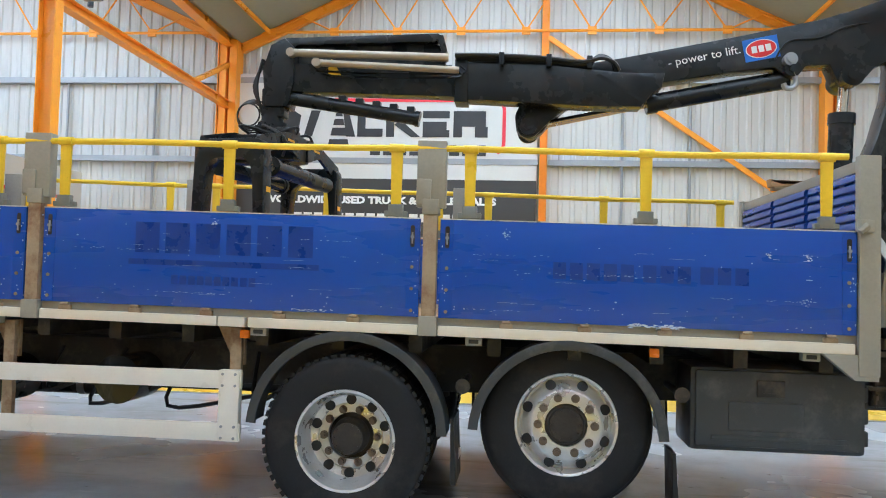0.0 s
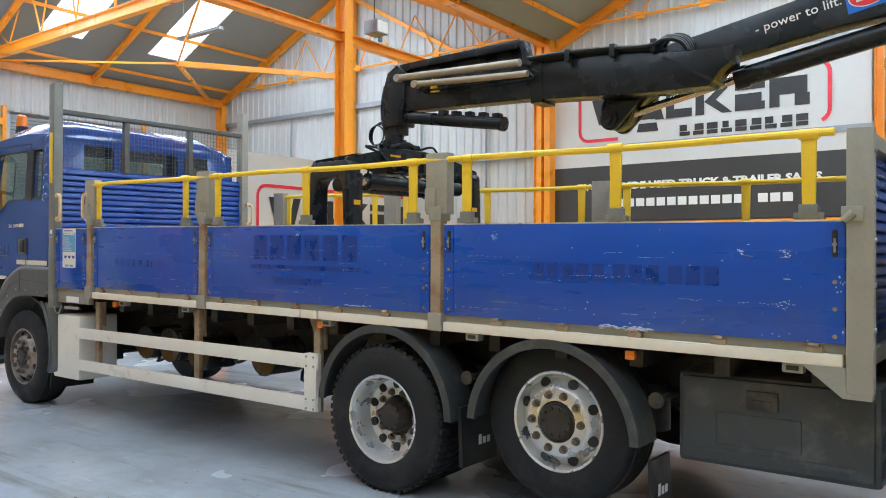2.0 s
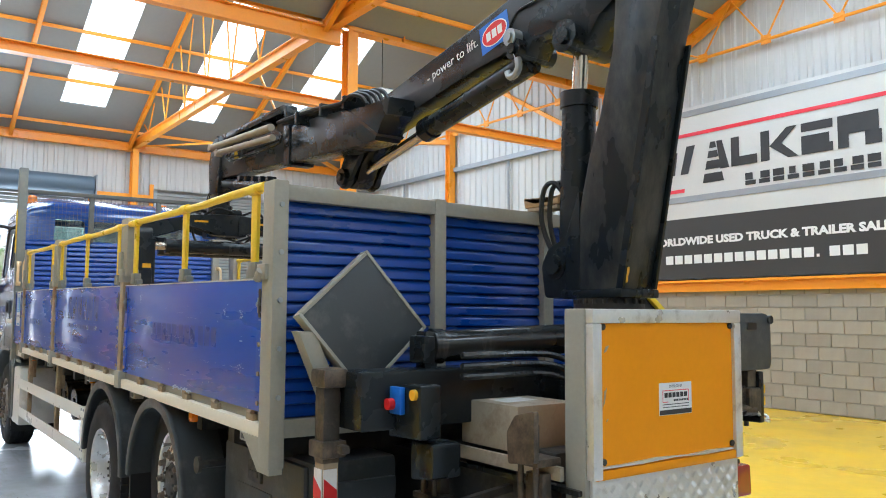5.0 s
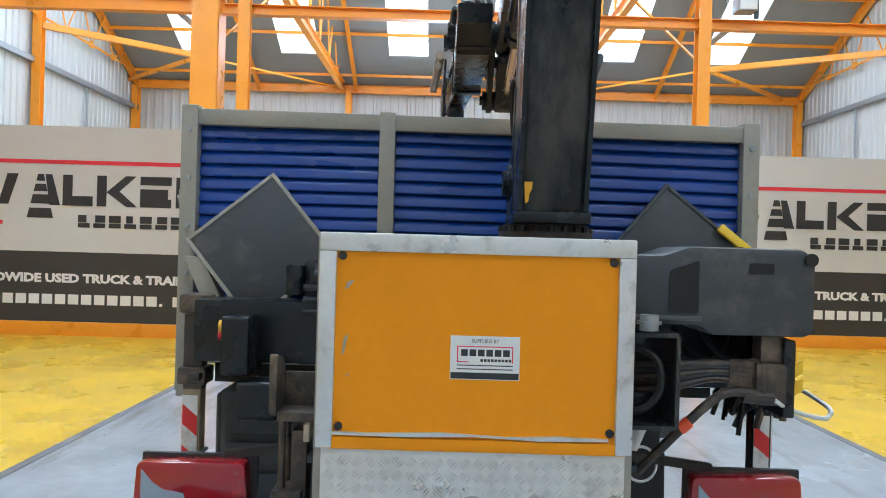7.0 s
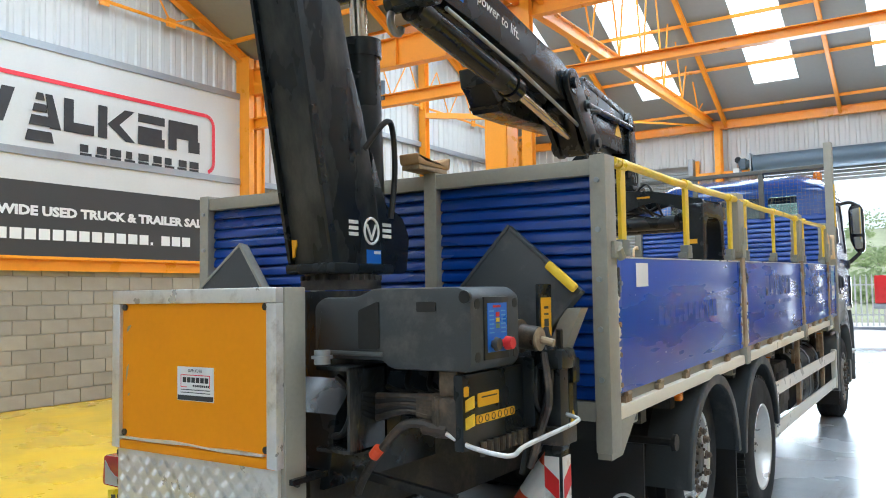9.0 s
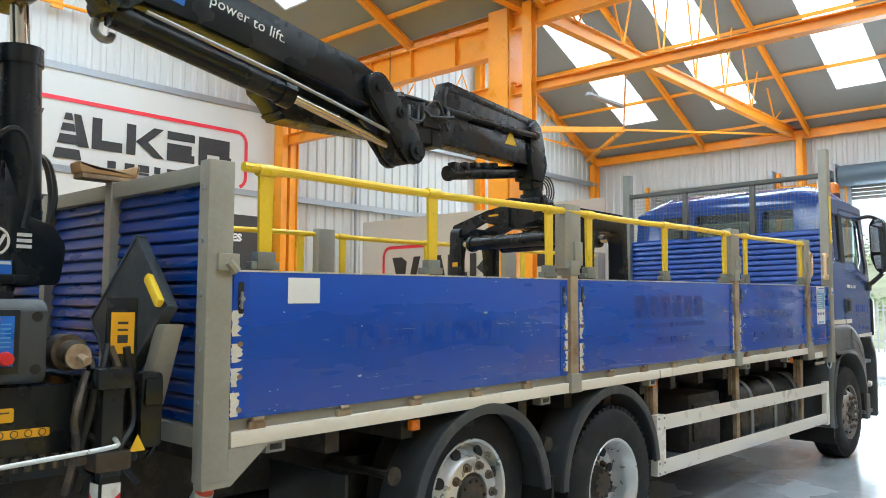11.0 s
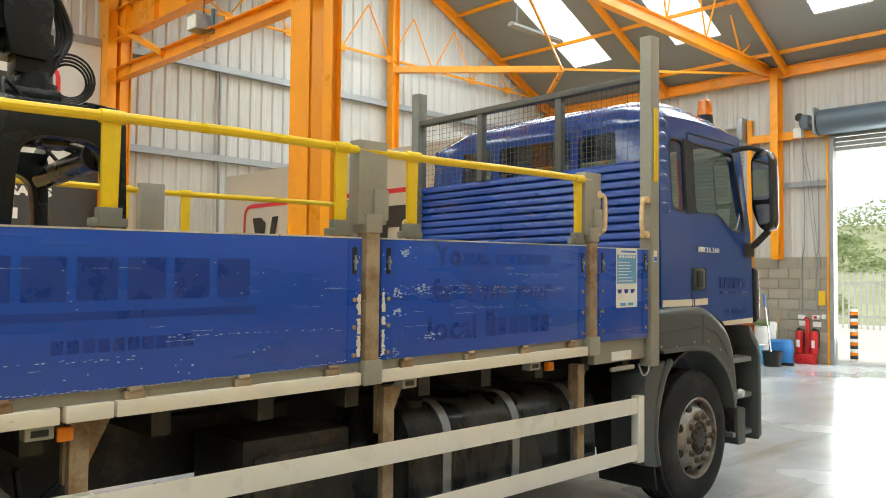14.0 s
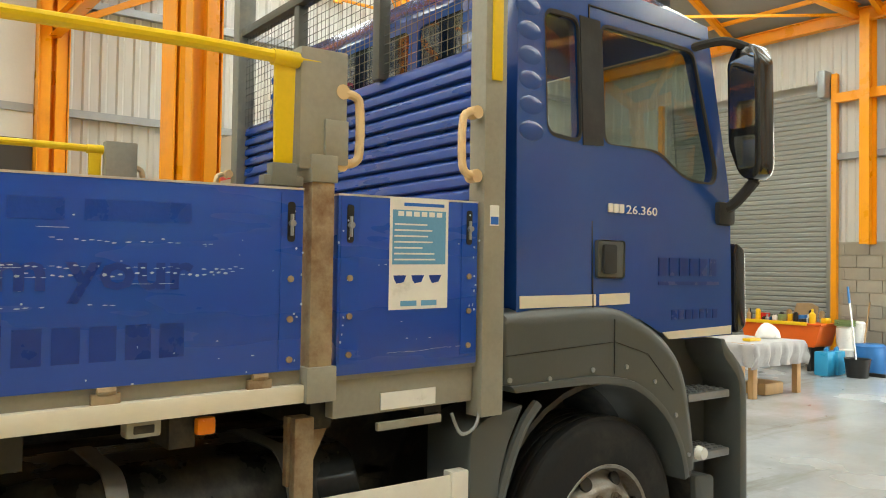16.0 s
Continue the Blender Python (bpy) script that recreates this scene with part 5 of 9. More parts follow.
    mir = part("mirror", bm, M_GLOSS, truck, "tall black door mirror housing")
    bm = BM()
    prism(bm, rounded([(s * 1.285, 2.40), (s * 1.280, 2.74), (s * 1.415, 2.77), (s * 1.425, 2.40)], 0.02), -6.142, -6.132, axis="x")
    part("mirror_glass", bm, M_MIRROR, mir)
    bm = BM()
    prism(bm, rounded([(s * 1.335, 2.19), (s * 1.305, 2.36), (s * 1.425, 2.36), (s * 1.425, 2.20)], 0.02), -6.142, -6.132, axis="x")
    part("lower_mirror_glass", bm, M_MIRROR, mir)
    bm = BM()
    cyl(bm, (-6.04, s * 0.90, 3.05), (-6.04, s * 0.90, 3.16), 0.075, 0.065, 20)
    bc = part("beacon_base", bm, M_SEAT, truck, "black base of a beacon")
    bm = BM()
    cyl(bm, (-6.04, s * 0.90, 3.16), (-6.04, s * 0.90, 3.28), 0.066, 0.056, 20)
    cyl(bm, (-6.04, s * 0.90, 3.28), (-6.04, s * 0.90, 3.30), 0.056, 0.035, 20)
    part("beacon_lens", bm, M_AMBER, bc, "amber beacon lens on the cab roof")
for y in (-0.6, 0.6):
    bm = BM()
    box(bm, -5.65, -5.15, y - 0.25, y + 0.25, 1.72, 1.92, 0.05)
    box(bm, -5.22, -5.07, y - 0.24, y + 0.24, 1.88, 2.35, 0.05)
    box(bm, -5.20, -5.10, y - 0.12, y + 0.12, 2.36, 2.55, 0.03)
    part("seat", bm, M_SEAT, cab, "dark cab seat")
bm = BM()
tube(bm, [(-5.86 + 0.10 * math.cos(a), 0.6 + 0.22 * math.sin(a), 2.14 + 0.19 * math.cos(a)) for a in [i * math.pi / 8 for i in range(16)]], 0.017, 6, True)
tube(bm, [(-5.86, 0.6, 2.14), (-6.1, 0.6, 1.95)], 0.03, 8)
part("steering_wheel", bm, M_SEAT, cab, "black steering wheel")

# ---- dropside body ----
K_BED = -0.012                            # the bed rises a little towards the cab
body = thing("dropside_body", -0.8, 0, 1.1, "blue dropside flatbed body with grey-green posts and yellow handrails", "flatbed body")


def rise(x, y):
    """How far the bed lies above its level line; its right side a little steeper."""
    return K_BED * x - 0.0055 * x * max(0.0, min(1.0, y / 1.2))


def lean(bm):
    for v in bm.verts:
        v.co.z += rise(v.co.x, v.co.y)
    return bm


def bpart(name, bm, material, parent=None, label="", smooth=32):
    return part(name, lean(bm), material, parent or body, label, smooth)


XP = [-3.855, -2.03, 0.485, 2.99]
PANELS = [(-4.53, -3.92), (-3.79, -2.09), (-1.97, 0.425), (0.545, 2.93)]
STANCH = [-3.72, -2.30, -1.85, -0.78, 0.27, 0.717, 1.75, 2.765]
# platform
bm = BM()
box(bm, -4.66, 3.02, -1.2, 1.2, 1.17, 1.235)
bpart("deck", bm, M_WOOD, label="worn timber deck")
for i in range(16):
    x = -4.4 + i * 0.48
    bm = BM()
    box(bm, x - 0.04, x + 0.04, -1.15, 1.15, 1.05, 1.17)
    bpart("cross_bearer", bm, M_CHASSIS)
for s in (-1, 1):
    bm = BM()
    box(bm, -4.6, 3.0, s * 0.45 - 0.05, s * 0.45 + 0.05, 1.02, 1.05)
    bpart("long_bearer", bm, M_CHASSIS)
for s in (-1, 1):
    ys = lambda a, b: (min(s * a, s * b), max(s * a, s * b))  # noqa: E731
    bm = BM()
    box(bm, -4.62, 3.0, *ys(1.19, 1.225), 1.222, 1.272, 0.004)
    bpart("upper_side_rail", bm, M_KHAKI, label="grey-green upper side rail")
    for a, b in ((-3.80, -2.09), (-1.97, -0.82), (-0.81, -0.64), (-0.62, 0.425), (0.545, 2.92)):
        bm = BM()
        box(bm, a, b, *ys(1.19, 1.258), 1.165, 1.225, 0.006)
        bpart("side_rail", bm, M_CREAM, label="cream painted lower side rail with rust marks")
    # hinge brackets along the rail
    for k in range(15):
        x = -3.65 + k * 0.46
        bm = BM()
        box(bm, x - 0.04, x + 0.04, *ys(1.225, 1.25), 1.222, 1.255, 0.005)
        cyl(bm, (x - 0.025, s * 1.245, 1.262), (x + 0.025, s * 1.245, 1.262), 0.012, seg=8)
        bpart("hinge", bm, M_RUST, label="rusty board hinge")
    for x in (-3.3, -2.3, -0.56, 0.76, 2.69):
        bm = BM()
        box(bm, x - 0.05, x + 0.05, *ys(1.17, 1.235), 1.115, 1.165, 0.008)
        c = bpart("rope_cleat", bm, M_KHAKI, label="small grey tie-down cleat")
        bm = BM()
        box(bm, x - 0.03, x + 0.03, *ys(1.225, 1.238), 1.127, 1.152, 0.004)
        bpart("slot", bm, M_CHASSIS, c)
    for x in (-3.5, -0.66, 1.82):
        bm = BM()
        box(bm, x - 0.03, x + 0.03, *ys(1.16, 1.20), 1.09, 1.145, 0.012)
        bpart("side_marker", bm, M_AMBER, label="amber side marker lamp")
    # boards
    for i, (a, b) in enumerate(PANELS):
        bm = BM()
        box(bm, a, b, *ys(1.215, 1.248), 1.272 if i else 1.24, 1.862 if i else 1.852, 0.005)
        bd = bpart("dropside_board", bm, M_BLUE, label="royal blue dropside board, chipped and scratched" if i else "narrow royal blue end board with a safety sticker")
        bm = BM()
        box(bm, a, b, *ys(1.21, 1.25), 1.860 if i else 1.850, 1.867 if i else 1.857)
        bpart("top_edge", bm, M_ALU, bd, "bare metal top edge")
        # latches in slots at both ends
        for x in (a + 0.045, b - 0.045):
            bm = BM()
            box(bm, x - 0.035, x + 0.035, *ys(1.246, 1.251), 1.278, 1.850)
            e = bpart("end_strip", bm, M_BLUE, bd)
            bm = BM()
            prism(bm, rounded([(x - 0.013, 1.69), (x + 0.013, 1.69), (x + 0.013, 1.82), (x - 0.013, 1.82)], 0.012), s * 1.250, s * 1.2535)
            bpart("latch_slot", bm, M_BLACK, bd, "black latch slot")
            bm = BM()
            cyl(bm, (x, s * 1.252, 1.75), (x, s * 1.268, 1.75), 0.011, seg=8)
            cyl(bm, (x, s * 1.258, 1.71), (x, s * 1.258, 1.78), 0.006, seg=6)
            bpart("latch_pin", bm, M_GALV, bd)
            for z in (1.31, 1.44, 1.57):
                bm = BM()
                cyl(bm, (x, s * 1.250, z), (x, s * 1.258, z), 0.011, seg=8)
                bpart("rivet", bm, M_RUST, bd, "rusty rivet")
    # posts
    for j, x in enumerate(XP):
        if j < 3:
            bm = BM()
            box(bm, x - 0.042, x + 0.042, *ys(1.19, 1.262), 1.17, 1.89, 0.006)
            p = bpart("post", bm, M_RUST, label="slim rust-stained post between the boards")
            bm = BM()
            box(bm, x - 0.055, x + 0.055, *ys(1.18, 1.275), 1.163, 1.280, 0.006)
            bpart("post_foot", bm, M_KHAKI, p, "grey-green post foot")
            bm = BM()
            box(bm, x - 0.088, x + 0.088, *ys(1.175, 1.255), 1.93, 2.335, 0.008)
            box(bm, x - 0.05, x + 0.05, *ys(1.16, 1.27), 1.888, 1.98, 0.006)
            box(bm, x - 0.088, x + 0.0, *ys(1.25, 1.268), 1.95, 2.10, 0.005)
            bpart("post_sleeve", bm, M_KHAKI, p, "grey-green steel post sleeve")
        else:
            bm = BM()
            box(bm, x - 0.055, x + 0.062, *ys(1.195, 1.268), 1.045, 2.30, 0.008)
            p = bpart("rear_post", bm, M_KHAKI, label="tall grey-green rear corner post")
            bm = BM()
            prism(bm, [(x - 0.057, 1.165), (x - 0.25, 1.165), (x - 0.07, 1.02), (x + 0.055, 1.02), (x + 0.055, 1.08), (x - 0.057, 1.08)], s * 1.20, s * 1.262)
            bpart("gusset", bm, M_KHAKI, p)
            bm = BM()
            box(bm, x - 0.075, x + 0.02, *ys(1.255, 1.285), 1.86, 1.93, 0.006)
            cyl(bm, (x - 0.06, s * 1.285, 1.86), (x - 0.02, s * 1.285, 1.90), 0.02, seg=8)
            bpart("latch_block", bm, M_KHAKI, p)
    # handrail
    bm = BM()
    tube(bm, [(-3.84 + k * 0.42, s * 1.235 + s * 0.004 * math.sin(k * 2.1), 2.286 + 0.005 * math.sin(k * 1.3)) for k in range(17)], 0.0205, 10)
    hr = bpart("handrail", bm, M_HANDRAIL, label="yellow painted tubular handrail")
    for x in STANCH:
        bm = BM()
        prism(bm, [(x - 0.030, 1.90), (x + 0.030, 1.90), (x + 0.036, 2.285), (x - 0.036, 2.285)], s * 1.222, s * 1.240, bevel=0.003)
        cyl(bm, (x - 0.045, s * 1.235, 2.286), (x + 0.045, s * 1.235, 2.286), 0.027, seg=12)
        st = bpart("stanchion", bm, M_HANDRAIL, label="flat yellow handrail stanchion")
        bm = BM()
        box(bm, x - 0.07, x + 0.07, *ys(1.20, 1.245), 1.872, 1.905, 0.006)
        box(bm, x - 0.045, x + 0.045, *ys(1.205, 1.25), 1.872, 1.945, 0.006)
        bpart("socket", bm, M_STAKE, st, "dark grey stanchion socket")
    # cream grab handles by the cab
    for x0, x1 in ((-3.925, -4.03), (-4.515, -4.46)):
        d = -1 if x0 > -4.2 else 1
        xa = x0
        bm = BM()
        z0, z1 = 1.955, 2.20
        tube(bm, smooth_path([(xa, s * 1.24, z0), (xa + d * 0.055, s * 1.25, z0 + 0.012), (xa + d * 0.07, s * 1.25, z0 + 0.06), (xa + d * 0.07, s * 1.25, z1 - 0.06), (xa + d * 0.055, s * 1.25, z1 - 0.012), (xa, s * 1.24, z1)], 4), 0.016, 10)
        for z in (z0, z1):
            cyl(bm, (xa, s * 1.21, z), (xa, s * 1.258, z), 0.026, seg=12)
        bpart("grab_handle", bm, M_HANDLE, label="cream plastic grab handle")
    # front stakes
    bm = BM()
    box(bm, -4.655, -4.545, *ys(1.17, 1.265), 1.03, 3.38, 0.008)
    # alike stakes: the right one's stronger light is put into a paler steel colour
    stk = bpart("front_stake", bm, M_KHAKI if s > 0 else M_STAKE, label="tall grey-green corner stake behind the cab")
    bm = BM()
    box(bm, -4.625, -4.575, *ys(1.262, 1.275), 2.33, 2.86, 0.005)
    bpart("reflective_strip", bm, M_HANDRAIL, stk, "yellow strip on the stake")
    # lower bracket plate by the cab
    bm = BM()
    box(bm, -4.54, -3.93, *ys(1.16, 1.215), 1.09, 1.238, 0.006)
    box(bm, -4.38, -4.10, *ys(1.215, 1.235), 1.03, 1.06, 0.006)
    br = bpart("step_bracket", bm, M_KHAKI, label="stained bracket under the end board")
    bm = BM()
    box(bm, -4.36, -4.12, *ys(1.216, 1.221), 1.10, 1.16)
    bpart("bracket_label", bm, M_DECAL_WHITE, br)
    bm = BM()
    tube(bm, smooth_path([(-4.42, s * 1.24, 1.06), (-4.46, s * 1.25, 0.98), (-4.53, s * 1.25, 1.0), (-4.56, s * 1.24, 1.08)], 5), 0.007, 6)
    bpart("chain", bm, M_GALV, br)


def ribbed(bm, x, y0, y1, z0, z1, n, face, depth=0.03):
    """A horizontally ribbed panel across the body; face: +1 looks backwards."""
    prof = []
    p = (z1 - z0) / n
    for i in range(n):
        z = z0 + i * p
        prof += [(x, z), (x + face * depth * 0.85, z + 0.08 * p), (x + face * depth, z + 0.16 * p), (x + face * depth * 0.85, z + 0.60 * p), (x + face * depth * 0.6, z + 0.80 * p), (x + face * depth * 0.1, z + 0.95 * p)]
    prof.append((x, z1))
    back = [(x - face * 0.012, z1), (x - face * 0.012, z0)]
    prism(bm, prof + back, y0, y1)
    return bm


# bulkhead behind the cab: ribbed panel, mesh screen above
bm = BM()
ribbed(bm, -4.62, -1.17, 1.17, 1.235, 2.50, 20, 1, 0.022)
bpart("bulkhead_panel", bm, M_BLUE_RIB, label="scuffed blue ribbed steel bulkhead")
bm = BM()
box(bm, -4.64, -4.56, -1.17, 1.17, 3.07, 3.12, 0.006)
tr = bpart("screen_rail", bm, M_SCREEN, label="grey-green top bar of the mesh screen")
for y in (-0.42, 0.42):
    bm = BM()
    box(bm, -4.63, -4.57, y - 0.03, y + 0.03, 2.50, 3.08, 0.006)
    bpart("screen_upright", bm, M_SCREEN, tr)
bm = BM()
for i in range(53):
    y = -1.17 + i * 0.045
    beam(bm, (-4.60, y, 2.50), (-4.60, y, 3.08), 0.0024, 0.0024, (1, 0, 0))
for i in range(13):
    z = 2.52 + i * 0.045
    beam(bm, (-4.598, -1.17, z), (-4.598, 1.17, z), 0.0024, 0.0024)
bpart("mesh_screen", bm, M_SCREEN, tr, "fine wire mesh screen", None)

# rear headboard
bm = BM()
box(bm, 2.96, 3.04, -1.20, 1.20, 2.215, 2.285, 0.006)
box(bm, 2.95, 3.03, -1.20, 1.20, 1.17, 1.25, 0.006)
hb = bpart("headboard_frame", bm, M_KHAKI, label="grey-green frame of the rear headboard")
for y in (-0.365, 0.375):
    bm = BM()
    box(bm, 2.985, 3.045, y - 0.035, y + 0.035, 1.25, 2.29, 0.006)
    bpart("headboard_upright", bm, M_KHAKI, hb)
for y0, y1 in ((-1.195, -0.40), (-0.33, 0.34), (0.41, 1.195)):
    bm = BM()
    ribbed(bm, 2.985, y0, y1, 1.25, 2.215, 17, 1, 0.020)
    bpart("headboard_panel", bm, M_BLUE_RIB, hb, "blue ribbed steel headboard panel")
    bm = BM()
    ribbed(bm, 2.965, y0, y1, 1.25, 2.215, 17, -1, 0.02)
    bpart("headboard_inner", bm, M_BLUE_RIB, hb)
for s in (-1, 1):
    for k in range(5):
        bm = BM()
        cyl(bm, (3.05, s * 1.23, 1.35 + k * 0.21), (3.06, s * 1.23, 1.35 + k * 0.21), 0.012, seg=8)
        bpart("bolt", bm, M_GALV, hb)

# ---- loader crane behind the body ----
crane = thing("loader_crane", 3.5, 0.25, 1.0, "black hydraulic loader crane folded forward over the lorry's bed", "crane")
C_Y = 0.27


def cy(x):
    """The crane's plane is turned a little: y over x."""
    return C_Y + (x - 3.6) * 0.075


def by(x):
    """The main boom's own plane."""
    return C_Y + (3.6 - x) * 0.008


def slanted(bm, pts, half, bevel=0.012, shift=0.0, mid=cy):
    """A side outline (x, z) pushed to both sides of the crane's plane."""
    tmp = BM()
    prism(tmp, pts, -half, half, "y", bevel)
    for v in tmp.verts:
        v.co.y += mid(v.co.x) + shift
    me = mesh_of(tmp, "tmp")
    bm.from_mesh(me)
    bpy.data.meshes.remove(me)
    return bm


def cpart(name, bm, material, label="", parent=None):
    return part(name, bm, material, parent or crane, label)


# base and slew column
bm = BM()
prism(bm, [(3.22, 0.95), (3.24, 1.22), (3.36, 1.34), (3.78, 1.34), (3.90, 1.22), (3.95, 0.95)], C_Y - 0.24, C_Y + 0.24, bevel=0.02)
base = cpart("base", bm, M_CRANE, "black crane base casting")
bm = BM()
lathe(bm, [(0.001, 0.0), (0.235, 0.0), (0.235, 0.03), (0.205, 0.06), (0.185, 0.42), (0.19, 0.52), (0.19, 0.56), (0.001, 0.56)], 0, 0, 0, 1, 40)
bmesh.ops.transform(bm, matrix=Matrix.Translation((3.58, C_Y, 1.125)) @ Matrix.Rotation(radians(90), 4, "X"), verts=bm.verts)
part("pedestal", bm, M_CRANE_GLOSS, base, "oily glossy black round pedestal")
bm = BM()
cyl(bm, (3.58, C_Y, 1.69), (3.58, C_Y, 1.73), 0.172, seg=32)
cyl(bm, (3.58, C_Y, 1.73), (3.58, C_Y, 1.755), 0.155, seg=32)
for k in range(20):
    a = 2 * math.pi * k / 20
    cyl(bm, (3.58 + 0.163 * math.cos(a), C_Y + 0.163 * math.sin(a), 1.73), (3.58 + 0.163 * math.cos(a), C_Y + 0.163 * math.sin(a), 1.75), 0.012, seg=6)
cpart("slew_ring", bm, M_CHASSIS, "dark slew ring with bolts")
bm = BM()
prism(bm, [(3.42, 1.755), (3.45, 1.98), (3.48, 2.15), (3.56, 2.45), (3.63, 2.63), (3.72, 2.95), (3.74, 3.18), (3.70, 3.36), (3.76, 3.58), (3.94, 3.66), (4.09, 3.56), (4.08, 3.30), (3.98, 2.94), (3.745, 1.755)], C_Y - 0.115, C_Y + 0.115, bevel=0.02)
mast = cpart("column", bm, M_CRANE_WORN, "tall black crane column with worn paint")
bm = BM()
box(bm, 3.38, 3.78, C_Y - 0.135, C_Y + 0.135, 1.756, 1.80, 0.012)
cpart("foot_flange", bm, M_CRANE, "", mast)
bm = BM()
for s in (-1, 1):
    prism(bm, [(3.735, 1.80), (3.775, 1.80), (4.0, 2.94), (3.965, 2.94)], C_Y + s * 0.115 - 0.008, C_Y + s * 0.115 + 0.008)
cpart("edge_flange", bm, M_CRANE, "worn edge flange", mast)
YR = C_Y + 0.115
for x0, x1, z0, z1 in ((3.62, 3.68, 1.915, 1.93), (3.62, 3.68, 1.94, 1.955), (3.62, 3.68, 1.965, 1.98), (3.39, 3.45, 1.915, 1.93), (3.39, 3.45, 1.94, 1.955), (3.39, 3.45, 1.965, 1.98)):
    bm = BM()
    box(bm, x0 - 0.015, x1 - 0.015, YR - 0.001, YR + 0.0025, z0, z1)
    cpart("white_mark", bm, M_DECAL_WHITE, "white bar of a maker's mark", mast)
bm = BM()
tube(bm, [(3.515 + 0.048 * math.cos(a), YR + 0.001, 1.94 + 0.055 * math.sin(a)) for a in [i * math.pi / 12 for i in range(24)]], 0.006, 6, True)
prism(bm, [(x - 0.055, z - 0.005) for x, z in ((3.61, 1.975), (3.595, 1.975), (3.57, 1.925), (3.545, 1.975), (3.53, 1.975), (3.565, 1.905), (3.575, 1.905))], YR - 0.001, YR + 0.0025)
cpart("white_roundel", bm, M_DECAL_WHITE, "white ring with a chevron", mast)
bm = BM()
box(bm, 3.45, 3.55, YR - 0.001, YR + 0.0025, 1.802, 1.86)
bl = cpart("blue_label", bm, M_DECAL_BLUE, "small blue and white label", mast)
bm = BM()
box(bm, 3.455, 3.50, YR + 0.0025, YR + 0.0032, 1.842, 1.855)
cpart("label_strip", bm, M_DECAL_WHITE, "", mast)
bm = BM()
prism(bm, [(0.168, 1.90), (0.198, 1.90), (0.196, 1.875), (0.188, 1.86), (0.184, 1.83), (0.174, 1.825)], 3.768, 3.776, axis="x")
cpart("yellow_tag", bm, M_AMBER_LABEL, "torn yellow label", mast)
# lift cylinder in front of the column
bm = BM()
cyl(bm, (3.375, C_Y - 0.02, 1.88), (3.41, C_Y - 0.02, 2.80), 0.088, seg=28)
cyl(bm, (3.409, C_Y - 0.02, 2.74), (3.412, C_Y - 0.02, 2.82), 0.098, seg=28)
cyl(bm, (3.33, C_Y - 0.125, 1.93), (3.33, C_Y + 0.10, 1.93), 0.075, seg=20)
cyl(bm, (3.33, C_Y - 0.145, 1.93), (3.33, C_Y - 0.125, 1.93), 0.05, seg=16)
lc = cpart("lift_cylinder", bm, M_CRANE, "black lift cylinder")
for yo in (-0.115, 0.105):
    bm = BM()
    prism(bm, rounded([(3.25, 1.76), (3.225, 1.93), (3.28, 2.02), (3.40, 2.06), (3.50, 2.3), (3.50, 1.76)], 0.03), C_Y + yo * 0.88 - 0.018, C_Y + yo * 0.88 + 0.018, bevel=0.005)
    cpart("cylinder_lug", bm, M_CRANE, "", mast)
bm = BM()
cyl(bm, (3.41, C_Y - 0.02, 2.80), (3.43, C_Y - 0.02, 3.10), 0.04, seg=16)
cpart("rod", bm, M_CHROME, "bright cylinder rod", lc)
for k, (dy, dx) in enumerate(((-0.035, 0.0), (-0.065, -0.03))):
    bm = BM()
    tube(bm, smooth_path([(3.34, C_Y + dy, 2.30), (3.32 + dx, C_Y + dy - 0.03, 2.36), (3.26 + dx, C_Y + dy - 0.04, 2.32), (3.235 + dx, C_Y + dy - 0.03, 2.16), (3.26, C_Y + dy, 1.98)], 6), 0.013, 6)
    cpart("hose", bm, M_BLACK, "black hose", lc)
bm = BM()
tube(bm, smooth_path([(3.60, C_Y + 0.15, 2.28), (3.52, C_Y + 0.2, 2.40), (3.44, C_Y + 0.18, 2.38), (3.40, C_Y + 0.16, 2.2), (3.42, C_Y + 0.15, 2.0)], 6), 0.013, 6)
cpart("hose", bm, M_BLACK, "black hose", lc)
# main boom, to the right of the folded outer boom
bm = BM()
slanted(bm, [(3.98, 3.34), (4.0, 3.60), (3.75, 3.70), (3.48, 3.60), (3.25, 3.53), (2.67, 3.41), (1.74, 3.235), (1.52, 3.20), (1.38, 3.15), (1.30, 3.06), (1.32, 2.97), (1.40, 2.93), (1.6, 2.97), (2.1, 3.05), (2.60, 3.13), (2.90, 3.16), (2.98, 3.10), (3.07, 3.10), (3.13, 3.17), (3.30, 3.18), (3.35, 3.06), (3.43, 3.01), (3.52, 3.04), (3.62, 3.16)], 0.09, 0.012, 0.0, by)
boom = cpart("main_boom", bm, M_CRANE, "black main boom")
for x, z, r, hw in ((3.44, 3.09, 0.085, 0.16), (3.88, 3.46, 0.10, 0.17), (1.06, 2.69, 0.065, 0.16), (1.38, 3.045, 0.075, 0.14), (1.19, 2.925, 0.04, 0.15), (3.02, 3.14, 0.06, 0.14)):
    bm = BM()
    cyl(bm, (x, by(x) - hw, z), (x, by(x) + hw, z), r, seg=24)
    cyl(bm, (x, by(x) - hw - 0.018, z), (x, by(x) + hw + 0.018, z), r * 0.5, seg=14)
    cpart("pivot_pin", bm, M_CRANE, "black pivot pin", boom)
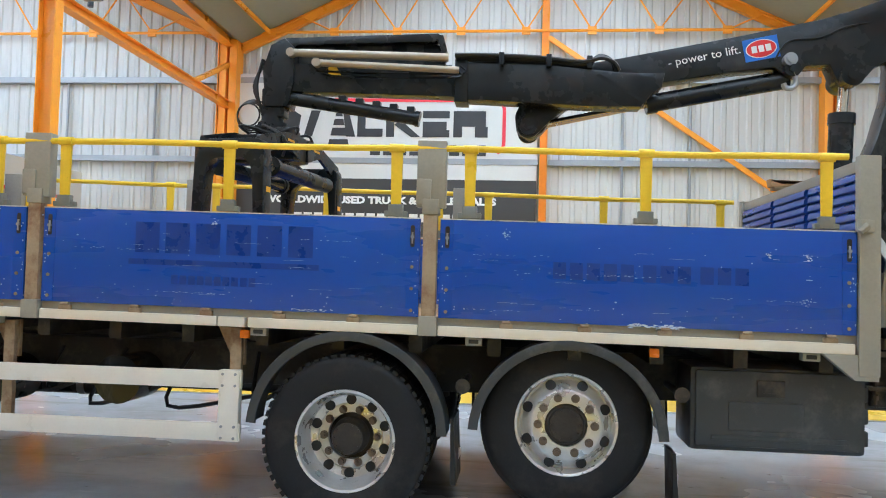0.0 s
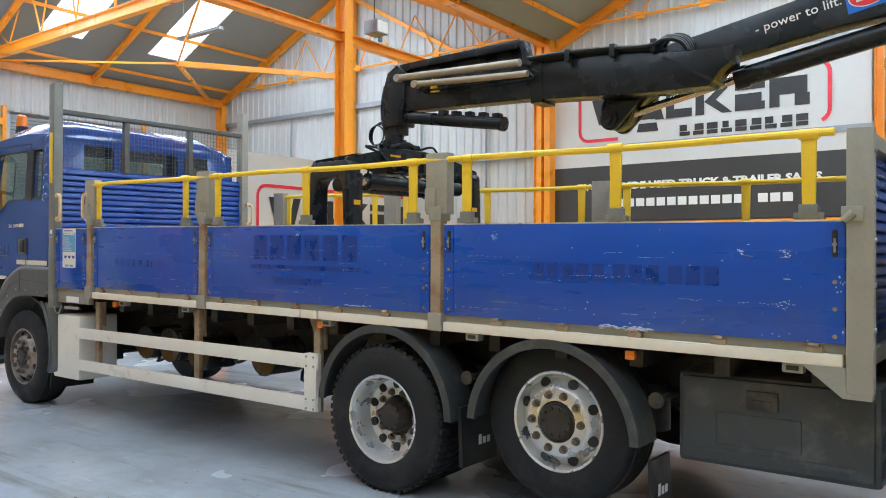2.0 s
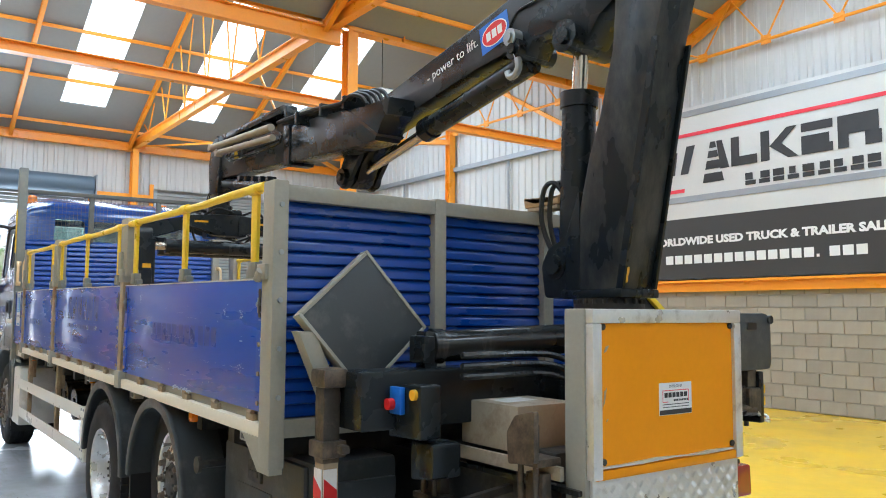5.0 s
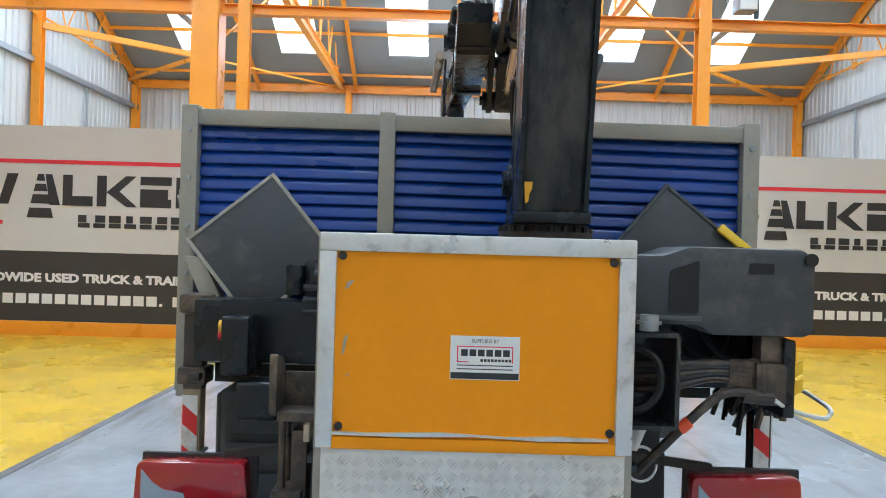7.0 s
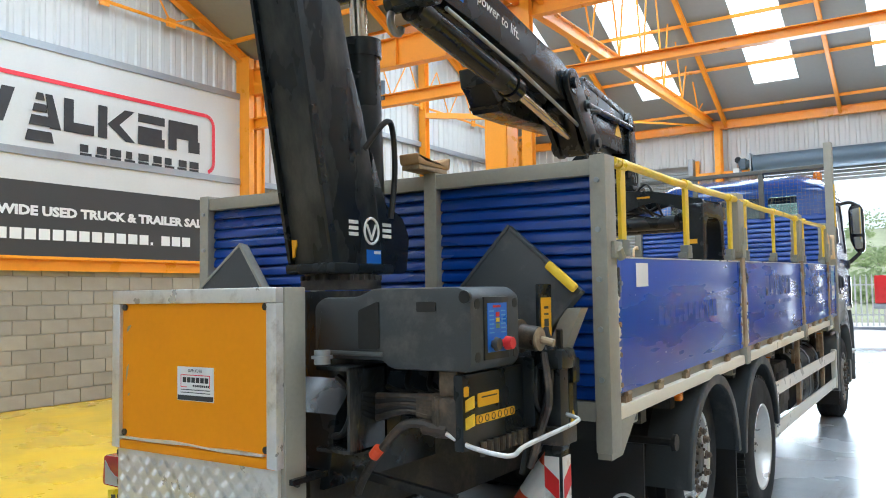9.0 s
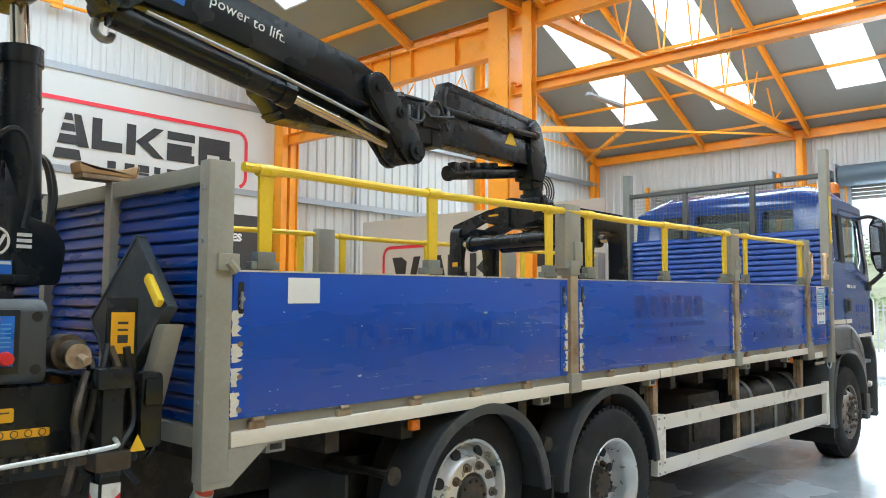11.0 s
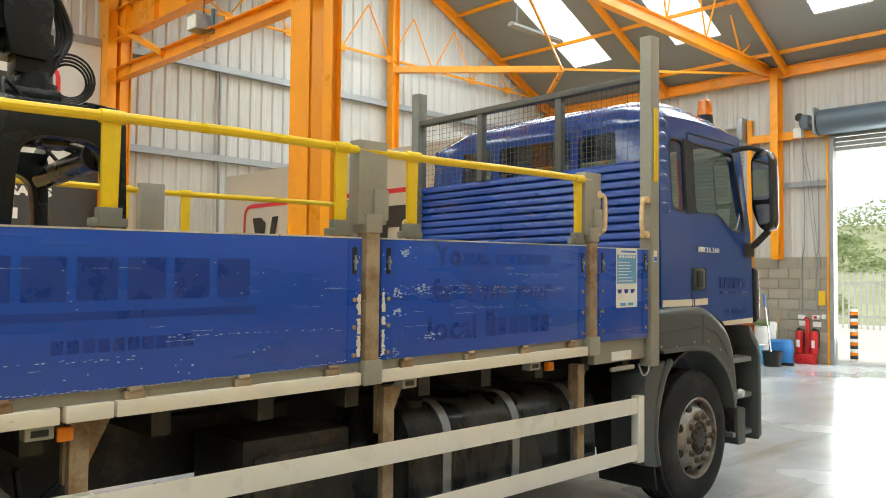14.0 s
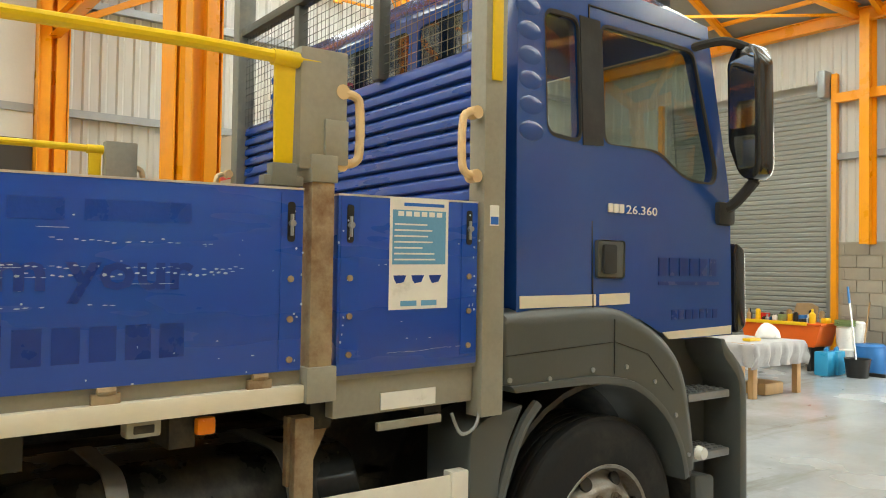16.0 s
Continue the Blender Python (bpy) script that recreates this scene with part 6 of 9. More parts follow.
# grease pipes along the boom
for yo, dz in ((-0.105, 0.0), (0.13, -0.01)):
    bm = BM()
    tube(bm, smooth_path([(3.60, by(3.6) + yo + 0.02, 3.50), (3.40, by(3.4) + yo, 3.46), (3.22, by(3.2) + yo, 3.38), (3.0, by(3.0) + yo * 0.9, 3.36), (2.9, by(2.9) + yo * 0.9, 3.22 + dz)], 5), 0.007, 6)
    cpart("grease_pipe", bm, M_CRANE, "", boom)
# outer boom cylinder below the main boom
bm = BM()
cyl(bm, (3.02, by(3.02) , 3.09), (1.98, by(1.98) , 2.90), 0.07, seg=28)
cyl(bm, (2.04, by(2.04) , 2.911), (1.96, by(1.96) , 2.896), 0.08, seg=28)
oc = cpart("boom_cylinder", bm, M_CRANE, "black boom cylinder")
bm = BM()
cyl(bm, (1.98, by(1.98) , 2.90), (1.12, by(1.12) , 2.72), 0.03, seg=16)
cpart("rod", bm, M_CHROME, "bright cylinder rod", oc)
bm = BM()
tube(bm, [(2.9, by(2.9) + 0.12, 3.10), (2.1, by(2.1) + 0.12, 2.96), (1.7, by(1.7) + 0.11, 2.88), (1.18, by(1.18) + 0.10, 2.77)], 0.011, 8)
cpart("guide_rod", bm, M_GALV, "thin steel guide rod", oc)
# elbow links and lever
for yo in (-0.115, 0.115):
    bm = BM()
    pts = arc(1.38, 3.045, 0.10, -35, 145, 8) + [(1.13, 2.93)] + arc(1.06, 2.69, 0.085, 165, 325, 8)
    prism(bm, pts, by(1.1) + yo - 0.018, by(1.1) + yo + 0.018, bevel=0.005)
    cpart("elbow_link", bm, M_CRANE, "black elbow link plate", boom)
bm = BM()
slanted(bm, rounded([(0.97, 2.66), (1.07, 2.60), (1.17, 2.66), (1.24, 2.78), (1.40, 2.88), (1.40, 2.96), (1.02, 2.92), (0.95, 2.80)], 0.04), 0.075, 0.012, 0.0, by)
cpart("elbow_lever", bm, M_CRANE, "black elbow lever", boom)
# outer boom box, folded back along the main boom's left side
def outer_slant(bm, pts, half, bevel=0.012):
    tmp = BM()
    slanted(tmp, pts, half, bevel)
    for v in tmp.verts:
        v.co.y -= 0.115 * min(max((v.co.x - 0.4) / 1.6, 0), 1)
    me = mesh_of(tmp, "tmp")
    bm.from_mesh(me)
    bpy.data.meshes.remove(me)
    return bm


def jpart(name, bm, material, label="", parent=None):
    """A part of the outer boom, whose section is shallow."""
    for v in bm.verts:
        v.co.z = 3.14 + (v.co.z - 3.19) * 0.94 - 0.03 * min(max((v.co.x - 0.5) / 1.5, 0), 1)
    return cpart(name, bm, material, label, parent)


bm = BM()
outer_slant(bm, [(2.05, 3.13), (2.03, 3.02), (1.96, 2.97), (1.88, 2.86), (1.5, 2.855), (0.96, 2.875), (0.56, 2.89), (0.53, 3.17), (0.56, 3.19), (1.09, 3.185), (1.73, 3.13)], 0.10)
jib = jpart("outer_boom", bm, M_CRANE, "black outer boom box")
bm = BM()
outer_slant(bm, [(1.92, 2.90), (1.90, 2.885), (1.55, 3.10), (1.57, 3.115)], 0.103, 0.0)
jpart("weld_seam", bm, M_CRANE, "", jib)
bm = BM()
outer_slant(bm, [(0.50, 2.865), (0.60, 2.865), (0.60, 3.205), (0.50, 3.205)], 0.11, 0.008)
jpart("boom_collar", bm, M_CRANE, "black collar with bolts", jib)
bm = BM()
outer_slant(bm, [(0.52, 2.91), (-0.80, 2.93), (-0.93, 2.97), (-0.93, 3.16), (0.52, 3.16)], 0.075)
ext = jpart("boom_extension", bm, M_CRANE, "black telescopic extension", jib)
bm = BM()
outer_slant(bm, [(-0.93, 2.80), (-0.76, 2.80), (-0.72, 3.0), (-0.72, 3.28), (-0.80, 3.36), (-0.90, 3.30), (-0.96, 3.1)], 0.10)
jpart("boom_head", bm, M_CRANE, "black boom head", jib)
for yo, z0, z1, x0, x1, r in ((-0.175, 3.215, 3.19, -0.70, 0.46, 0.032), (-0.20, 3.13, 3.085, -0.50, 0.54, 0.028), (0.10, 3.20, 3.18, -0.76, 0.46, 0.032)):
    bm = BM()
    cyl(bm, (x0, cy(x0) + yo, z0), (x1, cy(x1) + yo - 0.03, z1), r, seg=14)
    cyl(bm, (x0 - 0.02, cy(x0) + yo - 0.03, z0), (x0 - 0.02, cy(x0) + yo + 0.03, z0), 0.035, seg=14)
    jpart("extension_rod", bm, M_HOSE_TUBE if yo < 0 else M_CRANE, "tan hydraulic extension cylinder" if yo < 0 else "black hydraulic extension cylinder", jib)
for x0, x1, z in ((-0.50, 0.50, 3.085), (-0.45, 0.48, 3.05)):
    bm = BM()
    tube(bm, smooth_path([(x0, cy(x0) - 0.12, 3.13), (x0 + 0.03, cy(x0) - 0.12, z), (x1, cy(x1) - 0.17, z - 0.01), (x1 + 0.05, cy(x1) - 0.17, z + 0.05)], 4), 0.009, 6)
    jpart("steel_pipe", bm, M_CRANE, "thin black pipe", jib)
bm = BM()
outer_slant(bm, [(-0.93, 3.18), (-0.86, 3.34), (-0.80, 3.375), (0.36, 3.435), (0.40, 3.40), (0.34, 3.365), (-0.70, 3.32), (-0.82, 3.26)], 0.05, 0.006)
outer_slant(bm, [(0.34, 3.43), (0.40, 3.42), (0.43, 3.30), (0.42, 3.22), (0.38, 3.22), (0.385, 3.30)], 0.05, 0.004)
jpart("hose_guide", bm, M_CRANE, "black hose guide rail", jib)
bm = BM()
prism(bm, rounded([(-0.82, 3.15), (-0.80, 3.30), (-0.70, 3.335), (0.34, 3.375), (0.40, 3.34), (0.42, 3.15)], 0.03), 0.03, 0.045, bevel=0.004)
for v in bm.verts:
    v.co.y += cy(v.co.x)
jpart("guide_plate", bm, M_CRANE_WORN, "black plate under the hose guide", jib)
for k in range(5):
    yo = -0.17 + 0.045 * k
    bm = BM()
    tube(bm, smooth_path([(0.50, cy(.5) + yo, 3.225), (0.7, cy(.7) + yo, 3.232), (1.1, cy(1.1) + yo - 0.02, 3.225), (1.45, cy(1.45) + yo - 0.03, 3.20 + 0.012 * (k % 2)), (1.58, cy(1.6) + yo - 0.03 - 0.02 * (k % 3), 3.235 + 0.016 * k), (1.68, cy(1.7) + yo - 0.01, 3.21 + 0.016 * k), (1.72, cy(1.8) + yo, 3.15)], 5), 0.016, 6)
    jpart("hose", bm, M_BLACK, "black hydraulic hose on the boom", jib)
for x in (0.85, 1.2, 1.5):
    bm = BM()
    box(bm, x - 0.02, x + 0.02, cy(x) - 0.21, cy(x) + 0.02, 3.15, 3.25, 0.006)
    jpart("hose_clamp", bm, M_CRANE, "", jib)
random.seed(21)
for k in range(9):
    x = random.uniform(0.35, 1.0)
    y = cy(x) + random.uniform(0.06, 0.16)
    bm = BM()
    tube(bm, smooth_path([(x, y, random.uniform(3.05, 3.2)), (x + 0.06, y + 0.05, random.uniform(2.95, 3.2)), (x + 0.16, y + 0.04, random.uniform(3.0, 3.22)), (x + 0.25, y, random.uniform(3.0, 3.15))], 5), 0.012, 6)
    jpart("hose", bm, M_BLACK, "", jib)
bm = BM()
box(bm, 0.55, 0.72, cy(.6) + 0.02, cy(.6) + 0.12, 3.0, 3.16, 0.01)
jpart("valve_block", bm, M_CHASSIS, "dark valve block", jib)
bm = BM()
cyl(bm, (-0.78, cy(-0.8) - 0.03, 2.855), (0.23, cy(0.2) - 0.06, 2.705), 0.052, seg=24)
cyl(bm, (0.21, cy(0.2) - 0.06, 2.708), (0.24, cy(0.2) - 0.06, 2.703), 0.06, seg=24)
tcy = cpart("tilt_cylinder", bm, M_CRANE, "black cylinder under the boom tip", jib)
for k in range(5):
    x = -0.35 + k * 0.13
    bm = BM()
    box(bm, x - 0.03, x + 0.03, cy(x) - 0.09, cy(x) - 0.01, 2.79 - 0.14 * (x + .35), 2.87 - 0.14 * (x + .35), 0.008)
    part("fitting", bm, M_CRANE, jib)
# maker's oval and lettering on both sides
for s in (-1, 1):
    m = Matrix.Translation((2.80, by(2.80) + s * 0.0905, 3.305)) @ Matrix.Rotation(math.atan(-0.008), 4, "Z") @ Matrix.Rotation(radians(-11), 4, "Y")
    bm = BM()
    box(bm, -0.13, 0.13, -0.0015, 0.0015, -0.085, 0.085, m=m)
    pl = cpart("blue_badge", bm, M_DECAL_BLUE, "blue badge with a red oval", boom)
    ring = [(0.108 * math.cos(i * math.pi / 16), 0.064 * math.sin(i * math.pi / 16)) for i in range(32)]
    bm = BM()
    prism(bm, [(x * 1.07, z * 1.1) for x, z in ring], -0.0022, 0.0022)
    bmesh.ops.transform(bm, matrix=m, verts=bm.verts)
    cpart("oval_rim", bm, M_DECAL_WHITE, "white rim of the oval", boom)
    bm = BM()
    prism(bm, ring, -0.003, 0.003)
    bmesh.ops.transform(bm, matrix=m, verts=bm.verts)
    cpart("oval", bm, M_RED, "red oval", boom)
    for k in range(3):
        bm = BM()
        box(bm, -0.072 + k * 0.052, -0.032 + k * 0.052, -0.0037, 0.0037, -0.026, 0.026, m=m)
        cpart("oval_block", bm, M_DECAL_WHITE, "white block on the oval", boom)
    rot = Matrix.Rotation(math.atan(-0.008), 4, "Z") @ Matrix.Rotation(radians(-11), 4, "Y")
    if s < 0:
        tm = Matrix.Translation((2.12, by(2.12) - 0.0935, 3.168)) @ rot @ Matrix.Rotation(radians(90), 4, "X")
    else:
        tm = Matrix.Translation((2.60, by(2.60) + 0.0935, 3.262)) @ rot @ Matrix.Rotation(radians(180), 4, "Z") @ Matrix.Rotation(radians(90), 4, "X")
    text_mesh("slogan", "- power to lift.", M_DECAL_WHITE, tm, 0.088, boom, 0.0006, "LEFT", 0.0, 0.54)
# hook on the boom
bm = BM()
y = by(3.02) - 0.12
tube(bm, smooth_path([(3.00, y, 3.22), (3.00, y, 3.15), (3.035, y, 3.09), (3.045, y, 3.03), (3.01, y, 2.995), (2.97, y, 3.0), (2.955, y, 3.03)], 5), 0.021, 8)
cyl(bm, (3.0, y - 0.03, 3.21), (3.0, y + 0.05, 3.21), 0.05, seg=18)
cyl(bm, (3.0, y - 0.045, 3.21), (3.0, y - 0.03, 3.21), 0.028, seg=14)
cpart("hook", bm, M_GALV, "grey steel lifting hook", boom)
# lower end: rotator and hoses
bm = BM()
box(bm, -0.97, -0.79, cy(-0.9) - 0.07, cy(-0.9) + 0.07, 2.70, 2.92, 0.015)
cyl(bm, (-0.90, cy(-0.9), 2.52), (-0.90, cy(-0.9), 2.72), 0.085, seg=24)
cyl(bm, (-0.90, cy(-0.9), 2.60), (-0.90, cy(-0.9), 2.66), 0.11, seg=24)
cpart("rotator", bm, M_CRANE, "black rotator", jib)
for k in range(4):
    bm = BM()
    r = 0.088 + 0.013 * k
    tube(bm, [(-1.08 + 0.006 * k + r * math.cos(a), cy(-1) - 0.03 + 0.02 * k, 2.72 + r * math.sin(a)) for a in [i * math.pi / 12 for i in range(24)]], 0.007, 6, True)
    tube(bm, smooth_path([(-0.98, cy(-1) - 0.03 + 0.02 * k, 3.15), (-1.02 - 0.015 * k, cy(-1) - 0.03 + 0.02 * k, 2.95), (-0.98, cy(-1) - 0.03 + 0.02 * k, 2.75), (-0.93, cy(-1), 2.62)], 5), 0.012, 6)
    cpart("hose_loop", bm, M_BLACK, "looped black hose", jib)

# ---- grab hanging from the crane ----
grab = thing("brick_grab", -0.9, 0, 1.9, "black hydraulic block grab with two forked arms, hanging over the bed", "grab")
G0 = Vector((-0.86, -0.04, 2.45))
rotg = Matrix.Translation(G0) @ Matrix.Rotation(radians(-6), 4, "Z")
bm = BM()
box(bm, -0.20, 0.20, -0.16, 0.16, -0.09, 0.11, 0.025)
box(bm, -0.14, 0.14, -0.13, 0.13, 0.10, 0.17, 0.03)
for qy in (-1, 1):
    box(bm, -0.21, 0.21, *sorted((qy * 0.34, qy * 0.40)), 0.01, 0.06, 0.01)
bmesh.ops.transform(bm, matrix=rotg, verts=bm.verts)
xb = part("cross_beam", bm, M_CRANE, grab, "black cross beam")
for s in (-1, 1):
    y0, y1 = sorted((s * 0.63, s * 0.80))
    # arm: an arched frame, two legs under a deep head
    arch = [(-0.19, -0.64), (-0.175, -0.34)] + arc(-0.065, -0.27, 0.10, 170, 90, 6) + arc(0.065, -0.27, 0.10, 90, 10, 6) + [(0.175, -0.34), (0.19, -0.64)]
    outline = [(-0.265, -0.64), (-0.25, -0.12)] + arc(-0.19, -0.10, 0.06, 180, 90, 4) + arc(0.19, -0.10, 0.06, 90, 0, 4) + [(0.25, -0.12), (0.265, -0.64)] + arch[::-1]
    bm = BM()
    prism(bm, outline, y0 + (0.04 if s > 0 else 0.0), y1 - (0.0 if s > 0 else 0.04), bevel=0.012)
    bmesh.ops.transform(bm, matrix=rotg, verts=bm.verts)
    arm = part("grab_arm", bm, M_CRANE, grab, "black arched grab arm")
    for xx in (-0.205, 0.205):
        bm = BM()
        box(bm, xx * 1.09 - 0.025, xx * 1.09 + 0.025, y0 + 0.015, y1 - 0.015, -0.62, -0.14, 0.012)
        bmesh.ops.transform(bm, matrix=rotg, verts=bm.verts)
        part("leg_stiffener", bm, M_CRANE, arm)
        bm = BM()
        prism(bm, rounded([(s * 0.08, 0.10), (s * 0.34, 0.085), (s * 0.79, -0.02), (s * 0.80, -0.13), (s * 0.64, -0.11), (s * 0.34, -0.01), (s * 0.08, -0.08)], 0.02), xx - 0.013, xx + 0.013, axis="x")
        bmesh.ops.transform(bm, matrix=rotg, verts=bm.verts)
        part("side_plate", bm, M_CRANE, arm, "sloping black side plate")
        bm = BM()
        qx = math.copysign(1, xx)
        box(bm, *sorted((xx + qx * 0.049, xx + qx * 0.053)), (y0 + y1) / 2 - 0.035, (y0 + y1) / 2 + 0.035, -0.46, -0.36)
        bmesh.ops.transform(bm, matrix=rotg, verts=bm.verts)
        part("warning_label", bm, M_AMBER_LABEL, arm, "small amber warning label")
    bm = BM()
    box(bm, -0.05, 0.08, *sorted((s * 0.25, s * 0.40)), -0.005, 0.012, m=Matrix.Translation((0.2195, 0, 0.03)) @ Matrix.Diagonal((0.02, 0.8, 1, 1)))
    bmesh.ops.transform(bm, matrix=rotg, verts=bm.verts)
    part("rating_label", bm, M_AMBER_LABEL, xb, "thin amber rating label")
    bm = BM()
    box(bm, -0.06, 0.06, *sorted((s * 0.50, s * 0.66)), -0.19, -0.11, 0.02)
    bmesh.ops.transform(bm, matrix=rotg, verts=bm.verts)
    part("slide_sleeve", bm, M_CRANE, arm)
for x, q in ((-0.2, 1), (0.2, -1)):
    bm = BM()
    cyl(bm, (x, -0.55, -0.20), (x, 0.55, -0.20), 0.06, seg=20)
    cyl(bm, (x, q * 0.52, -0.20), (x, q * 0.56, -0.20), 0.07, seg=20)
    bmesh.ops.transform(bm, matrix=rotg, verts=bm.verts)
    gc = part("grab_cylinder", bm, M_CRANE, grab, "black grab cylinder")
    bm = BM()
    cyl(bm, (x, q * 0.3, -0.20), (x, q * 0.75, -0.20), 0.035, seg=16)
    bmesh.ops.transform(bm, matrix=rotg, verts=bm.verts)
    part("rod", bm, M_CHROME, gc, "bright cylinder rod")
random.seed(5)
for k in range(6):
    bm = BM()
    tube(bm, smooth_path([(random.uniform(-.1, .1), random.uniform(-.2, .2), 0.1), (random.uniform(-.25, .25), random.uniform(-.3, .3), 0.16), (random.uniform(-.25, .25), random.uniform(-.4, .4), 0.0), (random.choice((-.2, .2)), random.uniform(-.4, .4), -0.15)], 6), 0.011, 6)
    bmesh.ops.transform(bm, matrix=rotg, verts=bm.verts)
    part("hose", bm, M_BLACK, grab)

# ---- crane frame at the tail: beams, legs, box ----
bm = BM()
box(bm, 3.27, 3.47, -1.06, 0.05, 1.20, 1.44, 0.015)
cpart("outrigger_beam", bm, M_CRANE, "black outrigger beam across the tail")
bm = BM()
box(bm, 3.24, 3.46, 0.05, 1.12, 1.15, 1.42, 0.015)
cpart("outrigger_beam", bm, M_CRANE, "black outrigger beam across the tail")
bm = BM()
box(bm, 3.30, 3.42, -0.72, -0.66, 1.46, 1.58, 0.01)
cpart("beam_stop", bm, M_CRANE)
for s in (-1, 1):
    y = -1.107 if s < 0 else 1.165
    xl = 3.275 if s < 0 else 3.37
    bm = BM()
    box(bm, xl - 0.04, xl + 0.04, y - 0.04, y + 0.04, 1.06, 1.45 if s < 0 else 1.40, 0.012)
    box(bm, xl - 0.06, xl + 0.07, y - 0.055, y + 0.065, 1.37, 1.45, 0.02)
    leg = cpart("outrigger_leg", bm, M_OILY if s < 0 else M_CRANE, "worn outrigger leg with red and white marking strips")
    bm = BM()
    box(bm, xl - 0.065, xl + 0.065, y - 0.055, y + 0.06, 1.085, 1.155, 0.012)
    box(bm, xl - 0.03, xl + 0.11, y - s * 0.03 - 0.02, y - s * 0.03 + 0.02, 1.105, 1.14, 0.010)
    part("leg_collar", bm, M_OILY, leg, "worn clamp collar")
    bm = BM()
    box(bm, xl - 0.04, xl + 0.038, y - 0.036, y + 0.036, 0.30, 1.07, 0.008)
    part("leg_tube", bm, M_RUST if s < 0 else M_CRANE, leg)
    for zz in (0.40, 0.80):
        bm = BM()
        box(bm, xl - 0.05, xl + 0.05, y - 0.048, y + 0.048, zz, zz + 0.014, 0.004)
        box(bm, xl + 0.04, xl + 0.10, y - 0.02, y - 0.008, zz, zz + 0.014, 0.004)
        part("clip", bm, M_GALV, leg, "steel clip")
    for face in (0, 1):
        bm = BM()
        if face:
            box(bm, xl + 0.038, xl + 0.042, y - 0.034, y + 0.026, 0.36, 1.04)
        else:
            box(bm, xl - 0.036, xl + 0.03, y + s * 0.036, y + s * 0.04, 0.36, 1.04)
        part("marking_strip", bm, M_STRIP, leg, "dirty white marking strip")
        for k in range(4):
            z = 0.38 + k * 0.165
            bm = BM()
            if face:
                prism(bm, [(y - 0.034, z + 0.05), (y + 0.026, z), (y + 0.026, z + 0.08), (y - 0.034, z + 0.13)], xl + 0.0422, xl + 0.0435, axis="x")
            else:
                prism(bm, [(xl - 0.036, z + 0.05), (xl + 0.03, z), (xl + 0.03, z + 0.08), (xl - 0.036, z + 0.13)], y + s * 0.0402, y + s * 0.0415)
            part("red_band", bm, M_RED, leg, "red diagonal band")
    # square stabiliser plate stowed on its corner
    yc, zc = s * 0.87, 1.64
    m = Matrix.Translation((3.16, yc, zc)) @ Matrix.Rotation(radians(-8), 4, "Y") @ Matrix.Rotation(radians(-40 * s), 4, "X")
    bm = BM()
    box(bm, -0.014, 0.014, -0.225, 0.225, -0.225, 0.225, 0.005, m=m)
    dm = cpart("stabiliser_plate", bm, M_PLASTIC, "dark square stabiliser plate standing on its corner")
    for q in (-1, 1):
        bm = BM()
        box(bm, -0.045 if s < 0 else -0.03, 0.018, q * 0.225 - 0.008, q * 0.225 + 0.008, -0.233, 0.233, 0.003, m=m)
        part("plate_rim", bm, M_KHAKI if s < 0 else M_PLASTIC, dm, "scuffed rim of the plate")
        bm = BM()
        box(bm, -0.045 if s < 0 else -0.03, 0.018, -0.216, 0.216, q * 0.225 - 0.008, q * 0.225 + 0.008, 0.003, m=m)
        part("plate_rim", bm, M_KHAKI if s < 0 else M_PLASTIC, dm, "scuffed rim of the plate")
    bm = BM()
    prism(bm, [(s * 1.20, 1.60), (s * 1.12, 1.60), (s * 0.98, 1.30), (s * 1.06, 1.28)], 3.10, 3.18, axis="x", bevel=0.01)
    part("plate_mount", bm, M_KHAKI, dm, "grey-green support arm")
    if s > 0:
        bm = BM()
        box(bm, 0.025, 0.055, 0.05, 0.22, 0.205, 0.245, 0.012, m=m)
        part("yellow_grip", bm, M_HANDRAIL, dm, "yellow grip on the plate")
# slew cylinder and pipework left of the column
bm = BM()
cyl(bm, (3.30, -0.58, 1.53), (3.46, 0.12, 1.56), 0.072, seg=28)
cyl(bm, (3.295, -0.60, 1.53), (3.305, -0.55, 1.53), 0.08, seg=28)
box(bm, 3.26, 3.34, -0.66, -0.59, 1.42, 1.60, 0.015)
cpart("slew_cylinder", bm, M_CRANE_GLOSS, "black slewing cylinder")
for k in range(3):
    bm = BM()
    tube(bm, smooth_path([(3.56, -0.62, 1.50 - k * 0.045), (3.58, -0.2, 1.50 - k * 0.045), (3.60, -0.05, 1.47 - k * 0.045), (3.62, 0.05, 1.42 - k * 0.045)], 4), 0.015, 8)
    cpart("hydraulic_pipe", bm, M_CRANE_GLOSS, "black hydraulic pipe")
bm = BM()
box(bm, 3.40, 3.78, -0.50, -0.16, 1.11, 1.30, 0.008)
vb = cpart("steel_box", bm, M_TAN_BOX, "tan-grey steel box with a paper label")
bm = BM()
box(bm, 3.52, 3.64, -0.44, -0.26, 1.30, 1.3015)
part("paper_label", bm, M_DECAL_WHITE, vb, "white paper label")
bm = BM()
prism(bm, rounded([(3.88, 1.10), (3.87, 1.22), (3.92, 1.29), (4.03, 1.315), (4.03, 1.12)], 0.015), -0.64, -0.615, bevel=0.004)
box(bm, 3.89, 4.02, -0.615, -0.49, 1.10, 1.13, 0.006)
box(bm, 3.875, 3.90, -0.615, -0.49, 1.11, 1.24, 0.006)
cpart("tow_lug", bm, M_OILY, "greasy dark steel bracket")
bm = BM()
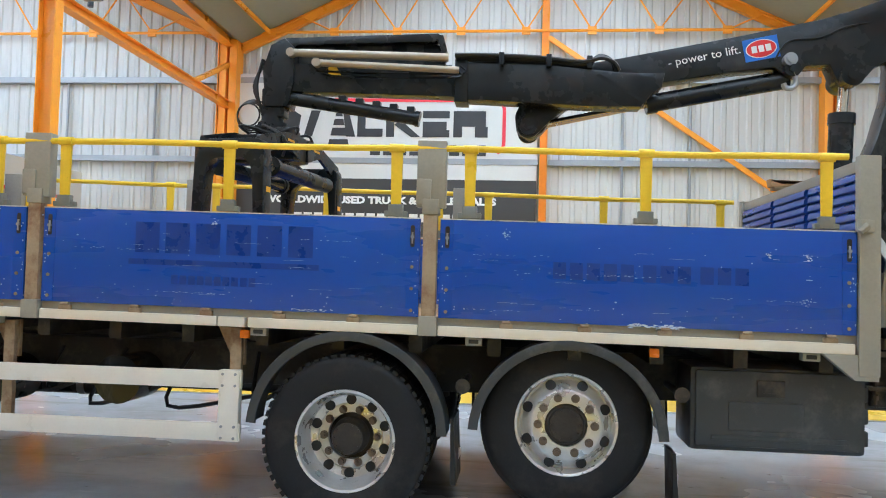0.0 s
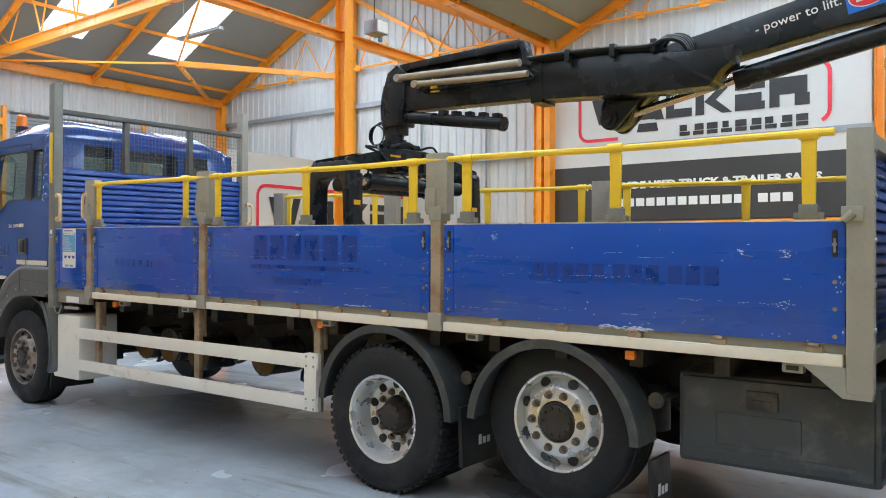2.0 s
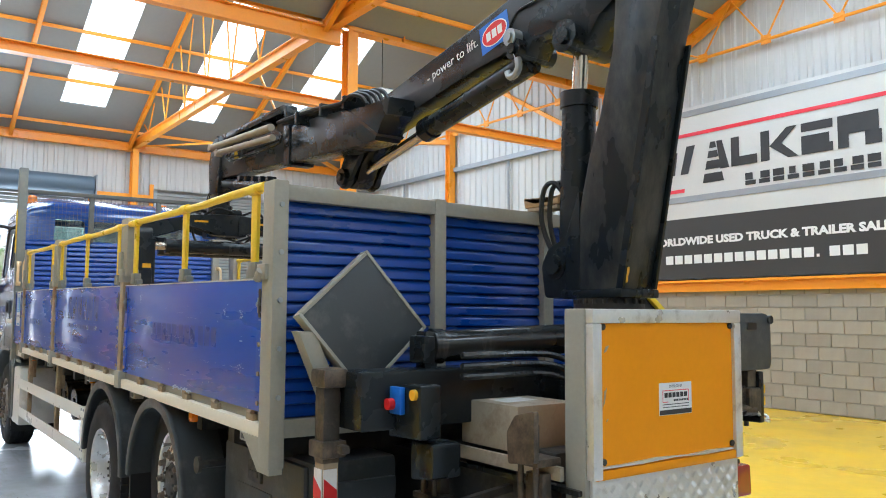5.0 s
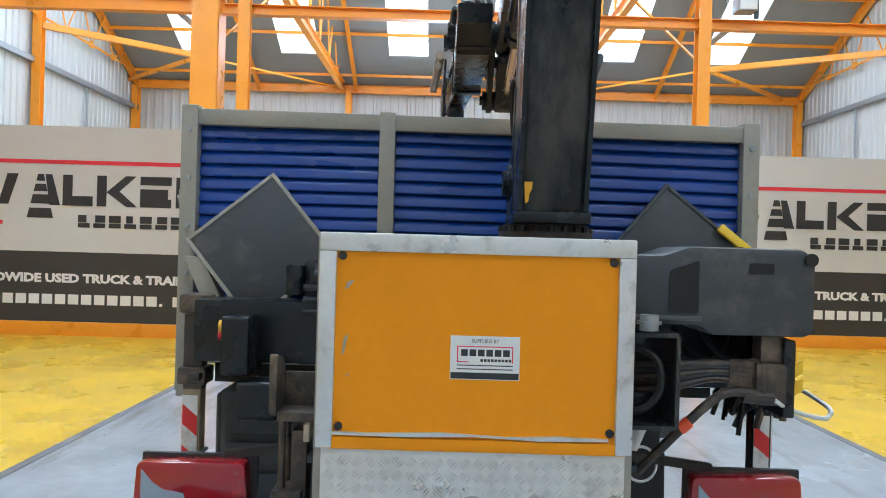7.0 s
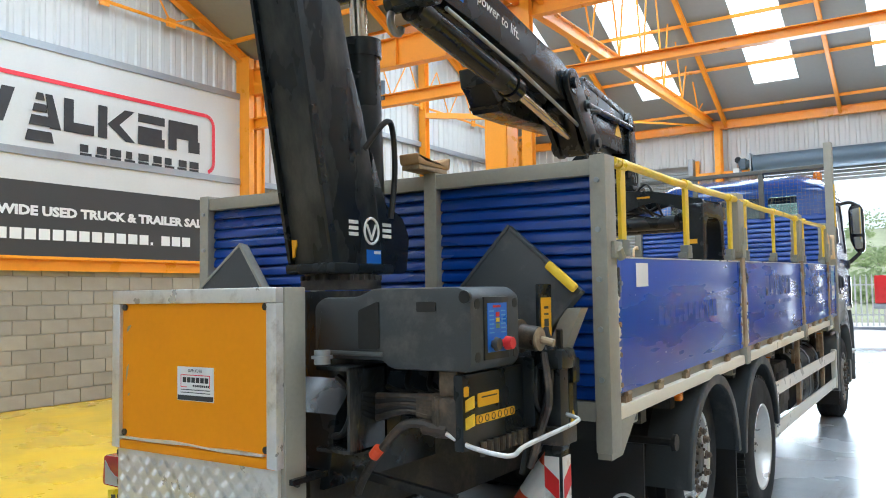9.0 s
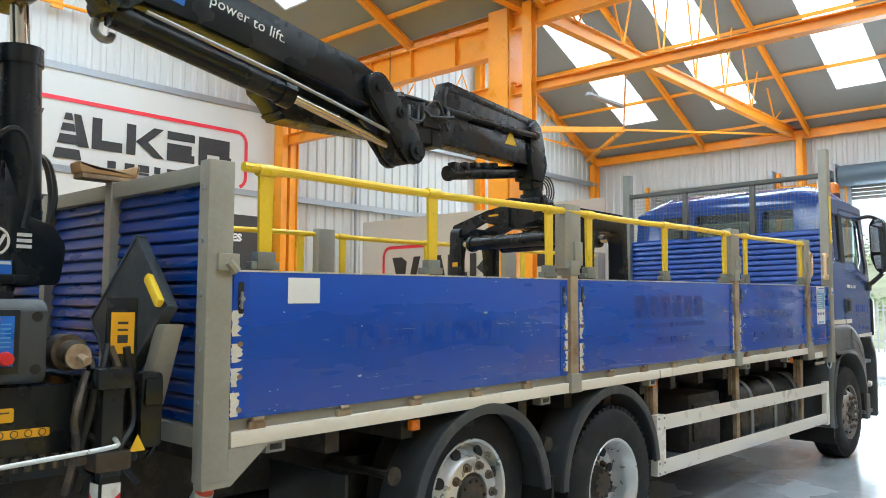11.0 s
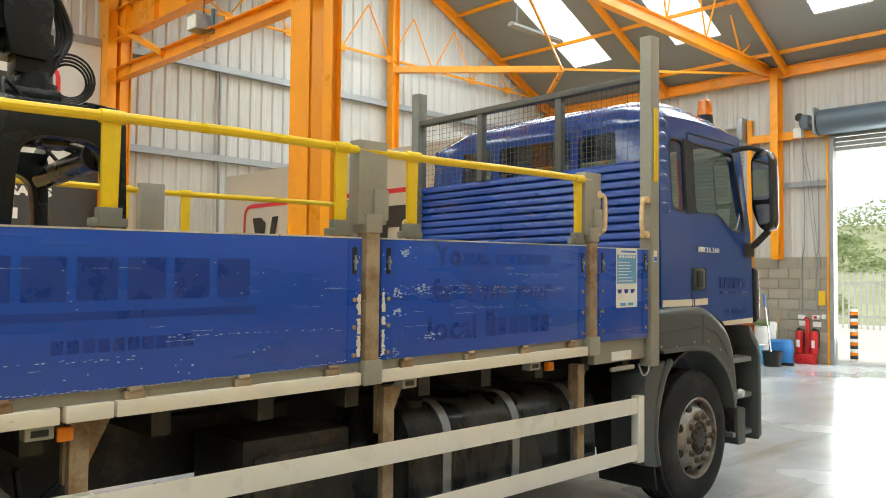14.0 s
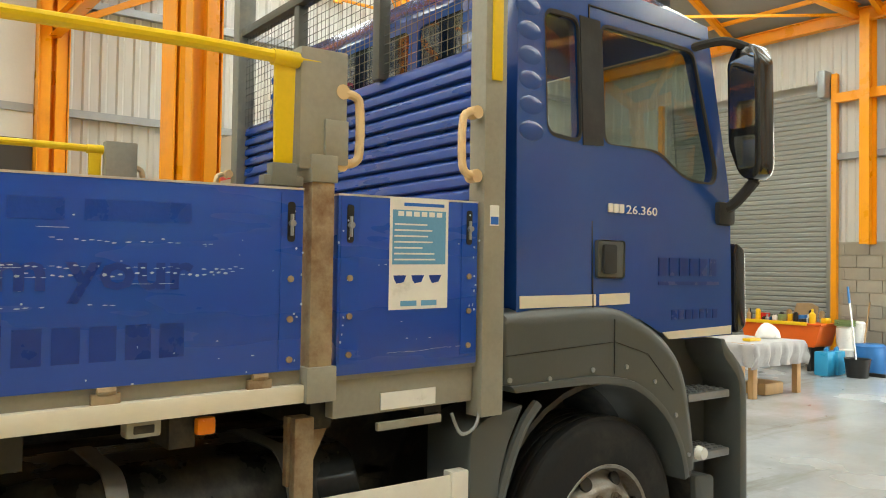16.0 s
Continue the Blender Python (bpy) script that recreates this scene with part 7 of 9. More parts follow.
prism(bm, rounded([(3.42, 1.17), (3.42, 1.385), (3.66, 1.395), (3.66, 1.18)], 0.015), -0.90, -0.80, bevel=0.01)
ctl = cpart("control_bracket", bm, M_CRANE, "black bracket with switches")
bm = BM()
box(bm, 3.46, 3.55, -0.925, -0.90, 1.27, 1.38, 0.006)
part("switch_plate", bm, M_DECAL_BLUE, ctl, "blue switch plate")
bm = BM()
cyl(bm, (3.49, -0.925, 1.31), (3.49, -0.952, 1.31), 0.024, seg=16)
part("stop_button", bm, M_RED, ctl, "red stop button")
bm = BM()
cyl(bm, (3.62, -0.90, 1.355), (3.62, -0.915, 1.355), 0.022, seg=14)
part("lamp_button", bm, M_AMBER_LABEL, ctl, "yellow lamp button")
bm = BM()
prism(bm, rounded([(3.50, 1.0), (3.50, 1.16), (3.66, 1.16), (3.66, 1.02)], 0.02), -0.84, -0.70, bevel=0.01)
cpart("valve_housing", bm, M_CRANE, "black valve housing")
# hoses hanging about the base
random.seed(7)
for k in range(13):
    x0, y0 = random.uniform(3.42, 3.70), random.uniform(-0.50, 0.0)
    bm = BM()
    pts = [(x0, y0, random.uniform(1.15, 1.3)), (x0 + random.uniform(-.1, .15), y0 + random.uniform(-.2, .2), random.uniform(0.85, 1.1)),
           (x0 + random.uniform(-.1, .2), y0 + random.uniform(-.1, .4), random.uniform(0.8, 1.05)), (x0 + random.uniform(-.1, .2), y0 + random.uniform(.1, .5), random.uniform(1.0, 1.3))]
    pts = [(px, max(py, -0.48), pz) for px, py, pz in pts]
    tube(bm, smooth_path(pts, 5), random.choice((0.008, 0.010, 0.013)), 6)
    cpart("hose", bm, M_BLACK, "thin black hose")
# tail frame
bm = BM()
box(bm, 3.3, 3.9, -0.40, 0.40, 0.70, 1.12, 0.02)
cpart("subframe", bm, M_CHASSIS, "dark oily subframe")
for s in (-1, 1):
    bm = BM()
    prism(bm, [(s * 0.40, 0.78), (s * 0.50, 0.78), (s * 0.50, 0.80), (s * 0.425, 0.80), (s * 0.425, 1.0), (s * 0.50, 1.0), (s * 0.50, 1.02), (s * 0.40, 1.02)], 3.30, 4.12, axis="x")
    cpart("frame_channel", bm, M_CRANE_GLOSS, "oily black frame channel")
bm = BM()
box(bm, 3.10, 4.05, -0.525, -0.505, 1.045, 1.10, 0.004)
cpart("frame_rail", bm, M_TAN_BOX, "stained tan frame rail")
for x, y in ((3.33, -0.60), (3.95, -0.57)):
    bm = BM()
    box(bm, x - 0.05, x + 0.05, y + 0.0, y + 0.05, 0.75, 1.07, 0.01)
    col = cpart("bracket_column", bm, M_OILY, "oily brown bracket")
    for dx in (-0.04, 0.045):
        bm = BM()
        cyl(bm, (x + dx, y - 0.03, 0.77), (x + dx, y - 0.03, 1.12), 0.012, seg=12)
        cyl(bm, (x + dx, y - 0.03, 0.80), (x + dx, y - 0.03, 0.83), 0.02, seg=6)
        part("threaded_rod", bm, M_OILY, col, "oily threaded rod")
    bm = BM()
    box(bm, x - 0.09, x + 0.09, y - 0.055, y + 0.04, 0.86, 0.885, 0.005)
    part("clamp_bar", bm, M_OILY, col)
for s in (-1, 1):
    bm = BM()
    box(bm, 4.03, 4.135, s * 0.455 - 0.025, s * 0.455 + 0.025, 0.42, 1.70, 0.006)
    tp = cpart("tail_post", bm, M_KHAKI, "dull grey-green tail post")
    for z in (0.55, 0.62, 0.82, 1.0):
        bm = BM()
        cyl(bm, (4.085, s * 0.48, z), (4.085, s * 0.49, z), 0.014, seg=8)
        part("bolt", bm, M_CHASSIS, tp)
bm = BM()
box(bm, 4.128, 4.155, -0.455, 0.455, 1.07, 1.69)
bx = cpart("tail_box", bm, M_BOX_ORANGE, "orange panelled tail box with aluminium edge trim")
for y0, y1, z0, z1 in ((-0.47, 0.47, 1.645, 1.70), (-0.47, -0.42, 1.06, 1.645), (0.42, 0.47, 1.06, 1.645)):
    bm = BM()
    box(bm, 4.06, 4.172, y0, y1, z0, z1, 0.006)
    part("edge_trim", bm, M_ALU, bx, "scuffed aluminium edge trim")
bm = BM()
box(bm, 4.12, 4.168, -0.455, 0.455, 1.055, 1.095, 0.012)
part("lower_trim", bm, M_BOX_ORANGE, bx)
bm = BM()
prism(bm, [(-0.42, 1.10), (-0.2, 1.098), (0.0, 1.104), (0.2, 1.096), (0.40, 1.10), (0.40, 1.106), (0.25, 1.110), (0.1, 1.104), (-0.1, 1.113), (-0.3, 1.106), (-0.42, 1.108)], 4.154, 4.170, axis="x")
part("bare_edge", bm, M_ALU, bx, "paint worn to bare metal")
for y, z, dy, dz in ((-0.40, 1.33, 0.02, 0.07), (-0.395, 1.53, 0.03, 0.03), (-0.385, 1.27, 0.012, 0.012)):
    bm = BM()
    prism(bm, [(y, z), (y + dy * .4, z + dz * .2), (y + dy, z + dz), (y + dy * .3, z + dz * .8)], 4.1545, 4.1565, axis="x")
    part("scratch", bm, M_TAN_BOX, bx, "deep scratch in the orange paint")
for y in (-0.403, 0.405):
    for z in (1.123, 1.631):
        bm = BM()
        cyl(bm, (4.155, y, z), (4.163, y, z), 0.013, seg=10)
        part("corner_bolt", bm, M_CHASSIS, bx)
bm = BM()
box(bm, 4.154, 4.157, -0.075, 0.132, 1.272, 1.402)
stk = part("sticker", bm, M_DECAL_WHITE, bx, "white supplier sticker with a black footer")
bm = BM()
box(bm, 4.157, 4.1575, -0.073, 0.130, 1.274, 1.293)
for k in range(6):
    u = -0.043 + k * 0.025
    box(bm, 4.157, 4.1575, u, u + 0.020, 1.342, 1.362)
for k in range(9):
    u = 0.015 + k * 0.0105
    box(bm, 4.157, 4.1575, u, u + 0.008, 1.326, 1.334)
box(bm, 4.157, 4.1574, -0.055, 0.112, 1.313, 1.316)
box(bm, 4.157, 4.1574, -0.055, 0.112, 1.302, 1.305)
part("sticker_print", bm, M_INK, bx, "black print on the sticker")
bm = BM()
for a, b, c, d in ((-0.055, 0.112, 1.369, 1.372), (-0.055, -0.052, 1.323, 1.372), (0.109, 0.112, 1.323, 1.372), (-0.055, -0.02, 1.323, 1.326)):
    box(bm, 4.157, 4.1576, a, b, c, d)
part("sticker_frame", bm, M_RED_INK, bx, "red frame line on the sticker")
text_mesh("sticker_heading", "SUPPLIED BY", M_INK, Matrix.Translation((4.1576, -0.012, 1.382)) @ Matrix(((0, 0, 1, 0), (1, 0, 0, 0), (0, 1, 0, 0), (0, 0, 0, 1))), 0.016, bx, 0.0002, "LEFT", 0.0, 0.082)
# chequer plate below the box: raised lozenges
bm = BM()
box(bm, 4.13, 4.150, -0.455, 0.455, 0.42, 1.06, 0.004)
cpk = cpart("chequer_plate", bm, M_ALU, "aluminium chequer plate below the box")
bm = BM()
for i, j, b in [(i, j, b) for i in range(22) for j in range(15) for b in range(4)]:
        a = radians(45 if (i + j) % 2 else -45)
        c, q = math.cos(a), math.sin(a)
        o = (b - 1.5) * 0.0085
        y, z = -0.428 + i * 0.0407 - o * q, 0.448 + j * 0.0407 + o * c
        L, W = 0.018 - abs(b - 1.5) * 0.003, 0.0032
        vs = [bm.verts.new((4.150 + d * 1.7, y + u * c - v * q, z + u * q + v * c)) for u, v, d in ((-L, 0, 0), (0, -W, 0), (L, 0, 0), (0, W, 0), (0, 0, 0.0026))]
        for k in range(4):
            bm.faces.new((vs[k], vs[(k + 1) % 4], vs[4]))
tagged(part("lozenge_pattern", bm, M_ALU, cpk, "raised lozenges of the chequer plate", None), kind="stuff")
# rear lamp, number plate, low bar
for s in (-1, 1):
    y0, y1 = (-1.17, -0.77) if s < 0 else (0.78, 1.18)
    bm = BM()
    prism(bm, rounded([(y0, 0.735), (y0 + 0.01, 0.885), (y1 - 0.01, 0.89), (y1, 0.725)], 0.025), 3.66, 3.745, axis="x", bevel=0.012)
    rl = part("rear_lamp", bm, M_RED_LENS, truck, "long red rear lamp cluster")
    bm = BM()
    ym = (y0 + y1) / 2
    prism(bm, [(y0 + 0.03, 0.745), (y0 + 0.03, 0.86), (y0 + 0.07, 0.815), (y0 + 0.11, 0.79), (y0 + 0.18, 0.78), (y0 + 0.19, 0.742)], 3.745, 3.749, axis="x")
    part("clear_segment", bm, M_CLEAR_LENS, rl, "clear segment of the lamp")
    bm = BM()
    box(bm, 3.64, 3.665, y0, y1 + 0.02, 0.715, 0.90, 0.01)
    part("lamp_back", bm, M_CHASSIS, rl)
    bm = BM()
    beam(bm, (3.65, (y0 + y1) / 2 - s * 0.1, 0.895), (3.70, s * 0.46, 0.96), 0.03, 0.03)
    part("lamp_bracket", bm, M_CHASSIS, truck, "black lamp bracket")
m = Matrix.Translation((3.69, -0.99, 0.665)) @ Matrix.Rotation(radians(8), 4, "X")
bm = BM()
box(bm, -0.006, 0.006, -0.20, 0.22, -0.06, 0.06, 0.004, m=m)
npl = part("number_plate", bm, M_PLATE_YELLOW, truck, "yellow number plate with dark bars")
for k in range(7):
    bm = BM()
    u = -0.17 + k * 0.05 + (0.016 if k > 3 else 0)
    box(bm, 0.006, 0.008, u, u + 0.034, -0.035, 0.035, m=m)
    part("plate_bar", bm, M_INK, npl)
bm = BM()
box(bm, 4.156, 4.235, -1.18, 1.18, 0.54, 0.645, 0.02)
ub = part("underrun_bar", bm, M_CHASSIS, truck, "dark underrun bar with a red face")
bm = BM()
box(bm, 4.235, 4.239, -1.16, 1.16, 0.565, 0.615)
part("red_strip", bm, M_RED_LENS, ub, "red reflective strip")
bm = BM()
cyl(bm, (4.17, 1.06, 0.64), (4.17, 1.13, 0.72), 0.014, seg=10)
cyl(bm, (4.15, 1.13, 0.725), (4.20, 1.13, 0.725), 0.03, seg=14)
part("marker_lamp", bm, M_RED_LENS, ub, "small red marker lamp")

# right hand control station
bm = BM()
prism(bm, rounded([(0.42, 1.43), (0.42, 1.63), (0.46, 1.66), (0.62, 1.66), (0.70, 1.69), (1.08, 1.69), (1.12, 1.66), (1.12, 1.43), (1.10, 1.40), (0.78, 1.40), (0.74, 1.43)], 0.02), 3.57, 3.92, axis="x", bevel=0.02)
cov = cpart("control_cover", bm, M_PLASTIC, "moulded dark grey control cover")
bm = BM()
prism(bm, rounded([(0.64, 1.47), (0.64, 1.61), (0.735, 1.645), (0.735, 1.47)], 0.01), 3.905, 3.925, axis="x")
part("cut_out", bm, M_BLACK, cov, "dark opening in the cover")
bm = BM()
prism(bm, rounded([(0.90, 1.605), (0.90, 1.64), (0.98, 1.64), (0.98, 1.605)], 0.006), 3.915, 3.924, axis="x")
part("small_slot", bm, M_BLACK, cov)
bm = BM()
cyl(bm, (3.915, 1.10, 1.655), (3.93, 1.10, 1.655), 0.022, seg=16)
part("round_hole", bm, M_BLACK, cov)
bm = BM()
box(bm, 3.86, 3.925, 0.50, 0.75, 1.445, 1.462, 0.006)
part("ledge", bm, M_FENDER, cov, "pale ledge of the cover")
bm = BM()
box(bm, 3.665, 3.84, 1.112, 1.126, 1.435, 1.655, 0.006)
pan = part("control_panel", bm, M_BLACK, cov, "black framed control panel")
bm = BM()
box(bm, 3.685, 3.822, 1.126, 1.1285, 1.462, 1.632)
part("panel_face", bm, M_DECAL_BLUE, cov, "blue panel face")
for k, (x, z, mt) in enumerate(((3.715, 1.49, M_RED), (3.79, 1.49, M_INK))):
    bm = BM()
    cyl(bm, (x, 1.128, z), (x, 1.142, z), 0.014, seg=14)
    cyl(bm, (x, 1.142, z), (x, 1.168 - 0.012 * k, z), 0.025, 0.021, seg=18)
    part("button", bm, mt, cov, "round panel button")
for z, mt in ((1.592, M_RED), (1.572, M_DECAL_YELLOW), (1.552, M_LEAF)):
    bm = BM()
    box(bm, 3.742, 3.766, 1.1285, 1.1305, z - 0.008, z + 0.008)
    part("indicator", bm, mt, cov, "small square indicator")
for k in range(6):
    for q in range(2):
        bm = BM()
        box(bm, 3.695 + q * 0.083, 3.728 + q * 0.083, 1.1285, 1.129, 1.527 + k * 0.015, 1.531 + k * 0.015)
        part("panel_mark", bm, M_DECAL_SKY, cov)
bm = BM()
box(bm, 3.73, 3.785, 1.1285, 1.129, 1.616, 1.624)
part("panel_mark", bm, M_RED, cov)
for x, z in ((3.61, 1.45), (3.61, 1.63), (3.88, 1.45), (3.88, 1.63)):
    bm = BM()
    cyl(bm, (x, 1.119, z), (x, 1.1215, z), 0.018, seg=16)
    part("screw_recess", bm, M_BLACK, cov, "dark screw recess")
bm = BM()
box(bm, 3.44, 3.90, 1.03, 1.07, 1.13, 1.39, 0.01)
vp = cpart("valve_plate", bm, M_CRANE, "black valve plate with yellow labels")
for x0, x1, z0, z1 in ((3.655, 3.805, 1.27, 1.318), (3.535, 3.815, 1.213, 1.243), (3.865, 3.895, 1.315, 1.35)):
    bm = BM()
    prism(bm, rounded([(x0, z0), (x1, z0), (x1, z1), (x0, z1)], 0.008), 1.07, 1.073)
    part("yellow_label", bm, M_AMBER_LABEL, vp, "amber instruction label")
bm = BM()
prism(bm, [(3.67, 1.300), (3.78, 1.300), (3.78, 1.305), (3.67, 1.305)], 1.073, 1.0735)
part("label_arrow", bm, M_INK, vp)
for k in range(6):
    bm = BM()
    tube(bm, [(3.56 + k * 0.046 + 0.012 * math.cos(a), 1.0735, 1.228 + 0.012 * math.sin(a)) for a in [i * math.pi / 6 for i in range(12)]], 0.0018, 4, True)
    part("label_disc", bm, M_INK, vp)
for k in range(8):
    bm = BM()
    cyl(bm, (3.47 + k * 0.045, 1.08, 1.10), (3.47 + k * 0.045, 1.08, 1.15), 0.013, seg=8)
    part("hose_fitting", bm, M_OILY, vp, "hose fitting")
bm = BM()
tube(bm, smooth_path([(3.90, 1.0, 1.19), (3.88, 1.08, 1.15), (3.85, 1.18, 1.125), (3.82, 1.22, 1.125), (3.77, 1.24, 1.15), (3.42, 1.26, 1.175), (3.37, 1.24, 1.19), (3.35, 1.10, 1.21)], 5), 0.0085, 10)
cpart("guard_bar", bm, M_ALU, "bent bright steel guard bar")
bm = BM()
cyl(bm, (3.48, 0.98, 1.50), (3.48, 1.08, 1.50), 0.065, seg=20)
cyl(bm, (3.48, 1.08, 1.50), (3.48, 1.15, 1.49), 0.048, seg=20)
sw = cpart("hose_swivel", bm, M_OILY, "dark round hydraulic swivel")
bm = BM()
cyl(bm, (3.48, 1.15, 1.49), (3.48, 1.16, 1.49), 0.045, seg=20)
cyl(bm, (3.475, 1.16, 1.488), (3.47, 1.21, 1.475), 0.015, seg=10)
part("rusty_cap", bm, M_RUST, sw, "rusty swivel cap")
bm = BM()
box(bm, 3.235, 3.355, 1.08, 1.095, 1.42, 1.70, 0.006)
yp = cpart("instruction_plate", bm, M_CRANE, "black plate with a yellow instruction label")
bm = BM()
box(bm, 3.25, 3.34, 1.095, 1.098, 1.49, 1.645)
part("yellow_label", bm, M_AMBER_LABEL, yp, "amber instruction label")
for a, b in ((1.53, 1.56), (1.575, 1.583), (1.60, 1.61)):
    bm = BM()
    box(bm, 3.275, 3.315, 1.098, 1.0985, a, b)
    part("label_bar", bm, M_INK, yp)
random.seed(33)
for k in range(14):
    x, y = random.uniform(3.20, 3.46), random.uniform(1.02, 1.17)
    bm = BM()
    tube(bm, smooth_path([(x, y, random.uniform(1.38, 1.55)), (x + random.uniform(-.06, .06), y + random.uniform(-.02, .05), random.uniform(1.25, 1.4)), (x + random.uniform(-.06, .06), y + random.uniform(-.02, .05), random.uniform(1.1, 1.28)), (x + random.uniform(-.1, .05), y - 0.05, random.uniform(0.95, 1.12))], 5), random.choice((0.008, 0.011, 0.014)), 6)
    cpart("hose", bm, M_BLACK if k % 4 else M_OILY, "thin black hose")
bm = BM()
prism(bm, [(3.24, 1.14), (3.30, 1.14), (3.27, 1.20)], 1.19, 1.195)
cpart("warning_triangle", bm, M_DECAL_YELLOW, "yellow warning triangle")
bm = BM()
box(bm, 3.16, 3.25, 1.08, 1.17, 1.14, 1.42, 0.02)
box(bm, 3.17, 3.24, 1.17, 1.185, 1.30, 1.40, 0.01)
cpart("leg_valve", bm, M_CRANE, "dark grey leg valve block")
# pump, filter and hoses low on the right
bm = BM()
box(bm, 3.78, 3.90, 0.94, 1.06, 1.17, 1.31, 0.01)
box(bm, 3.80, 3.88, 0.96, 1.04, 1.31, 1.40, 0.008)
pb = cpart("pump_block", bm, M_OILY, "brown steel pump block")
for k in range(2):
    bm = BM()
    prism(bm, [(1.065, 1.20 + k * 0.06), (1.10, 1.22 + k * 0.06), (1.10, 1.26 + k * 0.06), (1.065, 1.24 + k * 0.06)], 3.872, 3.886, axis="x")
    part("stripe", bm, M_DECAL_YELLOW, pb, "yellow and black stripe")
for k in range(5):
    bm = BM()
    tube(bm, smooth_path([(3.80 - k * 0.02, 0.45, 1.27 - 0.022 * k), (3.84, 0.65, 1.29 - 0.02 * k), (3.86, 0.82, 1.30 - 0.012 * k), (3.86, 0.98, 1.30 - 0.02 * k)], 5), 0.014, 8)
    hh = cpart("hydraulic_hose", bm, M_BLACK if k % 2 else M_OILY, "greasy hydraulic hose")
    bm = BM()
    cyl(bm, (3.86, 0.86, 1.30 - 0.014 * k), (3.86, 0.93, 1.30 - 0.017 * k), 0.018, seg=10)
    cyl(bm, (3.86, 0.93, 1.30 - 0.017 * k), (3.86, 0.96, 1.30 - 0.019 * k), 0.021, seg=6)
    part("hose_coupling", bm, M_OILY, hh, "greasy crimped coupling")
bm = BM()
tube(bm, smooth_path([(3.88, 0.98, 1.20), (3.90, 0.86, 1.215), (3.90, 0.78, 1.17), (3.88, 0.64, 1.02), (3.85, 0.57, 0.93)], 5), 0.017, 8)
cpart("red_marked_hose", bm, M_OILY, "greasy hose with a red band")
bm = BM()
cyl(bm, (3.885, 0.90, 1.20), (3.885, 1.0, 1.195), 0.024, seg=10)
cyl(bm, (3.885, 0.965, 1.18), (3.885, 0.965, 1.31), 0.019, seg=10)
cpart("pipe_elbow", bm, M_OILY, "greasy steel pipe elbow")
bm = BM()
cyl(bm, (3.905, 0.69, 1.085), (3.91, 0.72, 1.115), 0.021, seg=12)
cpart("hose_band", bm, M_CONE, "orange-red hose band")
bm = BM()
box(bm, 3.78, 3.80, 0.50, 0.66, 1.10, 1.41, 0.004)
box(bm, 3.78, 4.0, 0.645, 0.66, 1.10, 1.41, 0.004)
box(bm, 3.78, 4.0, 0.50, 0.66, 1.395, 1.41, 0.004)
box(bm, 3.78, 4.0, 0.50, 0.66, 1.10, 1.115, 0.004)
cpart("filter_bracket", bm, M_CRANE_GLOSS, "oily black filter bracket")
bm = BM()
tube(bm, smooth_path([(3.90, 0.52, 1.36), (3.93, 0.60, 1.32), (3.94, 0.615, 1.23), (3.93, 0.57, 1.16), (3.90, 0.50, 1.14)], 6), 0.014, 8)
cpart("hose", bm, M_BLACK, "bent black hose")
bm = BM()
cyl(bm, (4.02, 0.55, 1.42), (4.02, 0.55, 1.47), 0.03, seg=12)
cyl(bm, (4.02, 0.55, 1.44), (4.02, 0.55, 1.45), 0.04, seg=12)
cpart("hose_connector", bm, M_GALV, "steel hose connector")
for k in range(3):
    bm = BM()
    tube(bm, smooth_path([(3.70, 0.62 + 0.1 * k, 1.40), (3.78, 0.66 + 0.1 * k, 1.32), (3.75, 0.85 + 0.06 * k, 1.30), (3.65, 0.95, 1.38)], 5), 0.012, 6)
    cpart("hose", bm, M_BLACK, "thin black hose")
# traffic cone stowed behind the right tag wheel, black side flap with a maker's mark
cone = thing("traffic_cone", 2.78, 0.7, 0.55, "orange and white traffic cone stowed slanting under the bed", "traffic cone")
mc = Matrix.Translation((2.78, 0.775, 0.75)) @ Matrix.Rotation(radians(-29), 4, "X")
bm = BM()
cyl(bm, (0, 0, -0.25), (0, 0, 0.24), 0.085, 0.028, 24)
bmesh.ops.transform(bm, matrix=mc, verts=bm.verts)
part("cone_body", bm, M_CONE, cone)
bm = BM()
cyl(bm, (0, 0, -0.04), (0, 0, 0.13), 0.0635, 0.0435, 24)
bmesh.ops.transform(bm, matrix=mc, verts=bm.verts)
part("white_band", bm, M_DECAL_WHITE, cone, "white reflective band")
bm = BM()
box(bm, -0.13, 0.13, -0.13, 0.13, -0.28, -0.25, 0.02, m=mc)
part("cone_foot", bm, M_CHASSIS, cone, "black square foot")
# wide rear flap on the right with a maker's mark
bm = BM()
prism(bm, [(2.19, 0.28), (2.208, 0.28), (2.195, 0.88), (2.177, 0.88)], 0.50, 1.10)
fl = part("mud_flap", bm, M_BLACK, truck, "wide black rubber mud flap with a white mark")
for k in range(3):
    bm = BM()
    box(bm, 2.195, 2.2085, 0.80 + k * 0.05, 0.835 + k * 0.05, 0.50, 0.545 if k else 0.57)
    part("maker_mark", bm, M_DECAL_WHITE, fl, "white block of a maker's mark")
bm = BM()
tube(bm, [(2.205, 1.0 + 0.085 * math.cos(a), 0.52 + 0.095 * math.sin(a)) for a in [i * math.pi / 12 for i in range(24)]], 0.008, 6, True)
part("mark_ring", bm, M_DECAL_WHITE, fl, "white ring of a maker's mark")

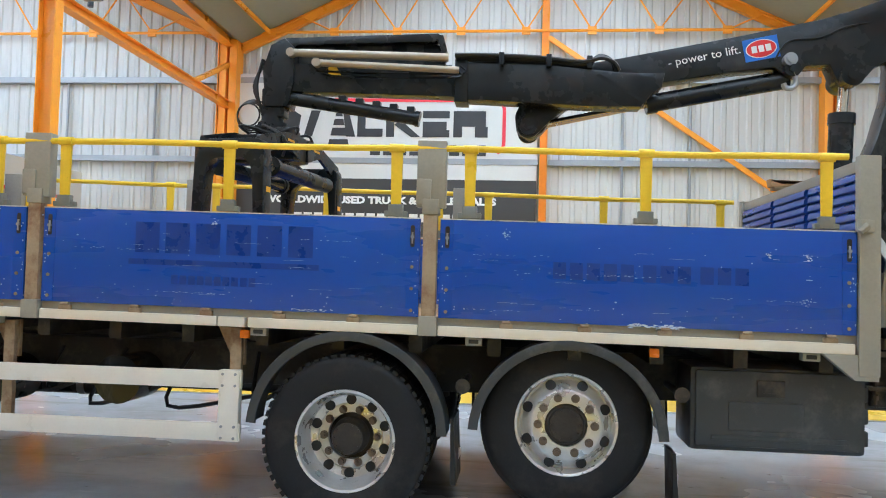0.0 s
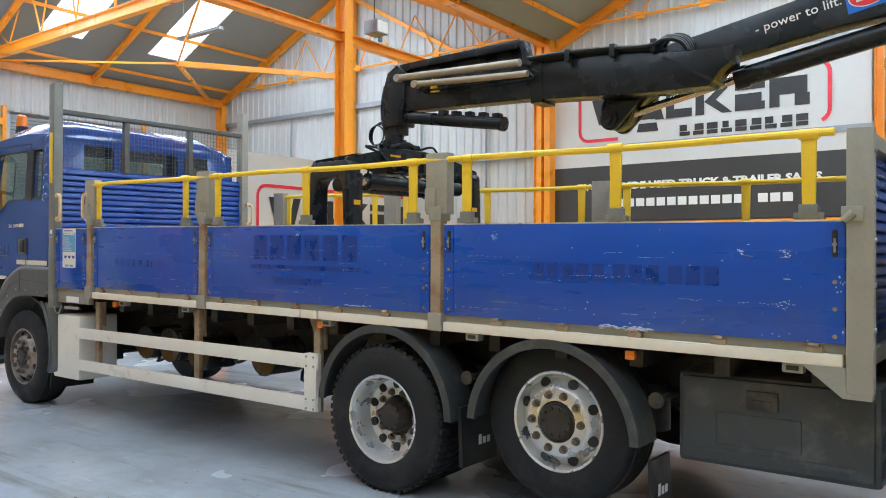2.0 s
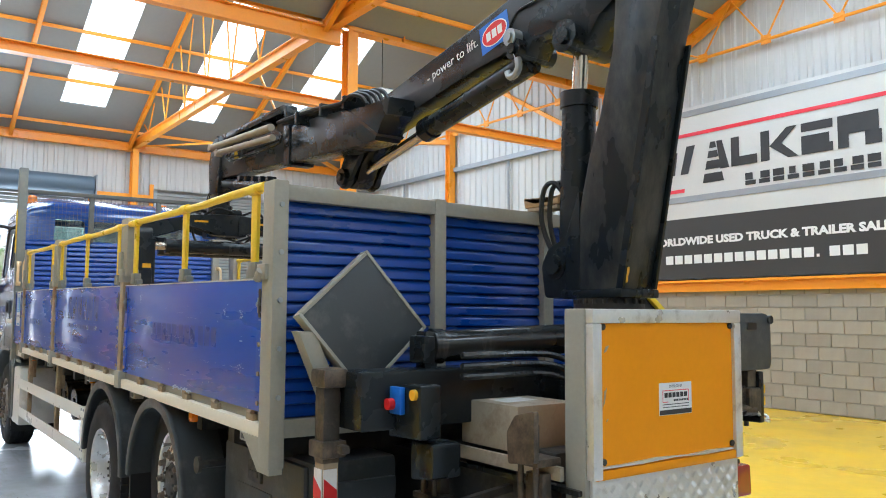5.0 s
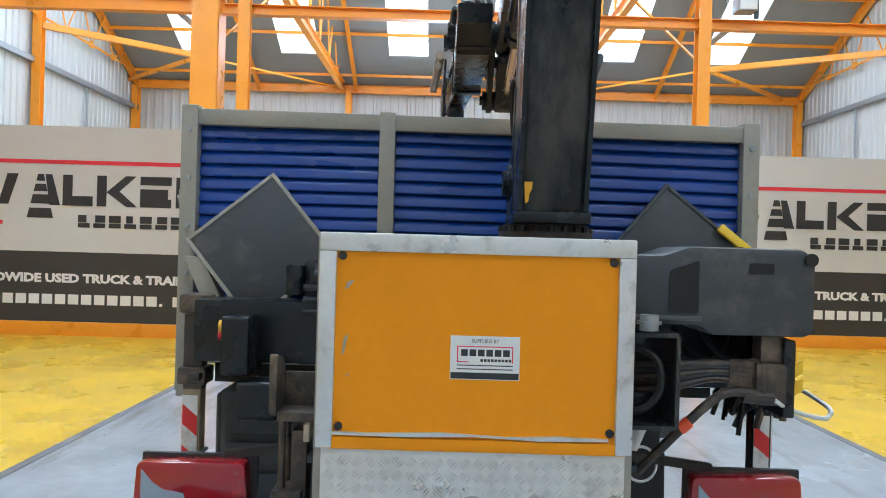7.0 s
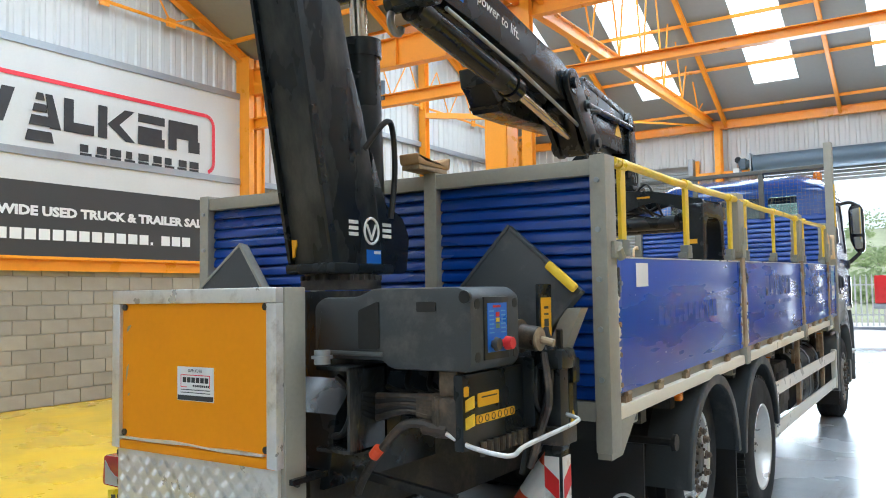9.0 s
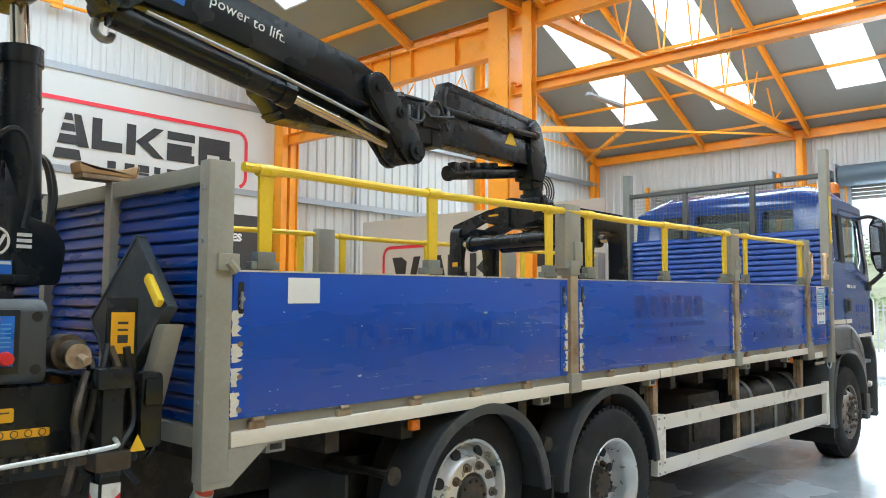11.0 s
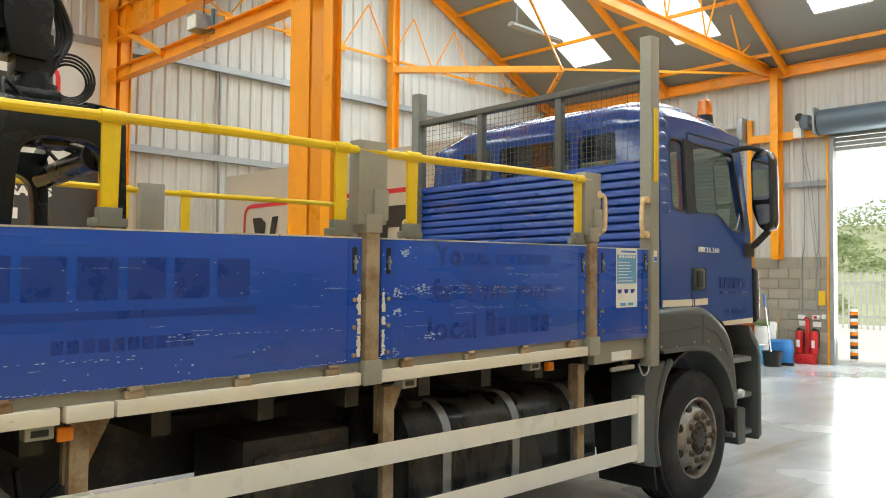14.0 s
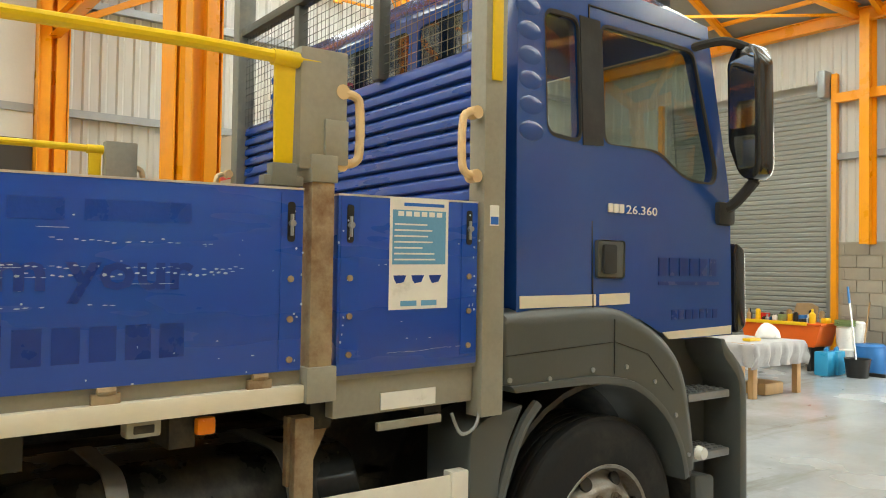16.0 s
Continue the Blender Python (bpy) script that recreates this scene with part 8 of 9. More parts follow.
# wooden rest on the headboard's middle upright
rest = thing("crane_rest", 3.05, 0.36, 2.29, "worn brown timber pad on a steel plate, on the headboard's upright", "rest")
bm = BM()
box(bm, 2.94, 3.18, 0.31, 0.41, 2.25, 2.272, 0.004)
part("plate", bm, M_RUST, rest, "rusty steel plate")
bm = BM()
prism(bm, rounded([(2.92, 2.272), (2.91, 2.335), (2.95, 2.325), (3.0, 2.305), (3.12, 2.305), (3.17, 2.32), (3.20, 2.325), (3.19, 2.272)], 0.012), 0.305, 0.415, bevel=0.012)
part("pad", bm, M_WOOD, rest, "frayed brown pad")

# ---- marks, stickers and wear on the boards ----
def board_mark(name, pts, s, material, off=0.0488, label=""):
    """A flat mark on a board's outer face; pts are (x, z), read as seen from outside."""
    bm = BM()
    y = s * (1.2 + off)
    a = [bm.verts.new((x, y, z)) for x, z in pts]
    bm.faces.new(a if s < 0 else a[::-1])
    ob = bpart(name, bm, material, body, label, None)
    return ob


def rect(x0, x1, z0, z1):
    return [(x0, z0), (x1, z0), (x1, z1), (x0, z1)]


# left: ghost of a name on the second board, a number on the third
for k in range(6):
    x = -1.36 + k * 0.195
    board_mark("ghost_block", rect(x, x + 0.155, 1.60, 1.79), -1, M_BLUE_DARK, 0.0492, "faded dark block where lettering was")
board_mark("ghost_bar", rect(-1.40, -0.19, 1.525, 1.56), -1, M_BLUE_DARK, 0.0492, "faded dark bar where lettering was")
for k in range(10):
    x = -1.12 + k * 0.055
    board_mark("ghost_block", rect(x, x + 0.042, 1.41, 1.465), -1, M_BLUE_DARK, 0.0492, "faded dark block where lettering was")
for s in (-1, 1):
    for k in range(11):
        x = 1.22 + k * 0.098 + (0.03 if k > 4 else 0) + (0.03 if k > 7 else 0)
        board_mark("ghost_block", rect(x, x + 0.075, 1.53, 1.63), s, M_BLUE_DARK if s < 0 else M_BLUE_FAINT, 0.0492, "faded dark block where a number was")
for k in range(8):
    x = -3.4 + k * 0.1
    board_mark("ghost_block", rect(x, x + 0.07, 1.50, 1.56), -1, M_BLUE_DARK, 0.0492, "faded dark block where lettering was")
# right: second board name, first board slogan
for k in range(6):
    x = -1.37 + k * 0.185
    board_mark("ghost_block", rect(x, x + 0.15, 1.60, 1.76), 1, M_BLUE_DARK, 0.0492, "faded dark block where lettering was")
board_mark("ghost_bar", rect(-1.40, -0.28, 1.53, 1.56), 1, M_BLUE_DARK, 0.0492, "faded dark bar where lettering was")
for k in range(10):
    x = -1.12 + k * 0.055
    board_mark("ghost_block", rect(x, x + 0.042, 1.41, 1.46), 1, M_BLUE_DARK, 0.0492, "faded dark block where lettering was")


def ghost_text(body_text, x_right, z, size, width):
    m = Matrix.Translation((x_right, 1.2496, z + rise(x_right - width / 2, 1.25))) @ Matrix.Rotation(radians(180), 4, "Z") @ Matrix.Rotation(radians(90), 4, "X") @ Matrix.Rotation(math.atan(-K_BED), 4, "Z")
    text_mesh("ghost_lettering", body_text, M_BLUE_DARK, m, size, body, 0.0002, "LEFT", 0.004, width)


ghost_text("Yo", -2.45, 1.735, 0.16, 0.20)
ghost_text("far from your", -2.43, 1.545, 0.155, 1.0)
ghost_text("local", -2.41, 1.345, 0.175, 0.36)
for x, w in ((-2.67, 0.20), (-2.93, 0.14), (-3.12, 0.30)):
    board_mark("ghost_bar", rect(x - w, x, 1.74, 1.80), 1, M_BLUE_FAINT, 0.0492, "barely visible bar where lettering was")
for k in range(6):
    x = -2.925 - k * 0.096
    board_mark("ghost_block", rect(x, x + 0.072, 1.345, 1.445 + (0.045 if k == 0 else 0)), 1, M_BLUE_DARK, 0.0492, "faded dark block where a name was")

# chips and scratches: small ragged flakes of bare metal
M_CHIP = mat("bare_metal_chip", (0.50, 0.60, 0.76), 0.65, 0.0, vary=0.15, scale=20)


def flake(bm, x, z, w, h, y, n=7):
    pts = []
    y += math.copysign(random.uniform(0.0, 0.0016), y)
    for i in range(n):
        a = 2 * math.pi * i / n
        r = random.uniform(0.55, 1.0)
        pts.append(bm.verts.new((x + w / 2 * r * math.cos(a), y, z + h / 2 * r * math.sin(a))))
    bm.faces.new(pts)


random.seed(11)
for s in (-1, 1):
    y = s * 1.2494
    for i, (a, b) in enumerate(PANELS):
        bm = BM()
        n = (10, 40, 60, 60)[i]
        for _ in range(n):
            x, z = random.uniform(a + 0.03, b - 0.03), random.choice((random.uniform(1.27, 1.85), random.gauss(1.62, 0.05), random.uniform(1.27, 1.4)))
            z = min(max(z, 1.265), 1.85)
            big = random.random() < 0.025
            w, h = (random.uniform(0.02, 0.055), random.uniform(0.006, 0.016)) if big else (random.uniform(0.004, 0.016), random.uniform(0.003, 0.010))
            flake(bm, x, z, w, h, y)
        for _ in range((2, 10, 12, 12)[i]):
            x, z = random.uniform(a + 0.05, b - 0.25), random.uniform(1.30, 1.72)
            L = random.uniform(0.05, 0.22)
            for q in range(int(L / 0.02)):
                if random.random() < 0.88:
                    flake(bm, x + q * 0.02, z + random.gauss(0, 0.0006), 0.034, random.uniform(0.001, 0.003), y, 5)
        # flaking along both ends
        for xe in (a + 0.02, b - 0.02):
            for _ in range(10):
                flake(bm, xe + random.gauss(0, 0.014), random.uniform(1.29, 1.84), random.uniform(0.006, 0.013), random.uniform(0.008, 0.016), s * 1.2525)
        lean(bm)
        ob = part("chipped_paint", bm, M_CHIP, body, "flakes of bare metal in the blue paint", None)
        tagged(ob, kind="stuff")
# bare cream metal where the paint has peeled beside the right-hand posts
M_PEEL = mat("peeled_cream_metal", (0.66, 0.62, 0.53), 0.75, vary=0.2, scale=12, fine=80, dirt=(0.33, 0.27, 0.2), dirt_amount=0.3, dirt_scale=14, dirt_sharp=0.05)
random.seed(77)
for xe, side_in, z0, z1, wide in ((2.93, -1, 1.285, 1.70, 0.05), (0.545, 1, 1.30, 1.62, 0.035), (0.425, -1, 1.29, 1.64, 0.05), (-1.97, 1, 1.30, 1.50, 0.025), (-2.09, -1, 1.30, 1.58, 0.022)):
    bm = BM()
    z = z0
    while z < z1:
        h = random.uniform(0.03, 0.11)
        n = 9
        inner = [(xe + side_in * (0.010 + wide * random.uniform(0.35, 1.0)), z + h * k / n) for k in range(n + 1)]
        outer = [(xe + side_in * random.uniform(0.002, 0.009), z + h * k / n) for k in range(n + 1)]
        pts = outer + inner[::-1]
        bm.faces.new([bm.verts.new((x, 1.2532, zz)) for x, zz in pts])
        z += h + random.uniform(0.0, 0.03)
    tagged(part("peeled_patch", lean(bm), M_PEEL, body, "cream bare metal where the blue paint has peeled", None), kind="stuff")
# scuff along the lower edge of the left rear board and of the right middle one
bm = BM()
for q in range(70):
    flake(bm, random.uniform(1.66, 1.98), 1.275 + random.gauss(0, 0.006), random.uniform(0.01, 0.05), random.uniform(0.004, 0.012), -1.2495)
for q in range(26):
    flake(bm, -0.2 + random.gauss(0, 0.07), 1.285 + random.gauss(0, 0.004), random.uniform(0.01, 0.03), 0.006, -1.2495)
for q in range(90):
    x = -1.9 + q * 0.022
    flake(bm, x, 1.30 + 0.03 * math.sin(x * 1.4) + random.gauss(0, 0.003), 0.024, 0.004, 1.2495, 5)
for q in range(60):
    x = -3.55 + q * 0.022
    if random.random() < 0.75:
        flake(bm, x, 1.59 + random.gauss(0, 0.004), 0.02, random.uniform(0.003, 0.012), 1.2495, 5)
for xc, zc in ((-2.36, 1.62), (-2.42, 1.37), (-2.20, 1.60), (-2.19, 1.50), (-2.16, 1.30), (-2.25, 1.80)):
    for q in range(26):
        flake(bm, xc + random.gauss(0, 0.025), zc + random.gauss(0, 0.011), random.uniform(0.006, 0.03), random.uniform(0.003, 0.012), 1.2495)
for z0, x0, n in ((1.605, -3.6, 70), (1.50, -3.2, 30), (1.68, -3.5, 24), (1.44, -1.8, 40), (1.60, 0.7, 30), (1.38, -0.9, 30)):
    for q in range(n):
        if random.random() < 0.6:
            flake(bm, x0 + q * 0.02, z0 + random.gauss(0, 0.003) + 0.0003 * q, 0.022, random.uniform(0.002, 0.007), 1.2495, 5)
for z0, x0, n in ((1.62, -1.75, 40), (1.66, 0.75, 26), (1.56, 1.0, 50), (1.45, 2.2, 26), (1.71, -0.3, 18), (1.33, 0.7, 18), (1.36, -1.2, 22)):
    for q in range(n):
        if random.random() < 0.55:
            flake(bm, x0 + q * 0.02, z0 + random.gauss(0, 0.003), 0.022, random.uniform(0.002, 0.006), -1.2495, 5)
for xc, zc in ((0.95, 1.78), (2.66, 1.45), (2.67, 1.70), (-0.85, 1.80), (2.45, 1.72)):
    for q in range(12):
        flake(bm, xc + random.gauss(0, 0.016), zc + random.gauss(0, 0.014), random.uniform(0.005, 0.022), random.uniform(0.004, 0.012), -1.2495)
tagged(part("paint_scuff", lean(bm), M_CHIP, body, "pale scuffs along the boards", None), kind="stuff")

# paper on the rear right board
board_mark("paper_notice", rect(2.485, 2.655, 1.73, 1.84), 1, M_DECAL_WHITE, 0.0505, "weathered white paper notice")
# safety sticker on the small end boards
for s in (-1, 1):
    x0, x1 = (-4.385, -4.125)
    board_mark("safety_sticker", rect(x0, x1, 1.4550, 1.8550), s, M_DECAL_WHITE, 0.0505, "white safety sticker with a blue field")
    board_mark("sticker_field", rect(x0 + 0.012, x1 - 0.012, 1.6160, 1.8111), s, M_DECAL_SKY, 0.0510, "pale blue printed field")
    for k in range(6):
        u = x0 + 0.03 + k * 0.034
        board_mark("sticker_icon", rect(u, u + 0.025, 1.7887, 1.8062), s, M_DECAL_WHITE, 0.0514)
    for k in range(7):
        w = random.uniform(0.10, 0.20)
        board_mark("sticker_line", rect(x1 - 0.02 - w if s > 0 else x0 + 0.02, x1 - 0.02 if s > 0 else x0 + 0.02 + w, 1.6306 + k * 0.021, 1.6365 + k * 0.021), s, M_DECAL_WHITE, 0.0514)
    for k in range(3):
        u = x0 + 0.03 + k * 0.078
        board_mark("sticker_picture", [(u, 1.5770), (u + 0.012, 1.5526), (u + 0.042, 1.5477), (u + 0.052, 1.5623), (u + 0.056, 1.5770)], s, M_BLUE_DARK, 0.0512)
    for k in range(2):
        u = x0 + 0.05 + k * 0.09
        board_mark("sticker_seal", rect(u, u + 0.07, 1.4667, 1.4862), s, M_DECAL_SKY, 0.0512)
    board_mark("sticker_title", rect(x0 + 0.02, x1 - 0.06, 1.8257, 1.8374), s, M_DECAL_BLUE, 0.0512)
    bm = BM()
    box(bm, -4.62, -4.575, min(s * 1.265, s * 1.267), max(s * 1.265, s * 1.267), 1.765, 1.845)
    bpart("stake_sticker", bm, M_DECAL_WHITE, body, "small blue and white sticker")
    bm = BM()
    box(bm, -4.617, -4.578, min(s * 1.267, s * 1.268), max(s * 1.267, s * 1.268), 1.77, 1.80)
    bpart("stake_sticker_blue", bm, M_DECAL_BLUE, body)
# warning triangle on the boom tip and on the grab
for s in (-1, 1):
    bm = BM()
    yy = cy(-0.43) + s * 0.078
    prism(bm, [(-0.52, 3.02), (-0.36, 3.02), (-0.44, 3.15)], yy, yy + s * 0.002)
    tri = cpart("warning_triangle", bm, M_DECAL_YELLOW, "yellow warning triangle", jib)

# ---- doors and clutter along the end wall ----
def shutter(name, y0, y1, z0, z1, x, material, label):
    th = thing(name, x, (y0 + y1) / 2, z0, label, "roller shutter")
    n = int((z1 - z0) / 0.095)
    p = (z1 - z0) / n
    prof = []
    for i in range(n):
        z = z0 + i * p
        prof += [(x, z), (x + 0.02, z + 0.25 * p), (x + 0.02, z + 0.75 * p)]
    prof.append((x, z1))
    bm = BM()
    prism(bm, prof + [(x - 0.015, z1), (x - 0.015, z0)], y0, y1)
    part("curtain", bm, material, th, "horizontally slatted steel curtain", 20)
    for yy in (y0, y1):
        bm = BM()
        box(bm, x - 0.03, x + 0.06, yy - 0.05, yy + 0.05, 0, z1 + 0.05, 0.006)
        part("guide", bm, M_GALV, th, "steel guide channel")
    return th


shutter("roller_shutter", -7.5, -3.86, 0.0, 5.15, X_END - 0.10, M_SHUTTER, "closed pale grey roller shutter door")
shutter("roller_shutter", 3.93, 7.55, 0.0, 5.15, X_END - 0.10, M_SHUTTER, "closed pale grey roller shutter door")
th = thing("rolled_shutter", X_END, 0, 5.0, "rolled-up blue-grey shutter over the open doorway", "roller shutter")
bm = BM()
cyl(bm, (X_END + 0.22, -2.1, 5.12), (X_END + 0.22, 2.15, 5.12), 0.27, seg=24)
part("roll", bm, M_SHUTTER_BLUE, th)
bm = BM()
for k in range(5):
    box(bm, X_END - 0.06, X_END - 0.03, -1.95, 2.03, 4.52 + k * 0.1, 4.60 + k * 0.1, 0.01)
part("lowered_slats", bm, M_SHUTTER, th, "last slats of the curtain")
for y in (-2.16, 2.2):
    bm = BM()
    box(bm, X_END + 0.0, X_END + 0.5, y - 0.02, y + 0.02, 4.85, 5.42, 0.01)
    part("end_plate", bm, M_GALV, th)
bm = BM()
cyl(bm, (X_END + 0.25, -2.5, 5.15), (X_END + 0.25, -2.2, 5.15), 0.11, seg=16)
box(bm, X_END + 0.12, X_END + 0.4, -2.45, -2.3, 5.0, 5.3, 0.02)
part("motor", bm, M_SHUTTER_BLUE, th, "dark shutter motor")
bm = BM()
cyl(bm, (X_END + 0.26, -2.52, 5.28), (X_END + 0.30, -2.52, 5.28), 0.09, seg=18)
tube(bm, [(X_END + 0.28, -2.52, 5.28), (X_END + 0.10, -2.48, 5.02)], 0.02, 8)
part("chain_wheel", bm, M_CHASSIS, th, "dark chain wheel")
for y, d in ((-2.50, 0.0), (-2.46, 0.03)):
    bm = BM()
    tube(bm, smooth_path([(X_END + 0.24, y, 5.15), (X_END + 0.20, y + d, 4.5), (X_END + 0.12, y + 0.08 + d, 3.86), (X_END + 0.11, y + 0.15 + d, 3.0), (X_END + 0.09, y + 0.24 + d, 2.2), (X_END + 0.08, y + 0.25, 1.9)], 5), 0.009, 6)
    part("pull_cord", bm, M_GALV, th, "grey hanging pull cord")
for y, z_top in ((-2.56, 4.85), (-2.26, 3.95)):
    th = thing("wall_conduit", X_END + 0.05, y, 0.98, "thin grey conduit bent over the wall's ledge down to a socket", "conduit", "conduits on the end wall")
    bm = BM()
    tube(bm, [(X_END + 0.03, y - 0.03, 1.0), (X_END + 0.03, y - 0.03, 2.18), (X_END + 0.05, y + 0.0, 2.34), (X_END + 0.05, y + 0.04, 2.50), (X_END + 0.05, y + 0.04, 3.76), (X_END + 0.09, y + 0.04, 3.80), (X_END + 0.09, y + 0.04, z_top)], 0.013, 8)
    part("pipe", bm, M_GALV, th)
    bm = BM()
    box(bm, X_END + 0.006, X_END + 0.06, y - 0.105, y + 0.045, 0.94, 1.03, 0.006)
    so = part("socket", bm, M_DECAL_WHITE, th, "pale socket box")
    if y > -2.4:
        bm = BM()
        box(bm, X_END + 0.06, X_END + 0.07, y - 0.08, y - 0.01, 0.955, 1.015, 0.008)
        part("red_switch", bm, M_RED, so)
bm = BM()
box(bm, X_END + 0.02, X_END + 0.3, -3.92, -3.78, 4.95, 5.45, 0.02)
tagged(part("shutter_bracket", bm, M_GALV, None, "grey steel shutter end plate on the wall"), category="bracket")
bm = BM()
box(bm, X_END + 0.14, X_END + 0.22, -2.68, -2.48, 4.86, 5.07, 0.01)
tagged(part("junction_box", bm, M_DECAL_WHITE, None, "small white junction box on the cross rail"), category="junction box")
bm = BM()
for a, b in ((-3.7, -3.17), (-2.95, -2.06), (2.13, 3.14), (3.36, 3.78)):
    box(bm, X_END + 0.0, X_END + 0.06, a, b, 3.80, 3.92)
structure("wall_rail_end", bm, M_GALV, "galvanised sheeting rail on the end wall", "rail")

# fire point: extinguishers, signs, shovel
def extinguisher(y, label):
    th = thing("fire_extinguisher", X_END + 0.12, y, 0.21, label, "fire extinguisher", "fire extinguishers on the stand")
    bm = BM()
    lathe_z(bm, [(0.001, 0.0), (0.07, 0.0), (0.078, 0.02), (0.078, 0.42), (0.06, 0.47), (0.025, 0.50), (0.022, 0.53)], X_END + 0.12, y, 0.21)
    part("cylinder", bm, M_RED, th)
    bm = BM()
    box(bm, X_END + 0.08, X_END + 0.2, y - 0.02, y + 0.02, 0.70, 0.75, 0.008)
    tube(bm, smooth_path([(X_END + 0.12, y, 0.72), (X_END + 0.12, y + 0.09, 0.70), (X_END + 0.12, y + 0.10, 0.5), (X_END + 0.12, y + 0.09, 0.35)], 4), 0.012, 6)
    part("valve_hose", bm, M_BLACK, th, "black valve and hose")
    bm = BM()
    box(bm, X_END + 0.196, X_END + 0.200, y - 0.035, y + 0.035, 0.34, 0.50)
    part("paper_label", bm, M_DECAL_WHITE, th, "white instruction label")


def lathe_z(bm, prof, cx, cyy, z0, seg=20):
    rings = [[bm.verts.new((cx + r * math.cos(2 * math.pi * k / seg), cyy + r * math.sin(2 * math.pi * k / seg), z0 + z)) for k in range(seg)] for r, z in prof]
    for A, Bq in zip(rings, rings[1:]):
        for k in range(seg):
            bm.faces.new((A[k], A[(k + 1) % seg], Bq[(k + 1) % seg], Bq[k]))
    return rings


extinguisher(-2.615, "red fire extinguisher hung on a red stand")
extinguisher(-2.305, "red fire extinguisher hung on a red stand beside the doorway")
for y0, z0, w, h, mtl, lab in ((-2.66, 0.79, 0.16, 0.11, M_DECAL_WHITE, "white and red fire sign on the block wall"), (-2.37, 0.78, 0.17, 0.11, M_DECAL_WHITE, "white and red fire sign on the block wall"), (-2.19, 0.95, 0.09, 0.10, M_DECAL_WHITE, "small white and red sign on the block wall"),
                               (-2.25, 1.245, 0.14, 0.30, M_DECAL_YELLOW, "yellow safety sign on the block wall"), (3.42, 1.52, 0.14, 0.34, M_DECAL_YELLOW, "yellow safety sign on the block wall")):
    bm = BM()
    box(bm, X_END, X_END + 0.02, y0, y0 + w, z0, z0 + h, 0.003)
    tagged(part("safety_sign", bm, mtl, None, lab), category="sign")
th = thing("fire_point_stand", X_END + 0.12, -2.46, 0, "red steel fire point stand against the block wall", "stand")
bm = BM()
box(bm, X_END + 0.05, X_END + 0.30, -2.66, -2.26, 0.0, 0.20, 0.02)
part("foot", bm, M_RED, th)
bm = BM()
box(bm, X_END + 0.05, X_END + 0.09, -2.50, -2.42, 0.20, 0.93, 0.008)
box(bm, X_END + 0.05, X_END + 0.085, -2.68, -2.24, 0.60, 0.65, 0.006)
part("post", bm, M_RED, th)
bm = BM()
tube(bm, smooth_path([(X_END + 0.10, -2.52, 0.93), (X_END + 0.12, -2.49, 0.97), (X_END + 0.12, -2.43, 0.97), (X_END + 0.10, -2.40, 0.93)], 3), 0.015, 6)
part("handle", bm, M_RED, th)
# drum, bucket, broom, cans
th = thing("plastic_drum", -16.6, -2.83, 0, "blue plastic drum standing on the floor", "drum")
bm = BM()
lathe_z(bm, [(0.001, 0.0), (0.24, 0.0), (0.255, 0.03), (0.255, 0.22), (0.265, 0.25), (0.265, 0.36), (0.255, 0.39), (0.255, 0.47), (0.22, 0.51), (0.001, 0.52)], -16.6, -2.83, 0, 28)
part("drum_shell", bm, M_BIN_BLUE, th)
th = thing("black_bucket", -15.9, -2.70, 0, "black rubber bucket on the floor", "bucket")
bm = BM()
lathe_z(bm, [(0.001, 0.02), (0.15, 0.02), (0.16, 0.0), (0.20, 0.30), (0.21, 0.31), (0.19, 0.30), (0.145, 0.03), (0.001, 0.03)], -15.9, -2.70, 0, 24)
part("bucket_shell", bm, M_BLACK, th)
th = thing("broom", -15.9, -2.70, 0, "broom with a blue handle standing in a bucket", "broom")
bm = BM()
tube(bm, [(-15.9, -2.70, 0.08), (-16.15, -2.98, 1.45)], 0.014, 8)
part("handle", bm, M_ALU, th)
bm = BM()
tube(bm, [(-16.105, -2.93, 1.2), (-16.155, -2.985, 1.48)], 0.02, 8)
part("grip", bm, M_BIN_BLUE, th)
th = thing("floor_squeegee", -16.2, -2.75, 0, "floor squeegee with a wooden shaft", "squeegee")
bm = BM()
box(bm, -16.25, -16.2, -3.0, -2.4, 0.0, 0.06, 0.01)
part("blade", bm, M_BLACK, th)
bm = BM()
tube(bm, [(-16.22, -2.8, 0.05), (-16.98, -3.0, 1.2)], 0.014, 8)
part("shaft", bm, M_WOOD, th)
for i, (x, y) in enumerate(((-15.66, -3.10), (-15.95, -3.08))):
    th = thing("jerrycan", x, y, 0, "bright blue plastic jerrycan on the floor", "jerrycan", "blue jerrycans")
    bm = BM()
    box(bm, x - 0.13, x + 0.13, y - 0.10 - 0.04 * (1 - i), y + 0.10, 0, 0.40, 0.03)
    cyl(bm, (x, y, 0.40), (x, y, 0.45), 0.035, seg=12)
    part("can", bm, mat("cyan_plastic_%d" % i, (0.02, 0.30, 0.55), 0.4, vary=0.08), th)
    bm = BM()
    tube(bm, smooth_path([(x - 0.08, y, 0.39), (x - 0.06, y, 0.45), (x + 0.0, y, 0.455), (x + 0.06, y, 0.40)], 3), 0.014, 6)
    part("handle", bm, M_BIN_BLUE, th)
